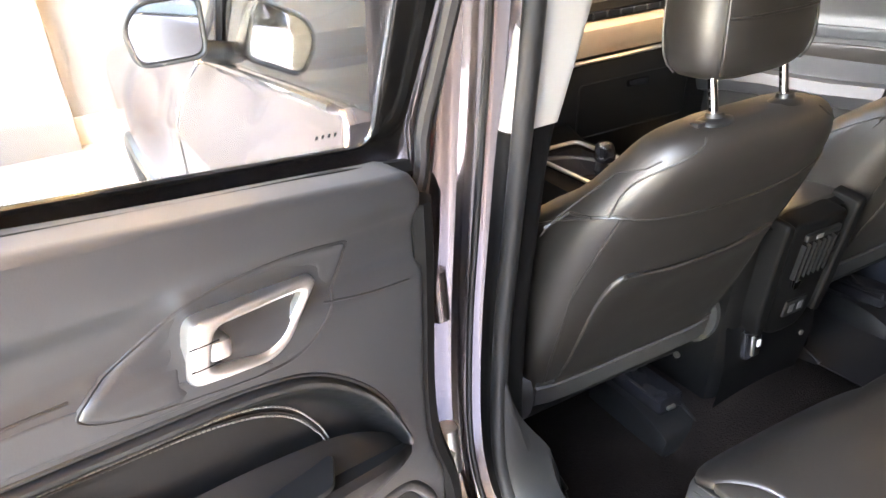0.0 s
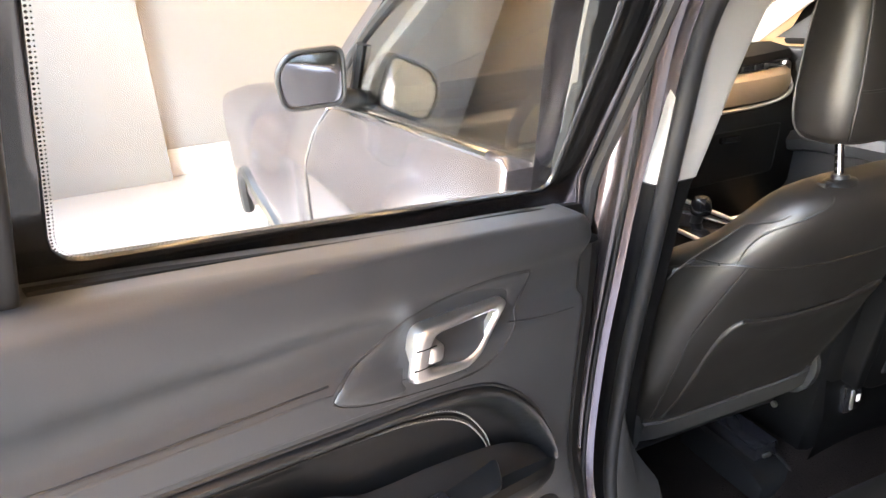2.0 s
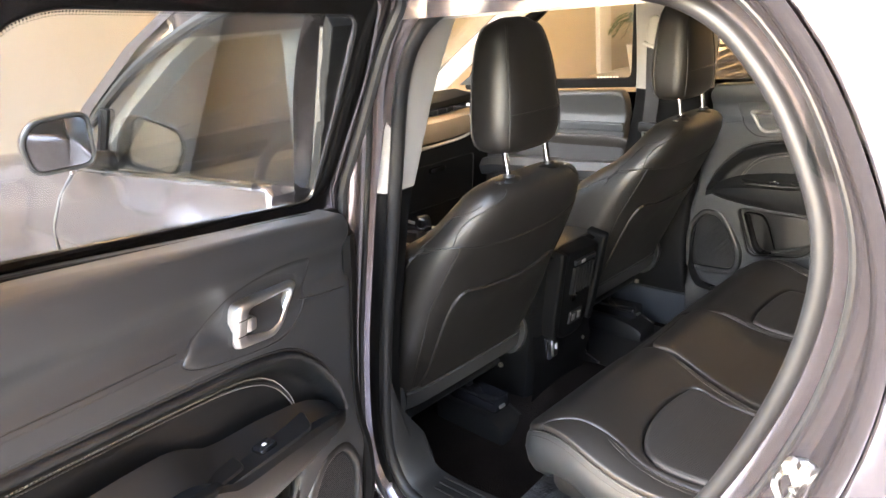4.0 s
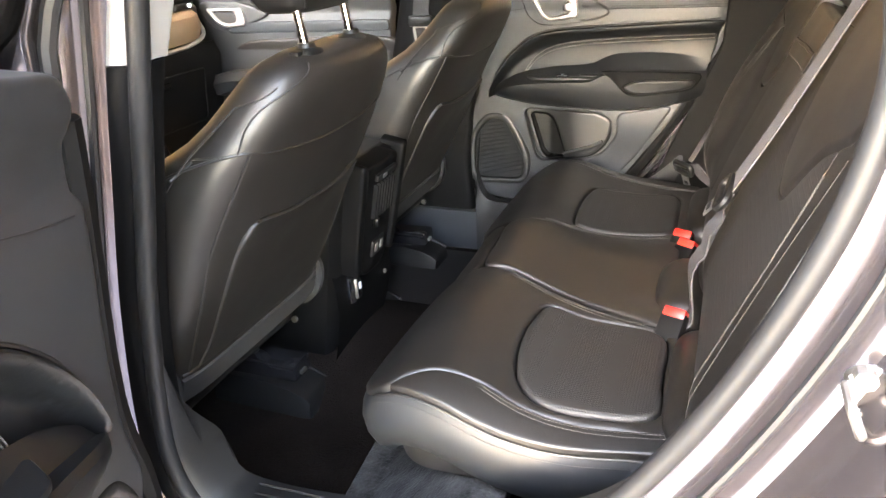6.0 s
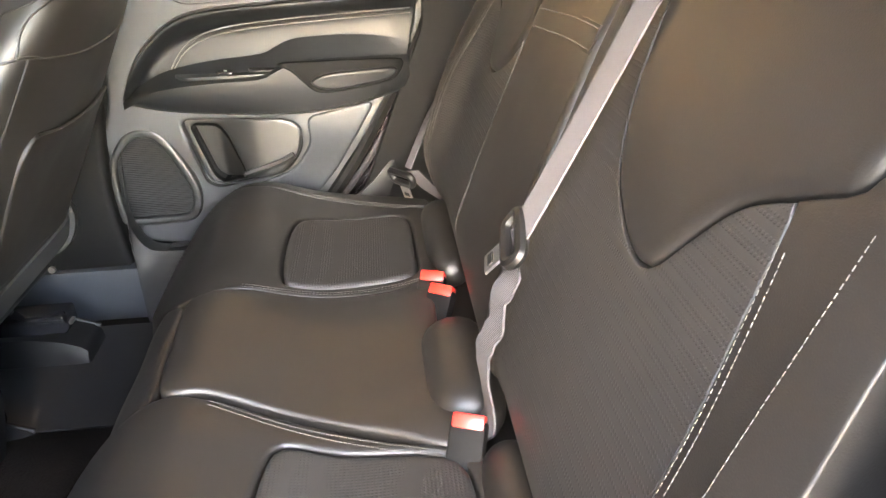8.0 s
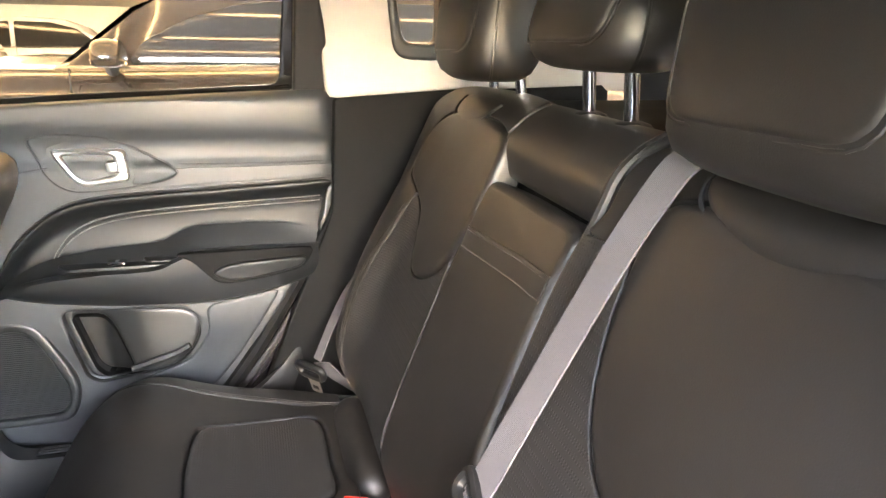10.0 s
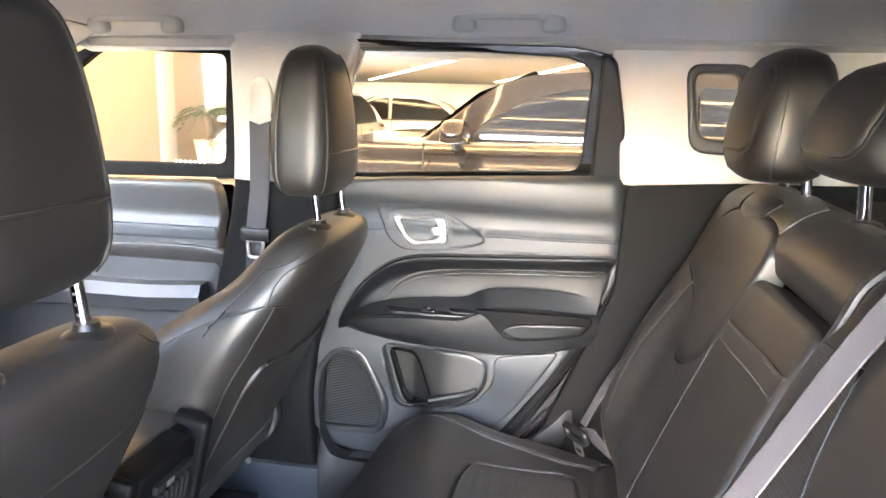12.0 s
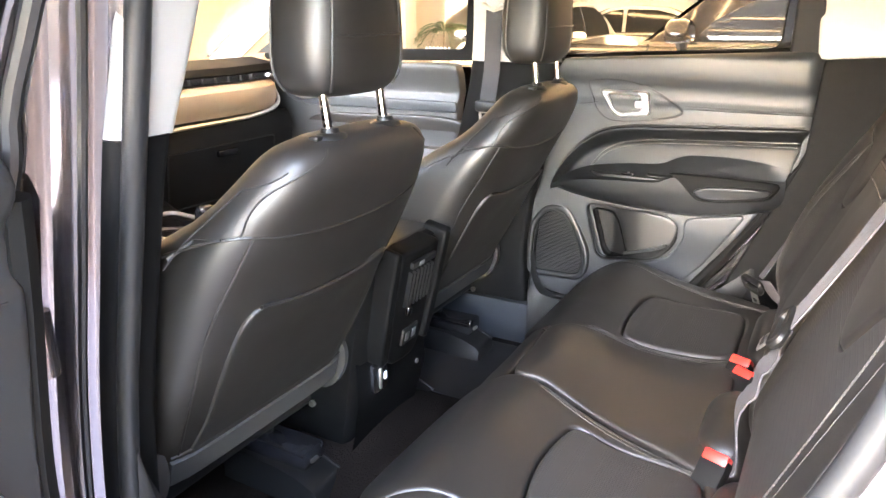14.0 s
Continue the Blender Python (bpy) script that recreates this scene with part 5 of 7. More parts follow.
    part("handle_lever", panel(rounded([(0.045, 0.947), (0.126, 0.947), (0.130, 0.912), (0.084, 0.903), (0.068, 0.912)], 0.010), m, lambda u, v: -0.012 + 0.016 * ramp01(u, 0.06, 0.125), 0.004, 0.006, 0.004), HARD, bz, "dark grip plate behind the handle")
    part("lock_tab", uv_box(m, 0.119, 0.140, 0.916, 0.936, 0.004, 0.026, 0.005), SATIN, hd, "satin lock tab")
    for dv in (0.9375, 0.9160):
        part("handle_split", offset_tube([(0.131, dv), (0.144, dv), (0.157, dv)], m, lambda u, v: lift(u) + 0.0076, 0.0008), HARD, hd)
    # stitched insert and its line above the armrest
    crest = lambda u: curve_of([(-0.10, 0.70), (-0.075, 0.745), (-0.035, 0.800), (0.03, 0.848), (0.10, 0.866), (0.20, 0.873), (0.35, 0.880), (0.52, 0.888)], u)
    rec = lambda u, v: trim_height(u, v) + 0.008 - 0.042 * ramp01(v, crest(u) - 0.002, crest(u) - 0.050) + 0.008 * ramp01(v, 0.81, 0.735)
    insert = part("leather_insert", panel(ins, m, rec, 0.007, 0.009, 0.016), DOORVINYL, th, "black stitched leather insert")
    st = spline([(0.000, 0.735), (0.014, 0.762), (0.046, 0.796), (0.10, 0.819), (0.19, 0.832), (0.35, 0.841), (0.515, 0.847)], 8)
    part("insert_seam", tube([m @ Vector((q[0], q[1] - 0.003, rec(q[0], q[1]) + 0.0012)) for q in st], 0.0016, 6), LEATHER, insert)
    for dv in (0.0035, -0.0075):
        stitches([m @ Vector((q[0], q[1] + dv, rec(q[0], q[1] + dv) + 0.0018)) for q in st], insert, THREADPALE, 0.005, 0.0011)
    # armrest: a moulded shelf with a pull cup and switch plate
    rows = []
    for u in np.linspace(-0.100, 0.50, 40):
        edge_v = curve_of([(-0.100, 0.692), (-0.06, 0.712), (0.0, 0.728), (0.10, 0.737), (0.20, 0.742), (0.235, 0.758), (0.27, 0.767), (0.40, 0.768), (0.50, 0.762)], u)
        low = curve_of([(-0.100, 0.686), (-0.04, 0.674), (0.05, 0.662), (0.25, 0.650), (0.38, 0.662), (0.50, 0.690)], u)
        out = curve_of([(-0.100, 0.022), (-0.06, 0.046), (0.0, 0.060), (0.20, 0.068), (0.36, 0.064), (0.46, 0.046), (0.50, 0.026)], u)
        back_v = edge_v + curve_of([(-0.100, 0.002), (0.0, 0.022), (0.2, 0.034), (0.4, 0.036), (0.50, 0.028)], u)
        rows.append([(u, back_v, 0.008), (u, lerp(edge_v, back_v, 0.55), out * 0.30), (u, edge_v - 0.004, out * 0.55), (u, edge_v, out * 0.86), (u, edge_v - 0.006, out * 0.985), (u, edge_v - 0.016, out), (u, lerp(low, edge_v, 0.45), out * 0.96), (u, low + 0.010, out * 0.78), (u, low + 0.001, out * 0.50), (u, low - 0.002, 0.004)])
    g = loft(rows, cap=False, closed=False)
    if m.determinant() > 0:
        g = (g[0], [tuple(reversed(f)) for f in g[1]])
    arm = part("armrest", moved(g, m), DOORVINYL, th, "black moulded armrest", toward=m @ Vector((0.2, 0.72, 1.0)))
    out_at = lambda u: curve_of([(-0.100, 0.022), (-0.06, 0.046), (0.0, 0.060), (0.20, 0.068), (0.36, 0.064), (0.46, 0.046), (0.50, 0.026)], u)
    # Dark sheet over the armrest face; its black stands for the hollow's shade.
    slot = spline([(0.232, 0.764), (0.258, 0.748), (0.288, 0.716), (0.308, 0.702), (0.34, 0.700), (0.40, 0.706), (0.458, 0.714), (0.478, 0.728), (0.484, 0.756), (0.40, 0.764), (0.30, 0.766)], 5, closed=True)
    part("pad_shade", panel(slot, m, lambda u, v: out_at(u) + 0.0025, 0.003, 0.007, 0.01), MATT, arm, "dark sheet for the shade of the elbow rest's hollow")
    rest = spline([(0.296, 0.726), (0.312, 0.711), (0.345, 0.706), (0.40, 0.711), (0.456, 0.719), (0.472, 0.731), (0.466, 0.742), (0.40, 0.744), (0.33, 0.740)], 5, closed=True)
    part("armrest_pad", panel(rest, m, lambda u, v: out_at(u) + 0.007 + 0.003 * ramp01(v, 0.712, 0.742), 0.005, 0.006, 0.012), DOORVINYL, arm, "padded elbow rest")
    TOPP = m @ Matrix(((1, 0, 0, 0), (0, 0, 1, 0.7425), (0, 1, 0, 0), (0, 0, 0, 1)))
    part("switch_plate", slab(rounded([(0.012, 0.018), (0.225, 0.018), (0.215, 0.058), (0.04, 0.058)], 0.012), TOPP @ Matrix(((1, 0, 0, 0), (0, 1, 0, 0), (0, 0, 1, 0.001), (0, 0, 0, 1))), 0.006), DOORVINYL, arm, "black window switch plate")
    sw = part("window_switch", slab(rounded([(0.105, 0.027), (0.138, 0.027), (0.138, 0.047), (0.105, 0.047)], 0.004), TOPP @ Matrix.Translation((0, 0, 0.007)), 0.007), GLOSSY, arm, "gloss black window switch")
    part("switch_mark", slab(rounded([(0.119, 0.035), (0.126, 0.035), (0.126, 0.040), (0.119, 0.040)], 0.002), TOPP @ Matrix.Translation((0, 0, 0.0078)), 0.0006, 0.0002), WHITE, sw, "white window symbol")
    part("pull_cup", slab(rounded([(0.165, 0.020), (0.250, 0.022), (0.245, 0.055), (0.175, 0.052)], 0.010), TOPP @ Matrix.Translation((0, 0, 0.0085)), 0.004), HARD, arm, "black lined pull cup")
    part("insert_joint", offset_tube([(q[0], q[1] + 0.003) for q in ARM], m, lambda u, v: trim_height(u, v) - 0.0005, 0.0024), RUBBER, insert)
    part("bezel_joint", tube([m @ Vector((q[0], q[1], trim_height(q[0], q[1]) - 0.001)) for q in bez_o], 0.0022, 6, closed=True), RUBBER, bz)
    # speaker grille in its raised rim
    rim = part("speaker_rim", panel(spk, m, lambda u, v: 0.020, 0.007, 0.008, 0.022, holes=[spi]), LOWTRIM, th, "black speaker rim")
    part("speaker_grille", panel(spi, m, lambda u, v: 0.011, 0.003, 0.009, 0.008), MESH, rim, "fine black speaker mesh")
    # map pocket in the lower trim
    cup = rounded([(0.020, 0.632), (0.080, 0.628), (0.098, 0.600), (0.128, 0.508), (0.072, 0.498), (0.055, 0.515)], 0.014)
    pocket = part("map_pocket", panel(pk, m, lambda u, v: -0.004 + 0.022 * ramp01(u, 0.07, 0.17), 0.008, 0.009, 0.02, holes=[cup]), LOWTRIM, th, "black door pocket")
    part("pocket_joint", tube([m @ Vector((q[0], q[1], 0.012)) for q in pk], 0.0035, 6, closed=True), MATT, pocket)
    part("pocket_cup", panel(cup, m, lambda u, v: -0.034 + 0.030 * ramp01(u, 0.07, 0.125), 0.002, 0.008, 0.002), HARD, pocket, "dark bottle recess")
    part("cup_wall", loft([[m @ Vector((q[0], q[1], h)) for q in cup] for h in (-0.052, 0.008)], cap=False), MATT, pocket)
    part("pocket_lip", offset_tube([(0.125, 0.520), (0.17, 0.533), (0.21, 0.545), (0.238, 0.560)], m, 0.030, 0.007, 6), LOWTRIM, pocket)
    part("lower_panel", panel(rounded([(0.272, 0.640), (0.425, 0.668), (0.330, 0.515), (0.265, 0.440), (0.140, 0.440), (0.10, 0.470), (0.235, 0.520), (0.275, 0.580)], 0.02), m, lambda u, v: trim_height(u, v) + 0.004, 0.006, 0.010, 0.01), GREYPANEL, th, "dark grey lower trim panel")
    # the window part of the door leans inwards
    mw = m @ Matrix(((1, 0, 0, 0), (0, 1, 0, 0), (0, lean, 1, -lean * 1.06), (0, 0, 0, 1)))
    ahead, low_top = (0, 0) if opened else (0.065, 0.018)
    inward = lambda v: (lean if opened else 0.03) * max(0, v - 1.06)
    # window: glass, dotted border, belt seal, channel, corner cover
    gl = rounded([(-0.080, 1.045), (0.439, 1.074), (0.452, 1.282), (0.41, 1.301), (-0.012, 1.318), (-0.040, 1.22)], 0.022)
    if not opened:
        gl = rounded([(-0.140, 1.043), (0.439, 1.074), (0.454, 1.284), (0.41, 1.306), (-0.105, 1.332), (-0.124, 1.22)], 0.022)
    glass = part("window_glass", slab(rounded([(-0.14 - ahead, 1.0), (0.50, 1.03), (0.49, 1.31), (0.40, 1.335), (-0.06 - ahead, 1.350), (-0.10 - ahead, 1.25)], 0.03), mw @ Matrix.Translation((0, 0, -0.036)), 0.004), group_glass, th, "faintly tinted side window")
    glass.visible_shadow = not opened
    part("belt_seal", offset_tube([(-0.105, 1.022), (0.0, 1.030), (0.20, 1.040), (0.46, 1.055)], m, -0.014, 0.011, 8), MATT, th, "black rubber window seal")
    for k in range(4 if opened else 0):
        part("glass_mark", slab([(-0.032 + 0.007 * k, 1.0635), (-0.0295 + 0.007 * k, 1.0635), (-0.029 + 0.007 * k, 1.0675), (-0.0315 + 0.007 * k, 1.0675)], mw @ Matrix.Translation((0, 0, -0.0345)), 0.0008, 0.0002), FRIT, glass, "small dark bar of glass marking")
    bord = rounded([(-0.150 - ahead, 1.015), (0.515, 1.045), (0.505, 1.310), (0.42, 1.345 - low_top), (-0.045 - ahead, 1.358 - low_top), (-0.095 - ahead, 1.25)], 0.03)
    part("window_border", panel(bord, mw, lambda u, v: -0.031, 0.003, 0.010, 0.003, holes=[gl]), FRIT, th, "black glass border")
    rim = mesh_loop(gl, 0.0030)
    spots = []
    for ring, rad in ((0.0012, 0.00095), (0.0036, 0.0006)):
        for (a, b), (nx, ny) in rim:
            q = (a + nx * ring, b + ny * ring)
            spots.append(slab([(q[0] + rad * math.cos(k * math.pi / 3), q[1] + rad * math.sin(k * math.pi / 3)) for k in range(6)], mw @ Matrix.Translation((0, 0, -0.0335)), 0.0004, 0.0))
    part("dotted_edge", joined(*spots), FRIT, th, "dotted black edge of the glass border", smooth=0)
    corner = part("corner_cover", panel(rounded([(0.464, 1.054), (0.540, 1.060), (0.524, 1.18), (0.502, 1.290), (0.472, 1.314)], 0.008), mw, lambda u, v: 0.004, 0.006, 0.008, 0.04), CORNER, th, "black window corner cover")
    # painted frame and outer skin
    rim_o = rounded([(-0.150, 0.90), (-0.165, 1.05), (-0.100, 1.28), (-0.055, 1.385), (0.42, 1.375), (0.525, 1.335), (0.575, 1.20), (0.590, 1.06), (0.590, 0.88), (0.54, 0.70), (0.42, 0.50), (0.30, 0.36), (0.16, 0.305), (-0.20, 0.300), (-0.215, 0.45), (-0.16, 0.70)], 0.03)
    rim_i = rounded([(-0.128, 0.98), (-0.085, 1.24), (-0.038, 1.350), (0.415, 1.338), (0.492, 1.305), (0.515, 1.20), (0.53, 1.05), (0.50, 0.80), (0.38, 0.55), (0.25, 0.39), (-0.12, 0.39), (-0.15, 0.60)], 0.03)
    part("door_frame", panel(rim_o, m, lambda u, v: -0.026 + inward(v), 0.008, 0.012, 0.012, holes=[rim_i]), PAINT, th, "mauve painted door frame")
    part("frame_seal", offset_tube([(-0.150, 0.36), (-0.185, 0.42), (-0.165, 0.60), (-0.125, 0.72), (-0.118, 0.95), (-0.125, 1.05), (-0.075, 1.27), (-0.035, 1.360), (0.30, 1.356), (0.43, 1.345), (0.508, 1.312), (0.548, 1.19), (0.566, 1.05), (0.566, 0.90), (0.52, 0.74), (0.41, 0.54), (0.29, 0.40), (0.16, 0.345)], m, lambda u, v: -0.014 + inward(v), 0.008, 6, 8), RUBBER, th, "black rubber frame seal")
    skin_o = rounded([(-0.215, 0.29), (0.16, 0.295), (0.30, 0.35), (0.43, 0.49), (0.55, 0.69), (0.60, 0.88), (0.60, 1.045), (-0.165, 1.01), (-0.19, 0.75)], 0.03)
    part("outer_skin", panel(skin_o, m @ Matrix.Diagonal((1, 1, -1, 1)), lambda u, v: 0.13 + 0.02 * math.exp(-((v - 0.7) / 0.2) ** 2), 0.01, 0.03, 0.10), PAINT, th, "mauve metallic outer skin")
    part("frame_post", offset_tube([(0.585, 1.05), (0.570, 1.20), (0.520, 1.33), (0.42, 1.374), (-0.07, 1.388), (-0.130, 1.28), (-0.190, 1.04)], m, lambda u, v: -0.085 + inward(v), 0.022, 8, 8), PAINT, th)
    if opened:
        part("hinge_edge", panel(rounded([(-0.11, 0.36), (-0.04, 0.36), (-0.03, 1.0), (-0.11, 1.0)], 0.01), m @ Matrix(((0, 0, -1, -0.105), (0, 1, 0, 0), (1, 0, 0, 0), (0, 0, 0, 1))), None, 0.004, 0.03, 0.01), PAINT, th, "painted hinge edge", toward=(-1.2, -1.5, 1.0))
        part("latch", uv_box(m, 0.548, 0.560, 0.905, 0.975, -0.06, -0.02, 0.004), STEEL, th, "steel door latch")
    return th


DOOR_R = Matrix(((0, 0, -1, 0.700), (-1, 0, 0, 0), (0, 1, 0, 0), (0, 0, 0, 1)))
rear_door(DOOR_R, "closed black trimmed rear car door with silver handle", TINT)
# the open door swings out on its hinges and rises a little
_n = Vector((0.289, -0.949, -0.123)).normalized()
_u = Vector((-0.950, -0.300, 0.098))
_u = (_u - _n * _u.dot(_n)).normalized()
_v = _u.cross(_n)
_o = Vector((-1.121, -0.129, 0.996)) - 0.153 * _u - 0.956 * _v - 0.030 * _n
DOOR_L = Matrix(((_u.x, _v.x, _n.x, _o.x), (_u.y, _v.y, _n.y, _o.y), (_u.z, _v.z, _n.z, _o.z), (0, 0, 0, 1)))
rear_door(DOOR_L, "wide open rear car door with black trim and silver handle", CLEAR, True, 0.44)

# ---- front right door, seen past the seats ----
fd = thing("front_door", "closed front passenger door with black trim", "car door", (0.70, 0.8, 0.35))
FDM = Matrix(((0, 0, -1, 0.712), (-1, 0, 0, 0), (0, 1, 0, 0), (0, 0, 0, 1)))
part("trim_panel", panel(rounded([(-1.22, 0.995), (-0.40, 1.012), (-0.42, 0.70), (-0.48, 0.36), (-1.30, 0.36), (-1.36, 0.80)], 0.03), FDM, lambda u, v: 0.018 + 0.014 * ramp01(v, 0.96, 0.995) - 0.012 * math.exp(-((v - 0.925) / 0.02) ** 2), 0.008, 0.015, 0.03), SOFT, fd, "black soft-touch door trim")
part("grey_band", panel(rounded([(-1.02, 0.862), (-0.41, 0.868), (-0.41, 0.900), (-0.95, 0.898)], 0.008), FDM, lambda u, v: 0.024, 0.004, 0.012, 0.01), GREYPANEL, fd, "dark grey moulded band")
part("leather_insert", panel(spline([(-1.10, 0.66), (-1.05, 0.76), (-0.95, 0.83), (-0.80, 0.845), (-0.42, 0.850), (-0.42, 0.78), (-0.70, 0.74), (-1.0, 0.68)], 5, closed=True), FDM, lambda u, v: 0.024 - 0.016 * ramp01(v, 0.84, 0.77), 0.006, 0.012, 0.012), LEATHER, fd, "black leather insert")
part("armrest", loft([[(0.700, y, z + 0.03), (0.655, y, z + 0.028), (0.640, y, z), (0.655, y, z - 0.035), (0.700, y, z - 0.05)] for y, z in ((1.12, 0.69), (1.0, 0.715), (0.8, 0.725), (0.6, 0.725), (0.44, 0.735))]), SOFT, fd, "black moulded armrest")
fbz = part("handle_bezel", panel(spline([(-1.10, 0.955), (-1.0, 0.965), (-0.92, 0.955), (-0.84, 0.925), (-0.88, 0.90), (-0.97, 0.875), (-1.05, 0.88)], 5, closed=True), FDM, lambda u, v: 0.024, 0.007, 0.010, 0.012), SOFT, fd)
part("door_handle", panel(rounded([(-1.070, 0.945), (-0.925, 0.942), (-0.918, 0.888), (-0.99, 0.880), (-1.03, 0.893)], 0.015), FDM, lambda u, v: 0.034, 0.005, 0.006, 0.012, holes=[rounded([(-1.048, 0.934), (-0.955, 0.932), (-0.950, 0.900), (-0.99, 0.893), (-1.02, 0.903)], 0.010)]), SATIN, fd, "satin silver door handle")
fgo = rounded([(-1.20, 1.0), (-0.36, 1.018), (-0.352, 1.335), (-0.70, 1.345), (-1.08, 1.18)], 0.02)
fgi = rounded([(-0.98, 1.040), (-0.404, 1.050), (-0.392, 1.308), (-0.72, 1.318), (-0.95, 1.16)], 0.022)
part("window_border", panel(fgo, FDM, lambda u, v: -0.018, 0.004, 0.012, 0.02, holes=[fgi]), MATT, fd, "black window surround")
part("window_glass", slab(fgo, FDM @ Matrix.Translation((0, 0, -0.03)), 0.004), CLEAR, fd).visible_shadow = False
part("outer_skin", panel(rounded([(-1.30, 0.30), (-0.42, 0.30), (-0.36, 1.0), (-1.25, 0.98)], 0.03), FDM @ Matrix.Diagonal((1, 1, -1, 1)), lambda u, v: 0.15, 0.01, 0.05, 0.10), PAINT, fd)
for k in range(7):
    part("window_mark", slab([(-0.545 + 0.013 * k, 1.046), (-0.538 + 0.013 * k, 1.046), (-0.538 + 0.013 * k, 1.054), (-0.545 + 0.013 * k, 1.054)], FDM @ Matrix.Translation((0, 0, -0.0285)), 0.001, 0.0002), WHITE, fd, "small white bar of glass marking")
mirr = thing("side_mirror", "black passenger side mirror outside the window", "mirror", (0.9, 1.05, 1.05))
part("mirror_shell", head_geo(0.97, 1.03, 1.03, 1.17, 0.10, 0.055, 0.0), GLOSSY, mirr, "gloss dark mirror shell")
part("mirror_foot", tube([(0.74, 1.05, 1.03), (0.90, 1.04, 1.06)], 0.022, 8, flat=0.6), HARD, mirr)
part("mirror_triangle", slab([(-1.22, 1.02), (-1.0, 1.025), (-1.03, 1.13)], FDM @ Matrix.Translation((0, 0, -0.012)), 0.02), SOFT, fd, "black mirror triangle")

# ---- front pillars and windscreen ----
for s in (-1, 1):
    part("front_pillar_trim", loft([[(s * (xx + 0.05), yy + 0.05, zz), (s * (xx + 0.05), yy - 0.02, zz), (s * xx, yy - 0.035, zz - 0.01), (s * (xx - 0.03), yy + 0.02, zz + 0.005), (s * xx, yy + 0.06, zz + 0.02)] for xx, yy, zz in ((0.70, 1.36, 0.98), (0.675, 1.10, 1.14), (0.64, 0.86, 1.27), (0.60, 0.66, 1.36))]), BEIGE, None, "beige front pillar trim beside the windscreen", kind="structure", category="trim")
    part("front_pillar", loft([[(s * (xx + 0.085), yy + 0.06, zz), (s * (xx + 0.085), yy - 0.02, zz), (s * (xx + 0.05), yy - 0.02, zz), (s * (xx + 0.045), yy + 0.07, zz + 0.02)] for xx, yy, zz in ((0.74, 1.46, 0.98), (0.72, 1.14, 1.16), (0.68, 0.86, 1.31), (0.64, 0.62, 1.41))]), PAINT, body)
WS = Matrix(((1, 0, 0, 0), (0, -0.86, 0.51, 1.46), (0, 0.51, 0.86, 0.98), (0, 0, 0, 1)))
part("windscreen", slab(rounded([(-0.74, 0.0), (0.74, 0.0), (0.64, 0.88), (-0.64, 0.88)], 0.05), WS, 0.005), CLEAR, None, "large clear curved windscreen", kind="structure", category="window").visible_shadow = False
part("windscreen_cord", tube(spline([(-0.66, 1.28, 1.03), (-0.50, 1.24, 1.06), (-0.32, 1.12, 1.13), (-0.22, 1.02, 1.20), (-0.12, 0.92, 1.28)], 8), 0.004, 6), RUBBER, None, "thin black cable hanging inside the windscreen", category="cable")

# ---- dashboard ----
dash = thing("dashboard", "black dashboard with a tan band and chrome line", "dashboard", (0, 1.25, 0.5))
part("upper_pad", loft([[(x, 1.44, 0.60), (x, 1.06 + c, 0.955), (x, 1.045 + c, 0.975), (x, 1.06 + c, 0.995), (x, 1.22, 1.010), (x, 1.46, 0.985)] for x, c in ((-0.70, 0.05), (-0.5, 0.0), (0.0, 0.02), (0.45, 0.0), (0.66, 0.045), (0.70, 0.07))]), MATT, dash, "black soft dashboard top")
slot = part("air_slot", loft([[(x, 1.036 + c, 0.952), (x, 1.036 + c, 0.972), (x, 1.075 + c, 0.972), (x, 1.075 + c, 0.952)] for x, c in ((-0.6, 0.01), (0.45, 0.0), (0.63, 0.035))]), GLOSSY, dash, "gloss black air outlet slot")
for k in range(12):
    part("slat", box(-0.05 + 0.05 * k, -0.047 + 0.05 * k, 1.030, 1.05, 0.953, 0.971, 0.0008), HARD, slot)
band = []
for x, c in ((-0.66, 0.05), (-0.5, 0.01), (-0.2, 0.0), (0.2, 0.0), (0.45, 0.0), (0.57, 0.02), (0.64, 0.055), (0.66, 0.09)):
    band.append([(x, 1.035 + c, 0.948), (x, 1.012 + c, 0.930), (x, 1.006 + c, 0.895), (x, 1.022 + c, 0.856), (x, 1.06 + c, 0.850), (x, 1.08 + c, 0.948)])
part("tan_band", loft(band), WOOD, dash, "tan leather band")
part("chrome_line", tube(spline([(-0.6, 1.02, 0.848), (-0.2, 1.012, 0.845), (0.3, 1.012, 0.845), (0.52, 1.022, 0.850), (0.63, 1.05, 0.872), (0.668, 1.10, 0.915), (0.655, 1.09, 0.950), (0.60, 1.06, 0.962)], 8), 0.0065, 8), SATIN, dash, "bright chrome line")
part("lower_dash", loft([[(x, 1.065, 0.842), (x, 1.045, 0.80), (x, 1.08, 0.55), (x, 1.16, 0.42), (x, 1.40, 0.42), (x, 1.40, 0.84)] for x in (-0.70, -0.3, 0.3, 0.69)]), HARD, dash, "black lower dashboard")
part("glovebox_line", tube(rounded([(0.16, 1.047, 0.77), (0.60, 1.047, 0.77), (0.60, 1.07, 0.60), (0.16, 1.07, 0.60)], 0.02), 0.0025, 6, closed=True), RUBBER, dash)
part("glovebox_latch", box(0.34, 0.42, 1.035, 1.05, 0.735, 0.755, 0.004), GLOSSY, dash, "gloss glovebox latch")
wheel = thing("steering_wheel", "black leather steering wheel on its column", "steering wheel", (-0.37, 0.80, 0.80))
SWM = Matrix.Translation((-0.37, 0.76, 0.86)) @ pose(0, 0, 0, 66, 0, 0)
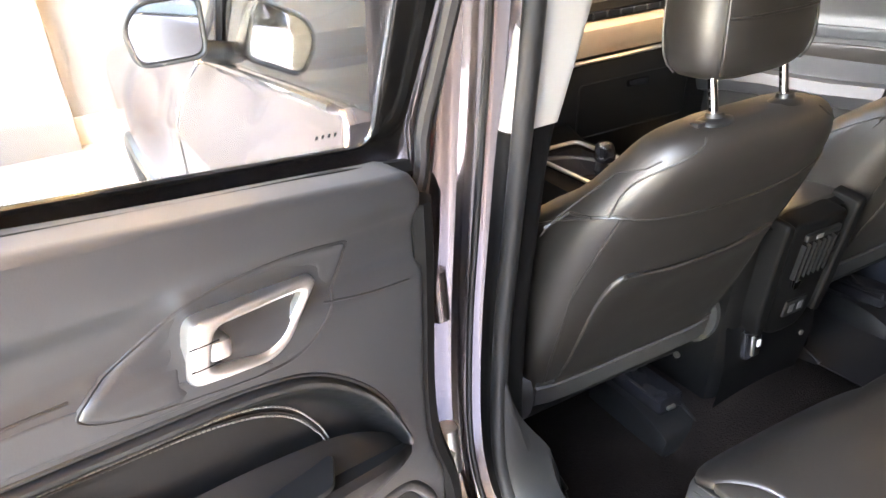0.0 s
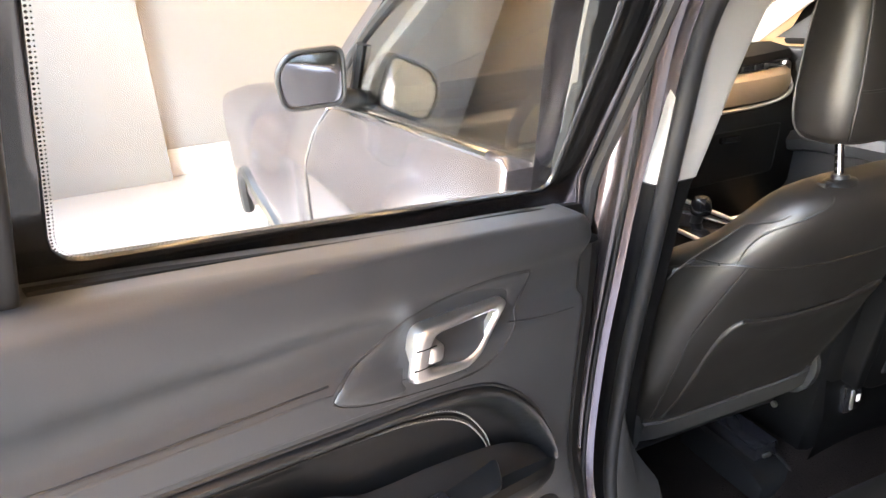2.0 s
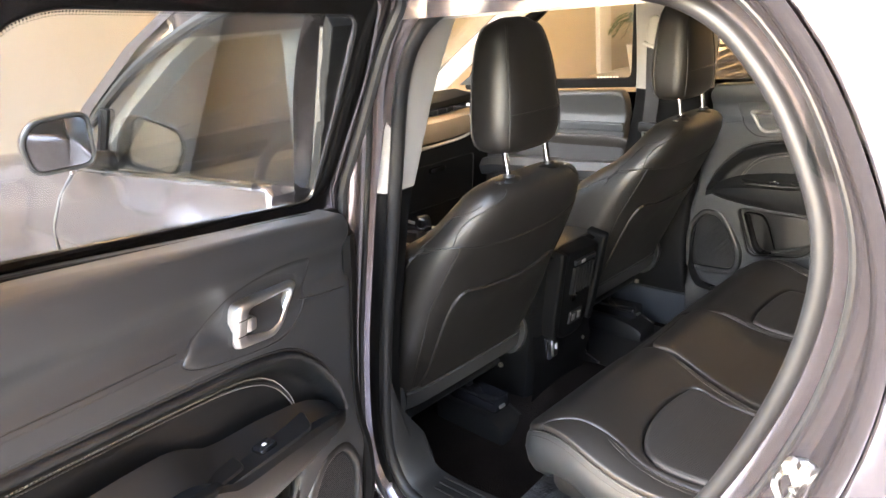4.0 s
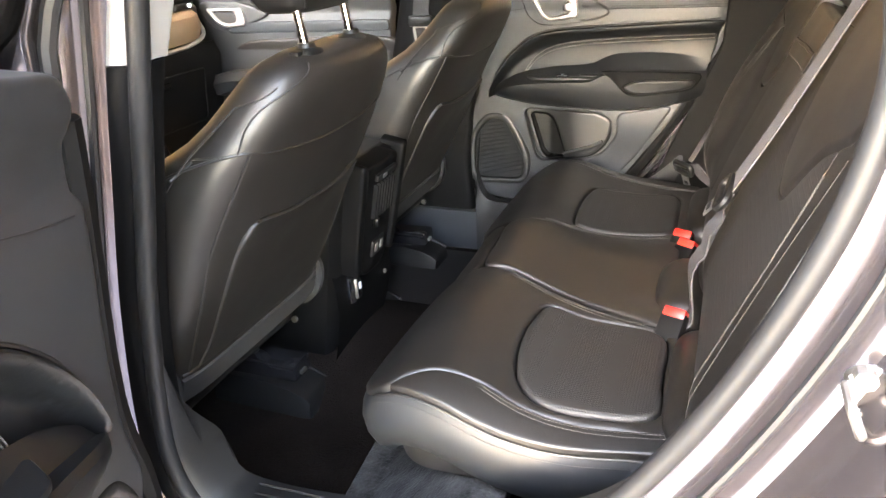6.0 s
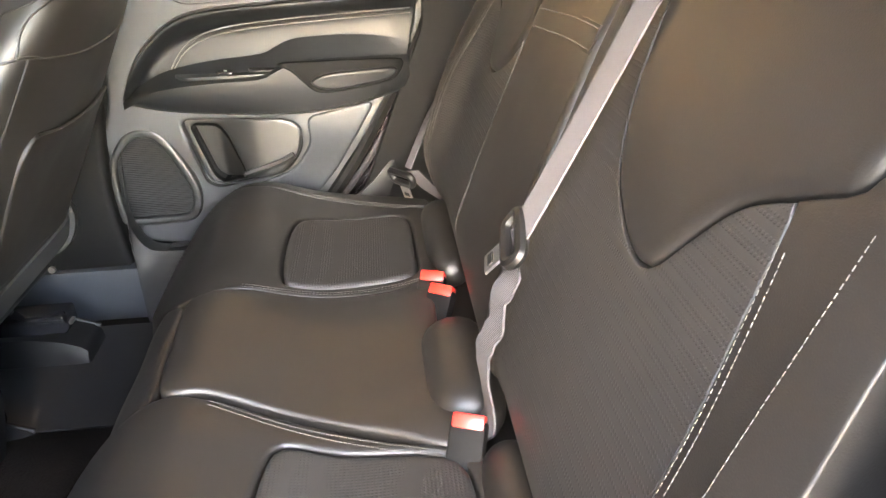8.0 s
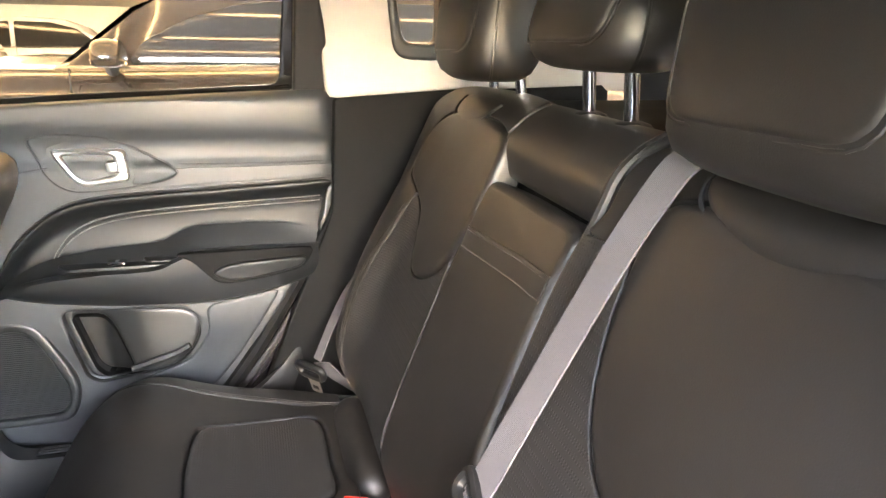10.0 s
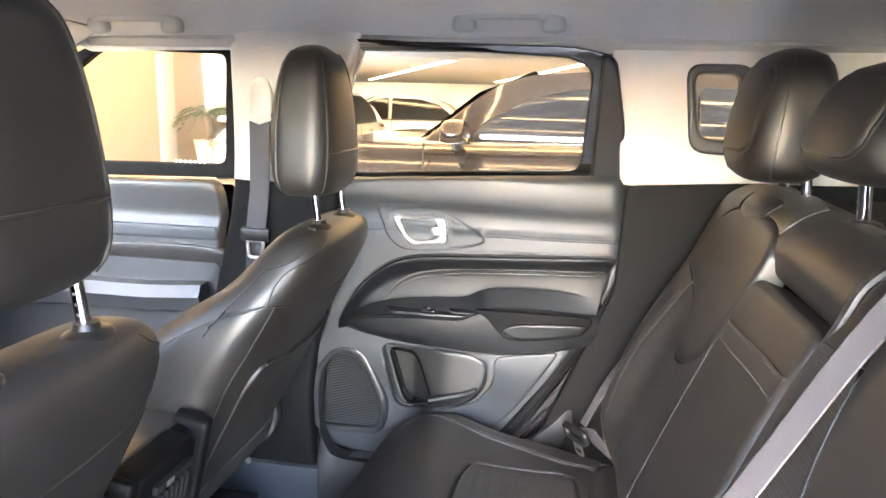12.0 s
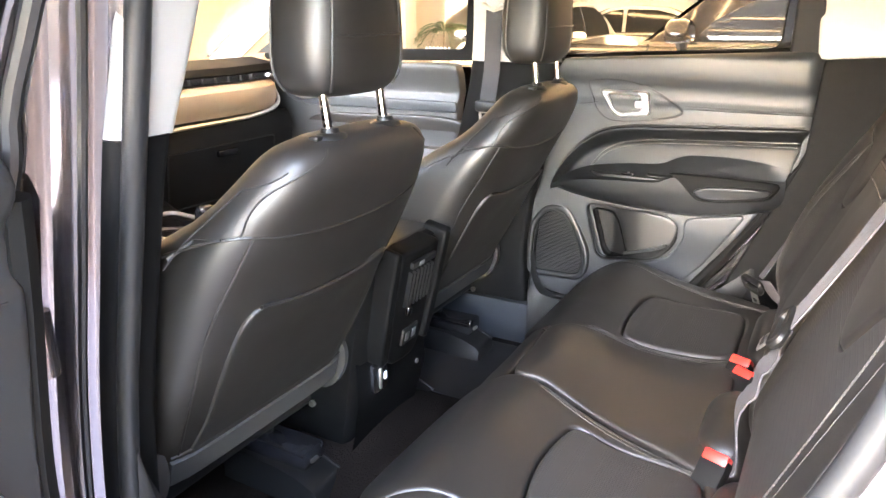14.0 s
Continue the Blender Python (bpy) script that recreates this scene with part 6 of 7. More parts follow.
part("rim", moved(tube([(0.185 * math.cos(a), 0.185 * math.sin(a), 0) for a in np.linspace(0, 2 * math.pi, 41)[:-1]], 0.016, 10, closed=True), SWM), LEATHER, wheel)
part("hub", moved(slab(rounded([(-0.09, 0.05), (0.09, 0.05), (0.06, -0.07), (-0.06, -0.07)], 0.03), Matrix.Identity(4), 0.05, 0.01), SWM), HARD, wheel)
for a0, a1 in (((-0.09, 0.02), (-0.18, 0.03)), ((0.09, 0.02), (0.18, 0.03)), ((0, -0.07), (0, -0.18))):
    part("spoke", moved(tube([(*a0, -0.01), (*a1, 0)], 0.016, 8, flat=0.5), SWM), HARD, wheel)
part("column", tube([(-0.37, 0.80, 0.84), (-0.37, 1.06, 0.74)], 0.05, 12), HARD, wheel)

# ---- centre console ----
con = thing("centre_console", "black centre console with rear air vents and sockets", "console", (0, 0.5, FLOOR_Z))
prof = [(0.13, 0.695), (0.15, 0.705), (0.50, 0.705), (0.52, 0.60), (0.98, 0.62), (1.15, 0.70), (1.15, 0.20), (0.24, 0.20), (0.215, 0.33), (0.195, 0.46), (0.15, 0.70)]
part("console_body", loft([[(x, y + abs(x) * k, z) for y, z in rounded(prof, 0.02, 3)] for x, k in ((-0.135, 0.14), (-0.120, 0.05), (0.0, 0.0), (0.120, 0.05), (0.135, 0.14))]), CONSOLE, con, "black plastic console body")
part("armrest_lid", loft([[(x, y, z) for y, z in rounded([(0.150, 0.690), (0.16, 0.708), (0.47, 0.716), (0.50, 0.70), (0.49, 0.685)], 0.016, 4)] for x in (-0.11, -0.10, 0.0, 0.10, 0.11)]), LEATHER, con, "black leather armrest lid")
CF = Matrix(((1, 0, 0, 0), (0, -0.21, -1, 0.280), (0, 0.98, -0.2, 0.0), (0, 0, 0, 1)))
CFI = lambda z: z / 0.98
vp = part("vent_panel", panel(rounded([(-0.075, CFI(0.700)), (0.075, CFI(0.700)), (0.068, CFI(0.47)), (0.05, CFI(0.43)), (-0.05, CFI(0.43)), (-0.068, CFI(0.47))], 0.02), CF, lambda u, v: 0.012 + 0.006 * math.exp(-(u / 0.05) ** 2), 0.008, 0.008, 0.04), CONSOLE, con, "black vent panel")
part("side_wing", panel(rounded([(-0.110, CFI(0.715)), (-0.086, CFI(0.710)), (-0.070, CFI(0.455)), (-0.092, CFI(0.445)), (-0.104, CFI(0.50))], 0.008), CF, lambda u, v: 0.020, 0.007, 0.006, 0.05), CONSOLE, con, "black console wing")
part("side_wing", panel(rounded([(0.086, CFI(0.710)), (0.110, CFI(0.715)), (0.104, CFI(0.50)), (0.092, CFI(0.445)), (0.070, CFI(0.455))], 0.008), CF, lambda u, v: 0.020, 0.007, 0.006, 0.05), CONSOLE, con, "black console wing")
for k in range(7):
    uu = -0.042 + 0.014 * k
    part("vent_slat", moved(box(uu - 0.002, uu + 0.002, CFI(0.575), CFI(0.655), 0.014, 0.025, 0.001), CF), MATT, vp, "ribbed black vent slat")
part("vent_dial", moved(box(-0.050, 0.045, CFI(0.665), CFI(0.680), 0.017, 0.026, 0.003), CF), HARD, vp)
part("vent_mark", moved(box(-0.026, -0.008, CFI(0.668), CFI(0.677), 0.022, 0.0275, 0.001), CF), SATIN, vp, "silver dial mark")
part("vent_tab", moved(box(-0.046, -0.032, CFI(0.560), CFI(0.580), 0.020, 0.032, 0.002), CF), CHROME, vp, "chrome vent tab")
part("socket_flap", moved(box(-0.030, 0.030, CFI(0.475), CFI(0.515), 0.014, 0.022, 0.004), CF), HARD, vp, "black charging socket cover")
for uu in (-0.014, 0.012):
    part("socket_mark", moved(box(uu - 0.007, uu + 0.007, CFI(0.486), CFI(0.506), 0.018, 0.0235, 0.001), CF), SATIN, vp, "silver socket mark")
lowc = part("lower_console", loft([[(x, y, z) for x in (-0.150 + t, -0.130 + t, 0.10 - t, 0.115 - t)] for y, z, t in ((0.205, 0.46, 0.02), (0.188, 0.44, 0.0), (0.185, 0.38, 0.0), (0.20, 0.31, 0.005), (0.23, 0.20, 0.01))], cap=False, closed=False), CONSOLE, con, "black lower console", toward=(0, -1, 0.4))
pp = part("power_socket", moved(box(-0.106, -0.060, 0.388, 0.452, 0.0, 0.018, 0.006), Matrix(((1, 0, 0, 0), (0, 0, -1, 0.190), (0, 1, 0, 0), (0, 0, 0, 1)))), GLOSSY, con, "black power socket")
part("socket_ring", moved(box(-0.094, -0.086, 0.396, 0.444, 0.012, 0.022, 0.003), Matrix(((1, 0, 0, 0), (0, 0, -1, 0.190), (0, 1, 0, 0), (0, 0, 0, 1)))), SATIN, pp, "silver socket edge")
part("socket_mark", moved(box(-0.076, -0.066, 0.412, 0.428, 0.012, 0.020, 0.001), Matrix(((1, 0, 0, 0), (0, 0, -1, 0.190), (0, 1, 0, 0), (0, 0, 0, 1)))), WHITE, pp)
part("console_screw", tube([(0.077, 0.195, 0.384), (0.077, 0.182, 0.384)], 0.006, 8), STEEL, con, "bright screw head")
part("shifter_plate", box(-0.075, 0.075, 0.56, 0.96, 0.612, 0.624, 0.004), GLOSSY, con, "gloss black shifter plate")
part("shifter_rim", tube(rounded([(-0.085, 0.55, 0.622), (0.085, 0.55, 0.622), (0.085, 0.97, 0.635), (-0.085, 0.97, 0.635)], 0.03), 0.006, 8, closed=True), SATIN, con, "satin metal rim")
lev = part("shift_lever", tube([(0.0, 0.76, 0.615), (0.0, 0.745, 0.66)], 0.016, 10), LEATHER, con)
part("lever_knob", head_geo(0.0, 0.74, 0.650, 0.705, 0.024, 0.028, 0.0), GLOSSY, lev, "satin topped shift knob")
part("cup_ring", tube([(0.04 * math.cos(a), 0.61 + 0.035 * math.sin(a), 0.626) for a in np.linspace(0, 2 * math.pi, 25)[:-1]], 0.004, 6, closed=True), CHROME, con)

# ---- seat belts ----
def buckle(x, y, z, lean, tilt=-25):
    th = thing("belt_buckle", "black seat belt buckle with a red button", "seat belt buckle", (x, y - 0.01, z - 0.05), group="rear buckles")
    m = Matrix.Translation((x, y, z)) @ pose(0, 0, 0, tilt, 0, lean)
    part("buckle_body", moved(box(-0.021, 0.021, -0.013, 0.013, -0.060, -0.004, 0.004), m), MATT, th)
    part("red_button", moved(box(-0.019, 0.019, -0.009, 0.0138, -0.015, 0.003, 0.003), m), RED, th, "red release button")
    part("buckle_slot", moved(box(-0.017, 0.017, -0.0125, -0.0095, -0.012, -0.001, 0.001), m), RUBBER, th)
    return th


buckle(-0.200, -0.512, 0.526, 70, 42)
buckle(0.152, -0.500, 0.522, 70, 42)
buckle(0.118, -0.512, 0.515, 60, 42)


def belt(label, pts, width, across, tongue, tdir, stop=None):
    th = thing("seat_belt", label, "seat belt", pts[-1], group="rear belts")
    part("webbing", ribbon(spline(pts, 8), width, across, 0.0011), WEB, th, "grey woven belt webbing")
    m = Matrix.Translation(tongue) @ tdir
    part("tongue_grip", moved(joined(tube(rounded([(-0.034, 0.014, 0), (0.034, 0.014, 0), (0.030, -0.012, 0), (-0.030, -0.012, 0)], 0.012), 0.0075, 8, closed=True)), m), HARD, th, "black belt tongue grip")
    tp = part("tongue_plate", moved(slab(rounded([(-0.014, -0.012), (0.014, -0.012), (0.014, -0.055), (-0.014, -0.055)], 0.005), Matrix.Identity(4), 0.0025), m), SATIN, th, "plated steel belt tongue")
    part("tongue_slot", moved(box(-0.008, 0.008, -0.046, -0.036, -0.003, 0.0015, 0.001), m), RUBBER, tp)
    return th


P = lambda u, z, h: tuple(BACK @ Vector((u, up_back(z), h)))
lbelt = belt("grey seat belt lying over the wide backrest section, tongue hanging", [P(-0.206, 1.118, -0.055), P(-0.203, 1.098, -0.024), P(-0.200, 1.072, 0.003), P(-0.196, 1.04, 0.012), P(-0.185, 0.985, 0.016), P(-0.170, 0.892, 0.018), P(-0.163, 0.800, 0.024), P(-0.162, 0.722, 0.032)], 0.039, (1, 0.1, 0.15), BACK @ Vector((-0.162, 0.212, 0.036)), BACK.to_3x3().to_4x4() @ pose(0, 0, 0, -12, 0, 24))
part("belt_tail", ribbon(spline([P(-0.162, 0.724, 0.030), P(-0.166, 0.700, 0.030), P(-0.174, 0.680, 0.025), P(-0.178, 0.655, 0.029), P(-0.186, 0.632, 0.023), P(-0.190, 0.605, 0.026), P(-0.196, 0.580, 0.018), (-0.200, -0.534, 0.530), (-0.200, -0.528, 0.505)], 6), [0.033 + 0.003 * math.sin(1.3 * k) for k in range(49)], (0.95, 0.2, 0.25), 0.0014), WEBDARK, lbelt, "crumpled lower end of the belt")
rbelt = belt("grey seat belt beside the narrow backrest section, tongue hanging", [(0.650, -0.84, 1.02), (0.648, -0.76, 0.92), (0.640, -0.66, 0.80), (0.615, -0.550, 0.67), (0.578, -0.482, 0.545)], [0.030] * 33, (1.0, 0.25, 0.1), (0.560, -0.468, 0.530), pose(0, 0, 0, 70, 0, 40))
part("belt_anchor", ribbon([(0.575, -0.49, 0.54), (0.585, -0.52, 0.50), (0.58, -0.56, 0.47)], 0.045, (0.5, 0.6, 0), 0.0011), WEB, rbelt)
# front passenger belt on the right pillar
fb = thing("front_seat_belt", "dark front seat belt hanging on the pillar with its guide", "seat belt", (0.655, 0.28, 0.8))
part("webbing", ribbon([(0.640, 0.268, 1.175), (0.645, 0.275, 1.0), (0.648, 0.290, 0.90), (0.655, 0.300, 0.60)], 0.048, (0, 1, 0), 0.0012), WEBDARK, fb)
part("height_slider", head_geo(0.640, 0.262, 1.165, 1.255, 0.018, 0.028, 0.0), BEIGE, fb, "beige belt height slider")
part("guide_loop", tube([(0.632, 0.235, 1.17), (0.630, 0.265, 1.160), (0.632, 0.300, 1.172)], 0.008, 8), BEIGE, fb)
part("tongue_grip", box(0.632, 0.648, 0.250, 0.322, 0.885, 0.915, 0.005), HARD, fb, "black belt tongue grip")
part("tongue_plate", tube(rounded([(0.640, 0.268, 0.885), (0.640, 0.308, 0.885), (0.640, 0.304, 0.845), (0.640, 0.272, 0.845)], 0.008), 0.004, 6, closed=True), STEEL, fb, "plated steel belt tongue")

# ---- grab handles and lamp on the roof lining ----
def grab(x, y, z, label="beige folding grab handle on the roof edge"):
    th = thing("grab_handle", label, "grab handle", (x, y, z), group="grab handles")
    part("grip", tube(spline([(x, y + 0.095, z - 0.012), (x - 0.006, y + 0.085, z + 0.004), (x - 0.008, y + 0.05, z + 0.010), (x - 0.008, y - 0.05, z + 0.010), (x - 0.006, y - 0.085, z + 0.004), (x, y - 0.095, z - 0.012)], 6), 0.013, 10), BEIGE, th)
    for s in (-1, 1):
        part("foot", head_geo(x, y + s * 0.088, z - 0.026, z + 0.012, 0.018, 0.024, 0.0), BEIGE, th)
    return th


grab(0.585, -0.285, 1.374)
grab(0.585, 0.525, 1.366)
vent = thing("rear_vent", "small beige louvred vent in the rear trim", "vent", (0.645, -1.09, 1.25))
for k in range(6):
    part("louvre", moved(box(-0.048, 0.048, -0.004, 0.004, -0.0035, 0.0035, 0.002), Matrix.Translation((0.636 - 0.001 * k, -1.088 - 0.001 * k, 1.222 + 0.0105 * k)) @ pose(0, 0, 0, 0, 0, 90)), BEIGE, vent)
# Solid dark plate painted as the shaded hollow behind the louvres.
part("vent_shade", box(0.640, 0.648, -1.142, -1.036, 1.214, 1.282, 0.004), STRIP, vent, "dark plate for the shade behind the louvres")

# ---- own car's left front, seen through the open door's window ----
LF = Matrix(((0, 0, -1, -0.862), (1, 0, 0, 0), (0, 1, 0, 0), (0, 0, 0, 1)))
def side_h(u, v):
    """Shoulders of the body's side: proud below the belt, flared round the front wheel."""
    h = curve_of([(0.28, 0.060), (0.50, 0.092), (0.70, 0.104), (0.85, 0.100), (0.95, 0.070), (1.00, 0.030), (1.06, 0.0)], v)
    h *= 0.40 + 0.60 * ramp01(u, 0.20, 0.55)
    h += 0.036 * ramp01(u, 1.35, 1.75) * ramp01(v, 1.06, 0.90) + 0.040 * ramp01(u, 1.30, 1.70) * ramp01(v, 1.03, 0.99)
    return h - 0.35 * max(0, u - 2.25) ** 2 + 0.006 * math.exp(-((v - 0.86) / 0.03) ** 2)
def on_side(pairs, off=0.0):
    return [(-0.862 - side_h(y, z) - off, y, z) for y, z in pairs]
part("front_door_skin", panel(rounded([(0.225, 0.30), (1.12, 0.30), (1.16, 0.62), (1.13, 1.008), (0.19, 1.055), (0.215, 0.7)], 0.02), LF, side_h, 0.006, 0.02, 0.05), PAINT, body, "mauve metallic front door")
part("front_wing", panel(rounded([(1.128, 0.30), (1.46, 0.30), (1.50, 0.50), (1.62, 0.64), (1.82, 0.70), (2.03, 0.63), (2.15, 0.48), (2.25, 0.50), (2.55, 0.52), (2.65, 0.80), (2.45, 0.90), (2.0, 0.985), (1.5, 1.03), (1.138, 1.015), (1.168, 0.62)], 0.03), LF, side_h, 0.006, 0.02, 0.05), PAINT, body, "mauve metallic front wing")
part("arch_trim", tube(on_side(spline([(1.455, 0.28), (1.49, 0.50), (1.62, 0.645), (1.82, 0.705), (2.04, 0.64), (2.16, 0.48)], 6), -0.004), 0.024, 8), HARD, body, "black wheel arch trim")
part("arch_liner", loft([[(x, y, z) for y, z in rounded([(1.45, 0.20), (1.49, 0.50), (1.62, 0.635), (1.82, 0.70), (2.04, 0.635), (2.16, 0.20)], 0.05)] for x in (-0.60, -0.96)], closed=False), MATT, body, "black wheel arch liner")
part("belt_moulding", tube(spline([(-0.866, 0.24, 1.054), (-0.866, 0.60, 1.036), (-0.868, 1.15, 1.008)], 6), 0.008, 8), CHROME, body, "chrome belt moulding")
part("bonnet", panel(rounded([(-0.80, 1.42), (0.80, 1.42), (0.74, 2.25), (-0.74, 2.25)], 0.08), Matrix.Translation((0, 0, 0.98)), lambda u, v: 0.02 - 0.05 * (u / 0.8) ** 2 - 0.10 * max(0, v - 1.8), 0.02, 0.05, 0.05), PAINT, body, "mauve metallic bonnet")
LG = Matrix(((0, 0.22, -0.976, -1.082), (1, 0, 0, 0), (0, 0.976, 0.22, 0.03), (0, 0, 0, 1)))
fgl = part("front_glass", slab(rounded([(0.075, 1.06), (1.20, 1.01), (1.02, 1.16), (0.75, 1.29), (0.43, 1.38), (0.10, 1.42), (0.03, 1.2)], 0.02), LG, 0.004), FILM, body, "front side window")
fgl.visible_shadow = False
part("window_post", tube([(-0.858, 1.00, 1.02), (-0.832, 0.96, 1.17)], 0.013, 6), HARD, body)
part("window_line", tube(spline([(-0.858, 1.24, 1.02), (-0.826, 1.0, 1.165), (-0.805, 0.75, 1.275), (-0.785, 0.43, 1.362), (-0.78, 0.15, 1.39)], 8), 0.012, 8), HARD, body)
part("door_gap", tube(on_side(spline([(1.134, 1.0), (1.155, 0.80), (1.164, 0.62), (1.124, 0.31)], 6), 0.0005), 0.004, 6), RUBBER, body)
om = thing("side_mirror", "door mirror of the mauve car with dark surround", "mirror", (-0.97, 0.98, 1.03))
MM = Matrix.Translation((-0.975, 0.945, 1.105)) @ pose(0, 0, 0, 0, 0, -6)
shell = []
for y, k in ((0.0, 0.93), (0.005, 1.0), (0.03, 1.02), (0.07, 0.92), (0.10, 0.66), (0.115, 0.3)):
    shell.append([(q[0] * k, y, q[1] * k) for q in rounded([(-0.058, -0.066), (0.088, -0.062), (0.096, 0.070), (-0.030, 0.066), (-0.070, 0.020)], 0.03)])
part("mirror_shell", moved(loft(shell), MM), PAINT, om, "dark mirror shell")
part("mirror_bezel", moved(tube([(q[0] * 0.95, -0.003, q[1] * 0.95) for q in rounded([(-0.058, -0.066), (0.088, -0.062), (0.096, 0.070), (-0.030, 0.066), (-0.070, 0.020)], 0.03)], 0.005, 8, closed=True), MM), HARD, om, "black mirror bezel")
part("mirror_glass", moved(slab(rounded([(-0.050, -0.057), (0.079, -0.054), (0.086, 0.061), (-0.026, 0.057), (-0.060, 0.018)], 0.026), Matrix(((1, 0, 0, 0), (0, 0, -1, -0.004), (0, 1, 0, 0), (0, 0, 0, 1))), 0.003), MM), MIRROR, om, "mirror glass")
part("mirror_foot", loft([[(x, 0.985 + 0.03 * math.cos(a) * k, z + 0.026 * k * math.sin(a)) for a in np.linspace(0, 2 * math.pi, 13)[:-1]] for x, z, k in ((-0.90, 1.055, 0.9), (-0.87, 1.045, 1.0), (-0.835, 1.035, 1.3))]), HARD, om)


def road_wheel(cx, cy, cz, s, radius=0.335, parent=None, name="wheel"):
    w = part(name, loft([[(cx + s * x, cy + r * math.cos(a), cz + r * math.sin(a)) for a in np.linspace(0, 2 * math.pi, 37)[:-1]] for x, r in ((-0.1, radius * 0.66), (-0.1, radius * 0.93), (-0.07, radius), (0.07, radius), (0.095, radius * 0.93), (0.1, radius * 0.68))], cap=False), RUBBER, parent, "black tyre")
    rim = part("rim", loft([[(cx + s * x, cy + r * math.cos(a), cz + r * math.sin(a)) for a in np.linspace(0, 2 * math.pi, 37)[:-1]] for x, r in ((0.1, radius * 0.69), (0.105, radius * 0.66), (0.09, radius * 0.62), (0.02, radius * 0.6))], cap=False), SATIN, w, "alloy rim")
    for k in range(5):
        a = 2 * math.pi * k / 5 + 0.3
        part("spoke", tube([(cx + s * 0.075, cy + 0.03 * math.cos(a), cz + 0.03 * math.sin(a)), (cx + s * 0.088, cy + radius * 0.64 * math.cos(a), cz + radius * 0.64 * math.sin(a))], 0.026, 8, flat=0.5), SATIN, w)
    part("hub", tube([(cx + s * 0.03, cy, cz), (cx + s * 0.095, cy, cz)], 0.05, 14), SATIN, w)
    return w


GROUND = -0.12
road_wheel(-0.88, 1.82, GROUND + 0.345, -1, 0.345, body)

# ---- showroom ----
TILE = surface("floor_tile", (0.55, 0.51, 0.46), 0.16, var=0.06, grain=40, bump=0.02, stain=1.2)
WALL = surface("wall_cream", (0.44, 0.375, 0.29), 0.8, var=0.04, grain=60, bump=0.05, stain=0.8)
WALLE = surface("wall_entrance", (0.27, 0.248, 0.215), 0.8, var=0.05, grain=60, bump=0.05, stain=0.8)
WALLW = surface("wall_white", (0.55, 0.52, 0.47), 0.7, var=0.04, grain=60, bump=0.05, stain=0.8)
CEILW = surface("ceiling_white", (0.72, 0.69, 0.64), 0.8, var=0.04, grain=30, bump=0.05)
DARKW = surface("wall_brown", (0.20, 0.155, 0.11), 0.6, var=0.15, grain=30, bump=0.05)
CEIL = surface("ceiling_grey", (0.26, 0.235, 0.20), 0.8, var=0.05, grain=30, bump=0.05)
LEAF = surface("palm_leaf", (0.055, 0.085, 0.030), 0.5, var=0.3, grain=60, bump=0.1)
BRONZE = surface("paint_bronze", (0.034, 0.027, 0.022), 0.16, metal=0.3, var=0.05, bump=0, coat=0.8)
CARWHITE = surface("paint_white", (0.80, 0.80, 0.79), 0.25, var=0.03, bump=0, coat=1.0)
DARKGLASS = surface("dark_car_glass", (0.02, 0.021, 0.022), 0.05, var=0.05, bump=0)
LED = glow("led_strip", (1.0, 0.64, 0.30), LEDS)

def plate(name, x0, x1, y0, y1, z0, z1, mat, label, category, kind="structure", bevel=0.004):
    return part(name, box(x0, x1, y0, y1, z0, z1, bevel), mat, None, label, kind=kind, category=category)

CONCRETE = surface("forecourt_concrete", (0.125, 0.118, 0.108), 0.75, var=0.18, grain=25, bump=0.15, stain=0.6, dist=0.003)
ground = plate("ground", -60, 90, -60, 60, GROUND - 0.2, GROUND - 0.006, CONCRETE, "grey concrete forecourt around the showroom", "ground", bevel=0)
fl = plate("showroom_floor", -1.0, 72, -14, 12, GROUND - 0.1, GROUND, TILE, "pale glossy showroom floor", "floor", bevel=0)
plate("entrance_floor", -4.2, -1.002, 0.3, 12, GROUND - 0.1, GROUND, TILE, "pale glossy floor of the entrance", "floor", bevel=0)
for k in range(16):
    part("tile_joint", box(-0.99, 30, -14 + 1.6 * k, -13.994 + 1.6 * k, GROUND - 0.002, GROUND + 0.001, 0), CEIL, fl)
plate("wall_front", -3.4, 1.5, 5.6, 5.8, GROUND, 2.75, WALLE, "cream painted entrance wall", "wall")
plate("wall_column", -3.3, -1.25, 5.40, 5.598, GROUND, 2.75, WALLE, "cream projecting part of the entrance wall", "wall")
plate("wall_plinth", -3.4, 1.5, 5.56, 5.598, GROUND, GROUND + 0.22, WALLW, "white wall plinth", "plinth")
plate("wall_return", 1.5, 1.7, 5.6, 7.2, GROUND, 2.75, WALL, "cream wall return", "wall")
plate("wall_lintel", 12.5, 20, 7.0, 7.2, 1.8, 2.75, WALLW, "white lintel over the recess", "wall")
plate("wall_hall", 1.7, 12.5, 7.0, 7.2, GROUND, 2.75, WALL, "cream lit showroom wall", "wall")
plate("door_post", 10.75, 11.15, 6.9, 6.998, GROUND, 2.1, WALLW, "pale door post on the showroom wall", "trim")
plate("wall_recess", 12.5, 20, 8.4, 8.6, GROUND, 2.75, DARKW, "brown panelled showroom recess", "wall")
# Wall and ceiling added behind the camera to dim the sky from there.
plate("sky_block_wall", -9, 26, -9.2, -9.0, GROUND, 2.75, DARKW, "brown wall added behind the cars to block sky light", "wall")
plate("sky_block_ceiling", -9, -1.702, -9, -3.2, 2.75, 2.9, CEILW, "white ceiling added at the back to block sky light", "ceiling")
plate("wall_far", 70, 70.3, -40, 40, GROUND, 3.5, WALLW, "far white showroom wall", "wall")
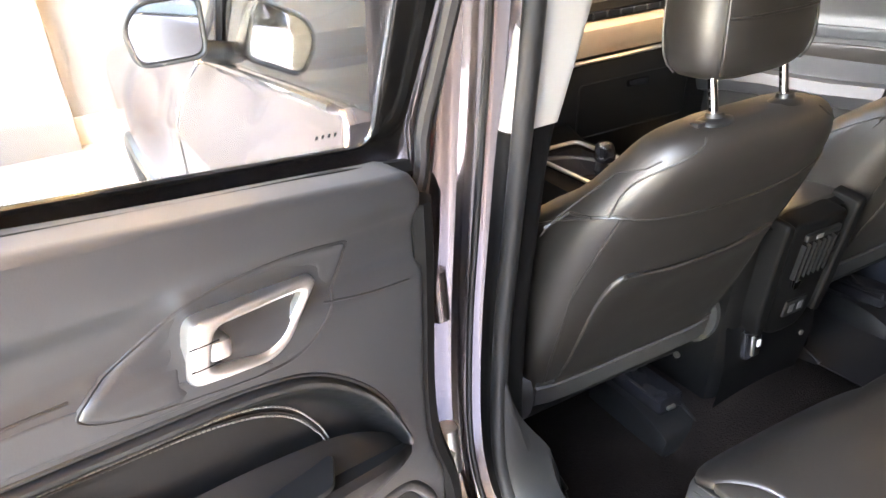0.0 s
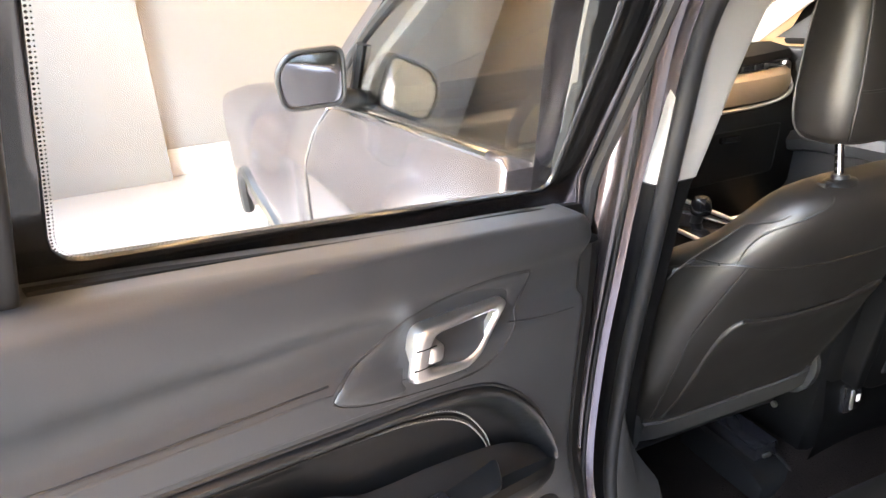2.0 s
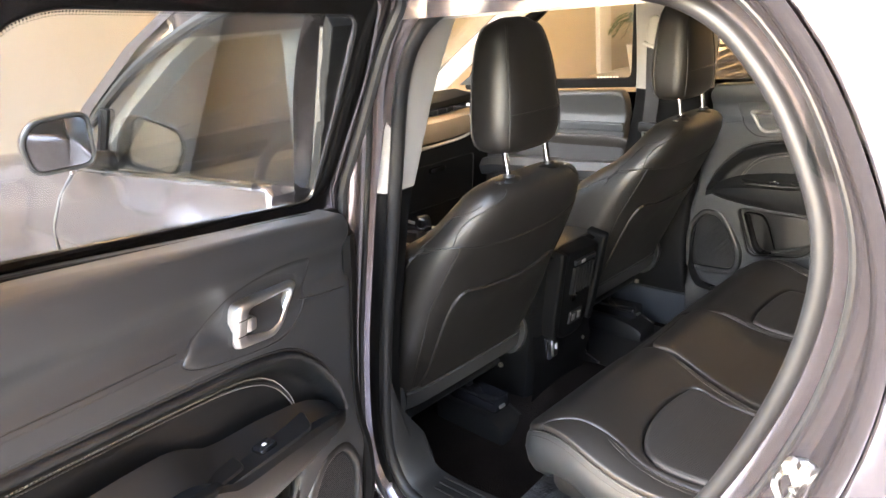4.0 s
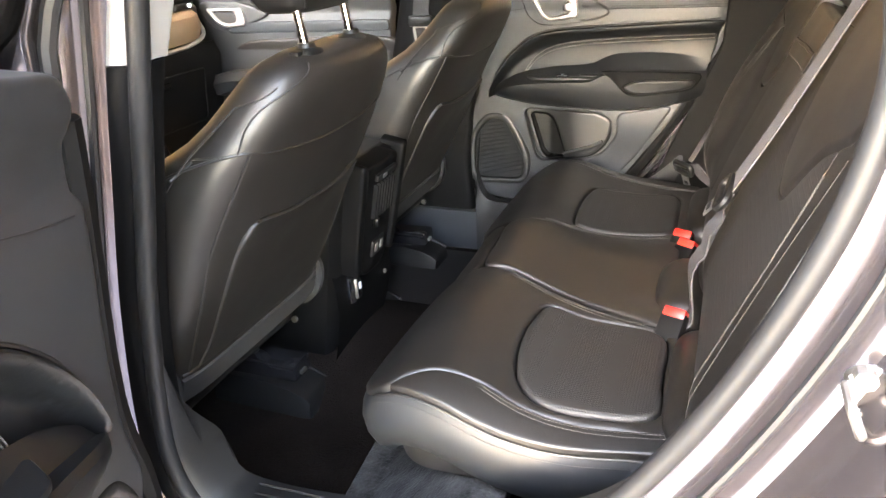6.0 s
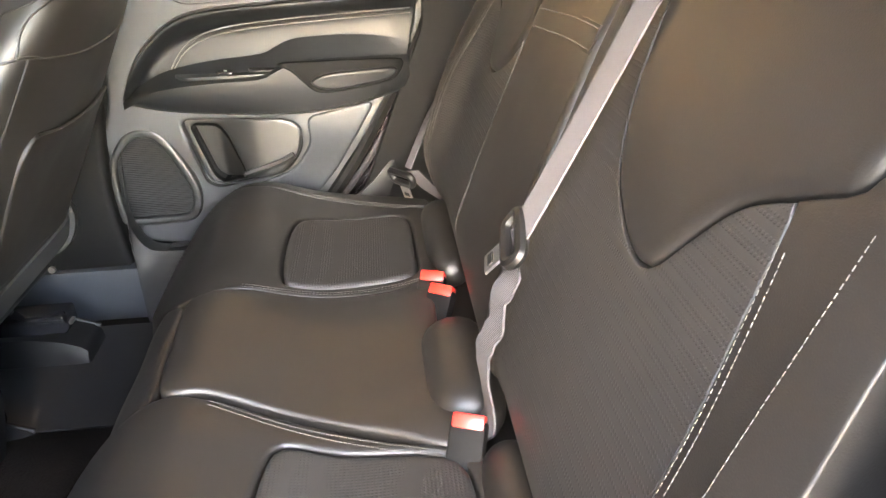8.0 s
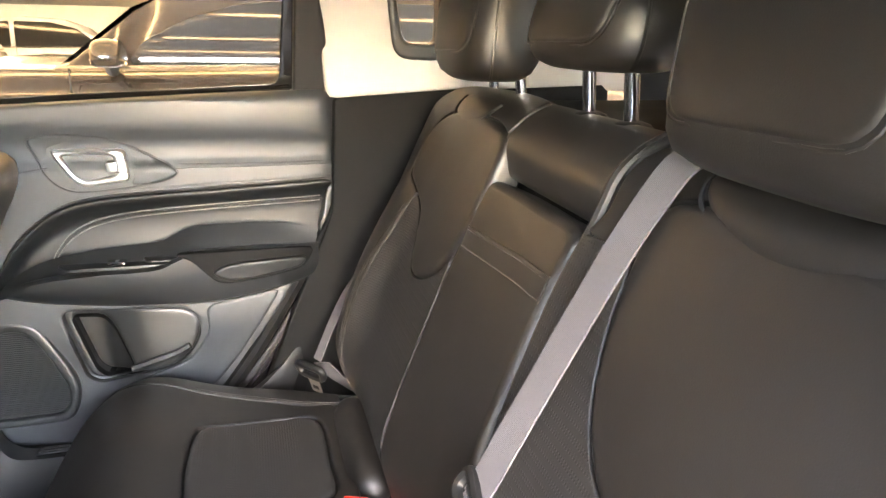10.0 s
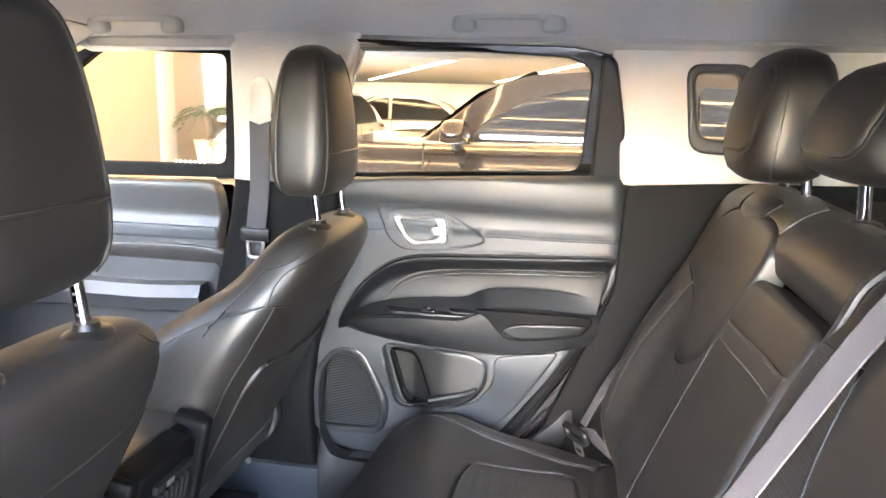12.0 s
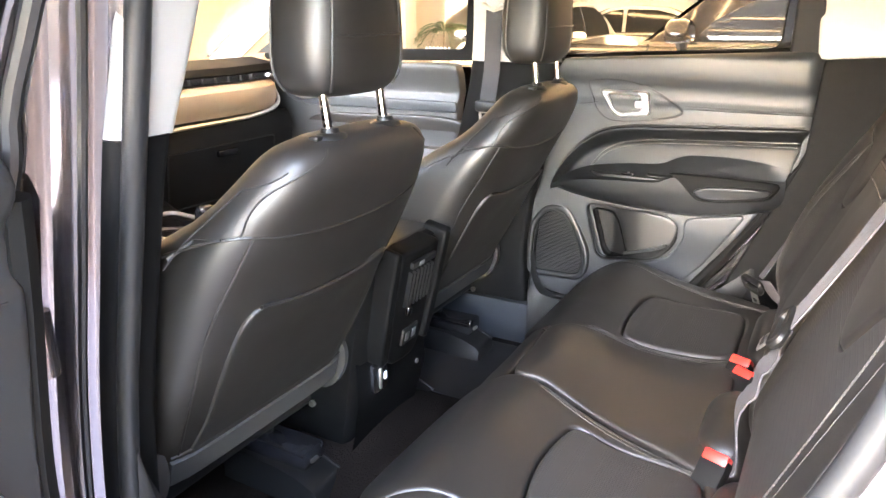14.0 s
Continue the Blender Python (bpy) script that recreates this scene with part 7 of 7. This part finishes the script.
# Its unseen part over the own car is added to block high sky light.
plate("showroom_ceiling", -1.7, 26, -14, 8.6, 2.75, 2.9, CEIL, "grey showroom ceiling", "ceiling")
plate("hall_ceiling", 26, 70, -40, 40, 2.75, 2.9, CEIL, "grey far hall ceiling", "ceiling")
# Unseen wall and ceiling, added to keep side and sky light off the entrance.
plate("shade_wall", -3.6, -3.402, 2.9, 5.8, GROUND, 2.75, WALLE, "unseen cream wall added to shade the entrance", "wall")
plate("shade_ceiling", -3.4, -1.702, 4.0, 5.6, 2.75, 2.9, CEILW, "unseen white ceiling added to shade the entrance wall", "ceiling")


def light_strip(x0, y0, x1, y1, w):
    st = thing("light_strip", "long warm LED strip on the showroom ceiling", "lamp", ((x0 + x1) / 2, (y0 + y1) / 2, 2.74), group="ceiling strips")
    d = Vector((y1 - y0, x0 - x1, 0)).normalized()
    part("housing", ribbon([(x0, y0, 2.742), (x1, y1, 2.742)], w * 1.5, d, 0.006), WHITE, st)
    part("diffuser", ribbon([(x0, y0, 2.728), (x1, y1, 2.728)], w, d, 0.006), LED, st, "warm glowing diffuser")


for k in range(11):
    light_strip(-1.2 + 1.15 * k, -9, -1.2 + 1.15 * k + 0.6, 6.6, 0.06)
for k in range(6):
    light_strip(28, 2 + 5.5 * k - 8, 60, 6 + 11 * k - 10, 0.35)


SALOON = dict(roof=((-1.75, 0.80, 1.0), (-1.35, 0.72, 1.38), (-0.9, 0.66, 1.54), (-0.2, 0.64, 1.58), (0.35, 0.64, 1.52), (0.75, 0.68, 1.34), (1.25, 0.80, 0.99)), front=[(1.02, 1.0), (0.70, 1.30), (0.30, 1.455), (0.02, 1.49), (0.02, 1.0)], rear=[(-0.06, 1.0), (-0.06, 1.49), (-0.7, 1.475), (-1.15, 1.36), (-1.40, 1.16), (-1.38, 1.0)], screen=((1.27, 0.70, 1.0), (0.79, 0.58, 1.34), (0.40, 0.55, 1.515)), hood=0.0, mirror=1.05, sides=(0.0, 0.02, 0.12))
SUV = dict(roof=((-1.75, 0.80, 1.0), (-1.35, 0.78, 1.22), (-0.9, 0.78, 1.325), (0.1, 0.78, 1.35), (0.33, 0.78, 1.345), (0.57, 0.78, 1.328), (0.70, 0.78, 1.295), (0.823, 0.78, 1.225), (0.955, 0.78, 1.125), (1.11, 0.79, 0.99)), front=[(0.86, 1.0), (0.80, 1.09), (0.62, 1.19), (0.42, 1.25), (0.2, 1.272), (-0.10, 1.275), (-0.10, 1.0)], rear=[(-0.16, 1.0), (-0.16, 1.275), (-0.7, 1.265), (-1.1, 1.20), (-1.30, 1.08), (-1.28, 1.0)], screen=((1.125, 0.68, 1.0), (0.84, 0.62, 1.232), (0.58, 0.58, 1.338)), hood=0.07, mirror=0.88, sides=(0.02, -0.07, 0.12))


def parked_car(name, label, at, yaw, paint, scale=1.0, form=SALOON):
    """A saloon or sport utility built from lofted sections along its length."""
    th = thing(name, label, "car", (0, 0, 0))
    secs = []
    # x along the car, half width, sill, belt height
    for x, w, lo, hi in ((-2.2, 0.62, 0.42, 0.62), (-2.15, 0.74, 0.32, 0.82), (-1.9, 0.86, 0.26, 0.96), (-1.2, 0.91, 0.24, 1.0), (0.0, 0.92, 0.22, 1.0), (0.85, 0.91, 0.22, 0.98), (1.5, 0.88, 0.24, 0.92 + form["hood"]), (1.95, 0.80, 0.28, 0.80 + form["hood"]), (2.18, 0.64, 0.34, 0.66)):
        secs.append([(x, w * a, lerp(lo, hi, b)) for a, b in ((-0.9, 0), (-1, 0.2), (-1.0, 0.55), (-0.97, 0.85), (-0.90, 1.0), (0, 1.02), (0.90, 1.0), (0.97, 0.85), (1.0, 0.55), (1, 0.2), (0.9, 0))])
    part("body", loft(secs), paint, th)
    roofs = []
    grow, mid, tuck = form["sides"]
    for x, w, z in form["roof"]:
        side = [(w + grow, 0.97), (w + mid, lerp(0.97, z, 0.75)), (w * (1 - tuck), z - 0.012)]
        roofs.append([(x, -a, b) for a, b in side] + [(x, 0, z)] + [(x, a, b) for a, b in reversed(side)])
    part("roof", loft(roofs), paint, th)
    for s in (-1, 1):
        for nm, q in (("front_window", form["front"]), ("rear_window", form["rear"])):
            o = [(a, b) for a, b in rounded(q, 0.04)]
            win = part(nm, panel(o, Matrix(((1, 0, 0, 0), (0, 0, s, 0), (0, 1, 0, 0), (0, 0, 0, 1))), lambda u, v: 0.822 - 0.12 * (v - 0.97) - 0.62 * (v - 0.97) ** 2 if form is SUV else 0.815 - 0.27 * (v - 0.97), 0.004, 0.03, 0.08), DARKGLASS, th, "dark reflective car window", toward=(0, s * 9, 2))
        wl = part("chrome_line", tube([(1.1, s * 0.885, 0.995), (-0.2, s * 0.90, 1.005), (-1.45, s * 0.875, 1.01)], 0.012, 6), CHROME, th)
        m = part("mirror", head_geo(form["mirror"], s * 1.04, 1.01, 1.11, 0.06, 0.12, 0), paint, th, "door mirror")
        part("mirror_foot", tube([(form["mirror"] + 0.02, s * 0.86, 0.99), (form["mirror"] + 0.01, s * 0.98, 1.03)], 0.03, 8), HARD, m)
        for hx in (0.72, -0.6):
            part("door_handle", head_geo(hx, s * 0.925, 0.86, 0.895, 0.10, 0.016, 0), CHROME, th, "chrome door handle")
        for gx in (1.05, -0.08):
            part("door_gap", tube([(gx, s * 0.912, 0.30), (gx, s * 0.926, 0.62), (gx, s * 0.896, 0.99)], 0.004, 6), RUBBER, th)
        for wx in (1.35, -1.35):
            part("arch_trim", tube([(wx + 0.38 * math.cos(a), s * 0.905, 0.335 + 0.38 * math.sin(a)) for a in np.linspace(0.1, math.pi - 0.1, 15)], 0.02, 6), HARD, th)
    part("windscreen", loft([[(x, -w, z), (x, w, z)] for x, w, z in form["screen"]], cap=False, closed=False), DARKGLASS, th, toward=(4, 0, 4))
    for s in (-1, 1):
        for wx in (1.35, -1.35):
            wv = loft([[(wx + r * math.cos(a), s * y, 0.335 + r * math.sin(a)) for a in np.linspace(0, 2 * math.pi, 29)[:-1]] for y, r in ((0.70, 0.25), (0.72, 0.335), (0.91, 0.335), (0.93, 0.22), (0.92, 0.05))])
            wh = part("wheel", wv, RUBBER, th, "black tyre")
            part("rim", loft([[(wx + r * math.cos(a), s * y, 0.335 + r * math.sin(a)) for a in np.linspace(0, 2 * math.pi, 29)[:-1]] for y, r in ((0.90, 0.22), (0.936, 0.215), (0.93, 0.18), (0.92, 0.04))]), SATIN, wh, "alloy rim")
    for s in (-1, 1):
        part("headlight", head_geo(2.02, s * 0.62, 0.66, 0.80, 0.08, 0.17, 0), CHROME, th, "clear headlight")
        part("tail_light", head_geo(-2.10, s * 0.66, 0.74, 0.90, 0.06, 0.12, 0), RED, th, "red tail light")
    th.matrix_basis = Matrix.Translation((at[0], at[1], GROUND)) @ pose(0, 0, 0, 0, 0, yaw) @ Matrix.Diagonal((scale, scale, scale, 1))
    return th


parked_car("parked_suv", "dark bronze sport utility car parked beside", (3.73, -0.816, 0), 90, BRONZE, 1.12, SUV)
parked_car("parked_car", "white parked car with dark windows further inside", (14.2, 3.6, 0), 97, CARWHITE, 0.9)
parked_car("parked_car", "white parked car near the palm", (10.0, 3.85, 0), 180, CARWHITE, 0.92)


def palm(x, y):
    th = thing("potted_palm", "green palm in a pale pot by the wall", "plant", (x, y, GROUND))
    part("pot", loft([[(x + r * math.cos(a), y + r * math.sin(a), GROUND + z) for a in np.linspace(0, 2 * math.pi, 25)[:-1]] for z, r in ((0, 0.17), (0.5, 0.24), (0.52, 0.25), (0.52, 0.22), (0.46, 0.21))]), WALLW, th, "pale ceramic pot")
    part("trunk", tube([(x, y, GROUND + 0.45), (x + 0.02, y, GROUND + 0.7), (x, y, GROUND + 0.98)], lambda t: 0.04 - 0.015 * t, 8), DARKW, th, "brown fibrous trunk")
    rng = random.Random(5)
    for k in range(13):
        a = 2 * math.pi * k / 13 + rng.uniform(-0.2, 0.2)
        ln, rise = rng.uniform(0.45, 0.7), rng.uniform(0.15, 0.5)
        spine = [np.array((x + ln * t * math.cos(a), y + ln * t * math.sin(a), GROUND + 0.95 + rise * t * 1.6 - (rise + 0.35) * t * t)) for t in np.linspace(0, 1, 9)]
        geos = [tube(spine, 0.006, 5)]
        side = np.array((-math.sin(a), math.cos(a), 0))
        for i in range(1, 9):
            for sgn in (-1, 1):
                tip = spine[i] + side * sgn * 0.17 * (1.1 - i / 10) + np.array((0.08 * math.cos(a), 0.08 * math.sin(a), -0.07))
                geos.append(ribbon([spine[i], (spine[i] + tip) / 2 + np.array((0, 0, 0.015)), tip], [0.014, 0.018, 0.004], (math.cos(a), math.sin(a), 0.2), 0.0006))
        part("frond", joined(*geos), LEAF, th)
    return th


palm(11.0, 6.2)
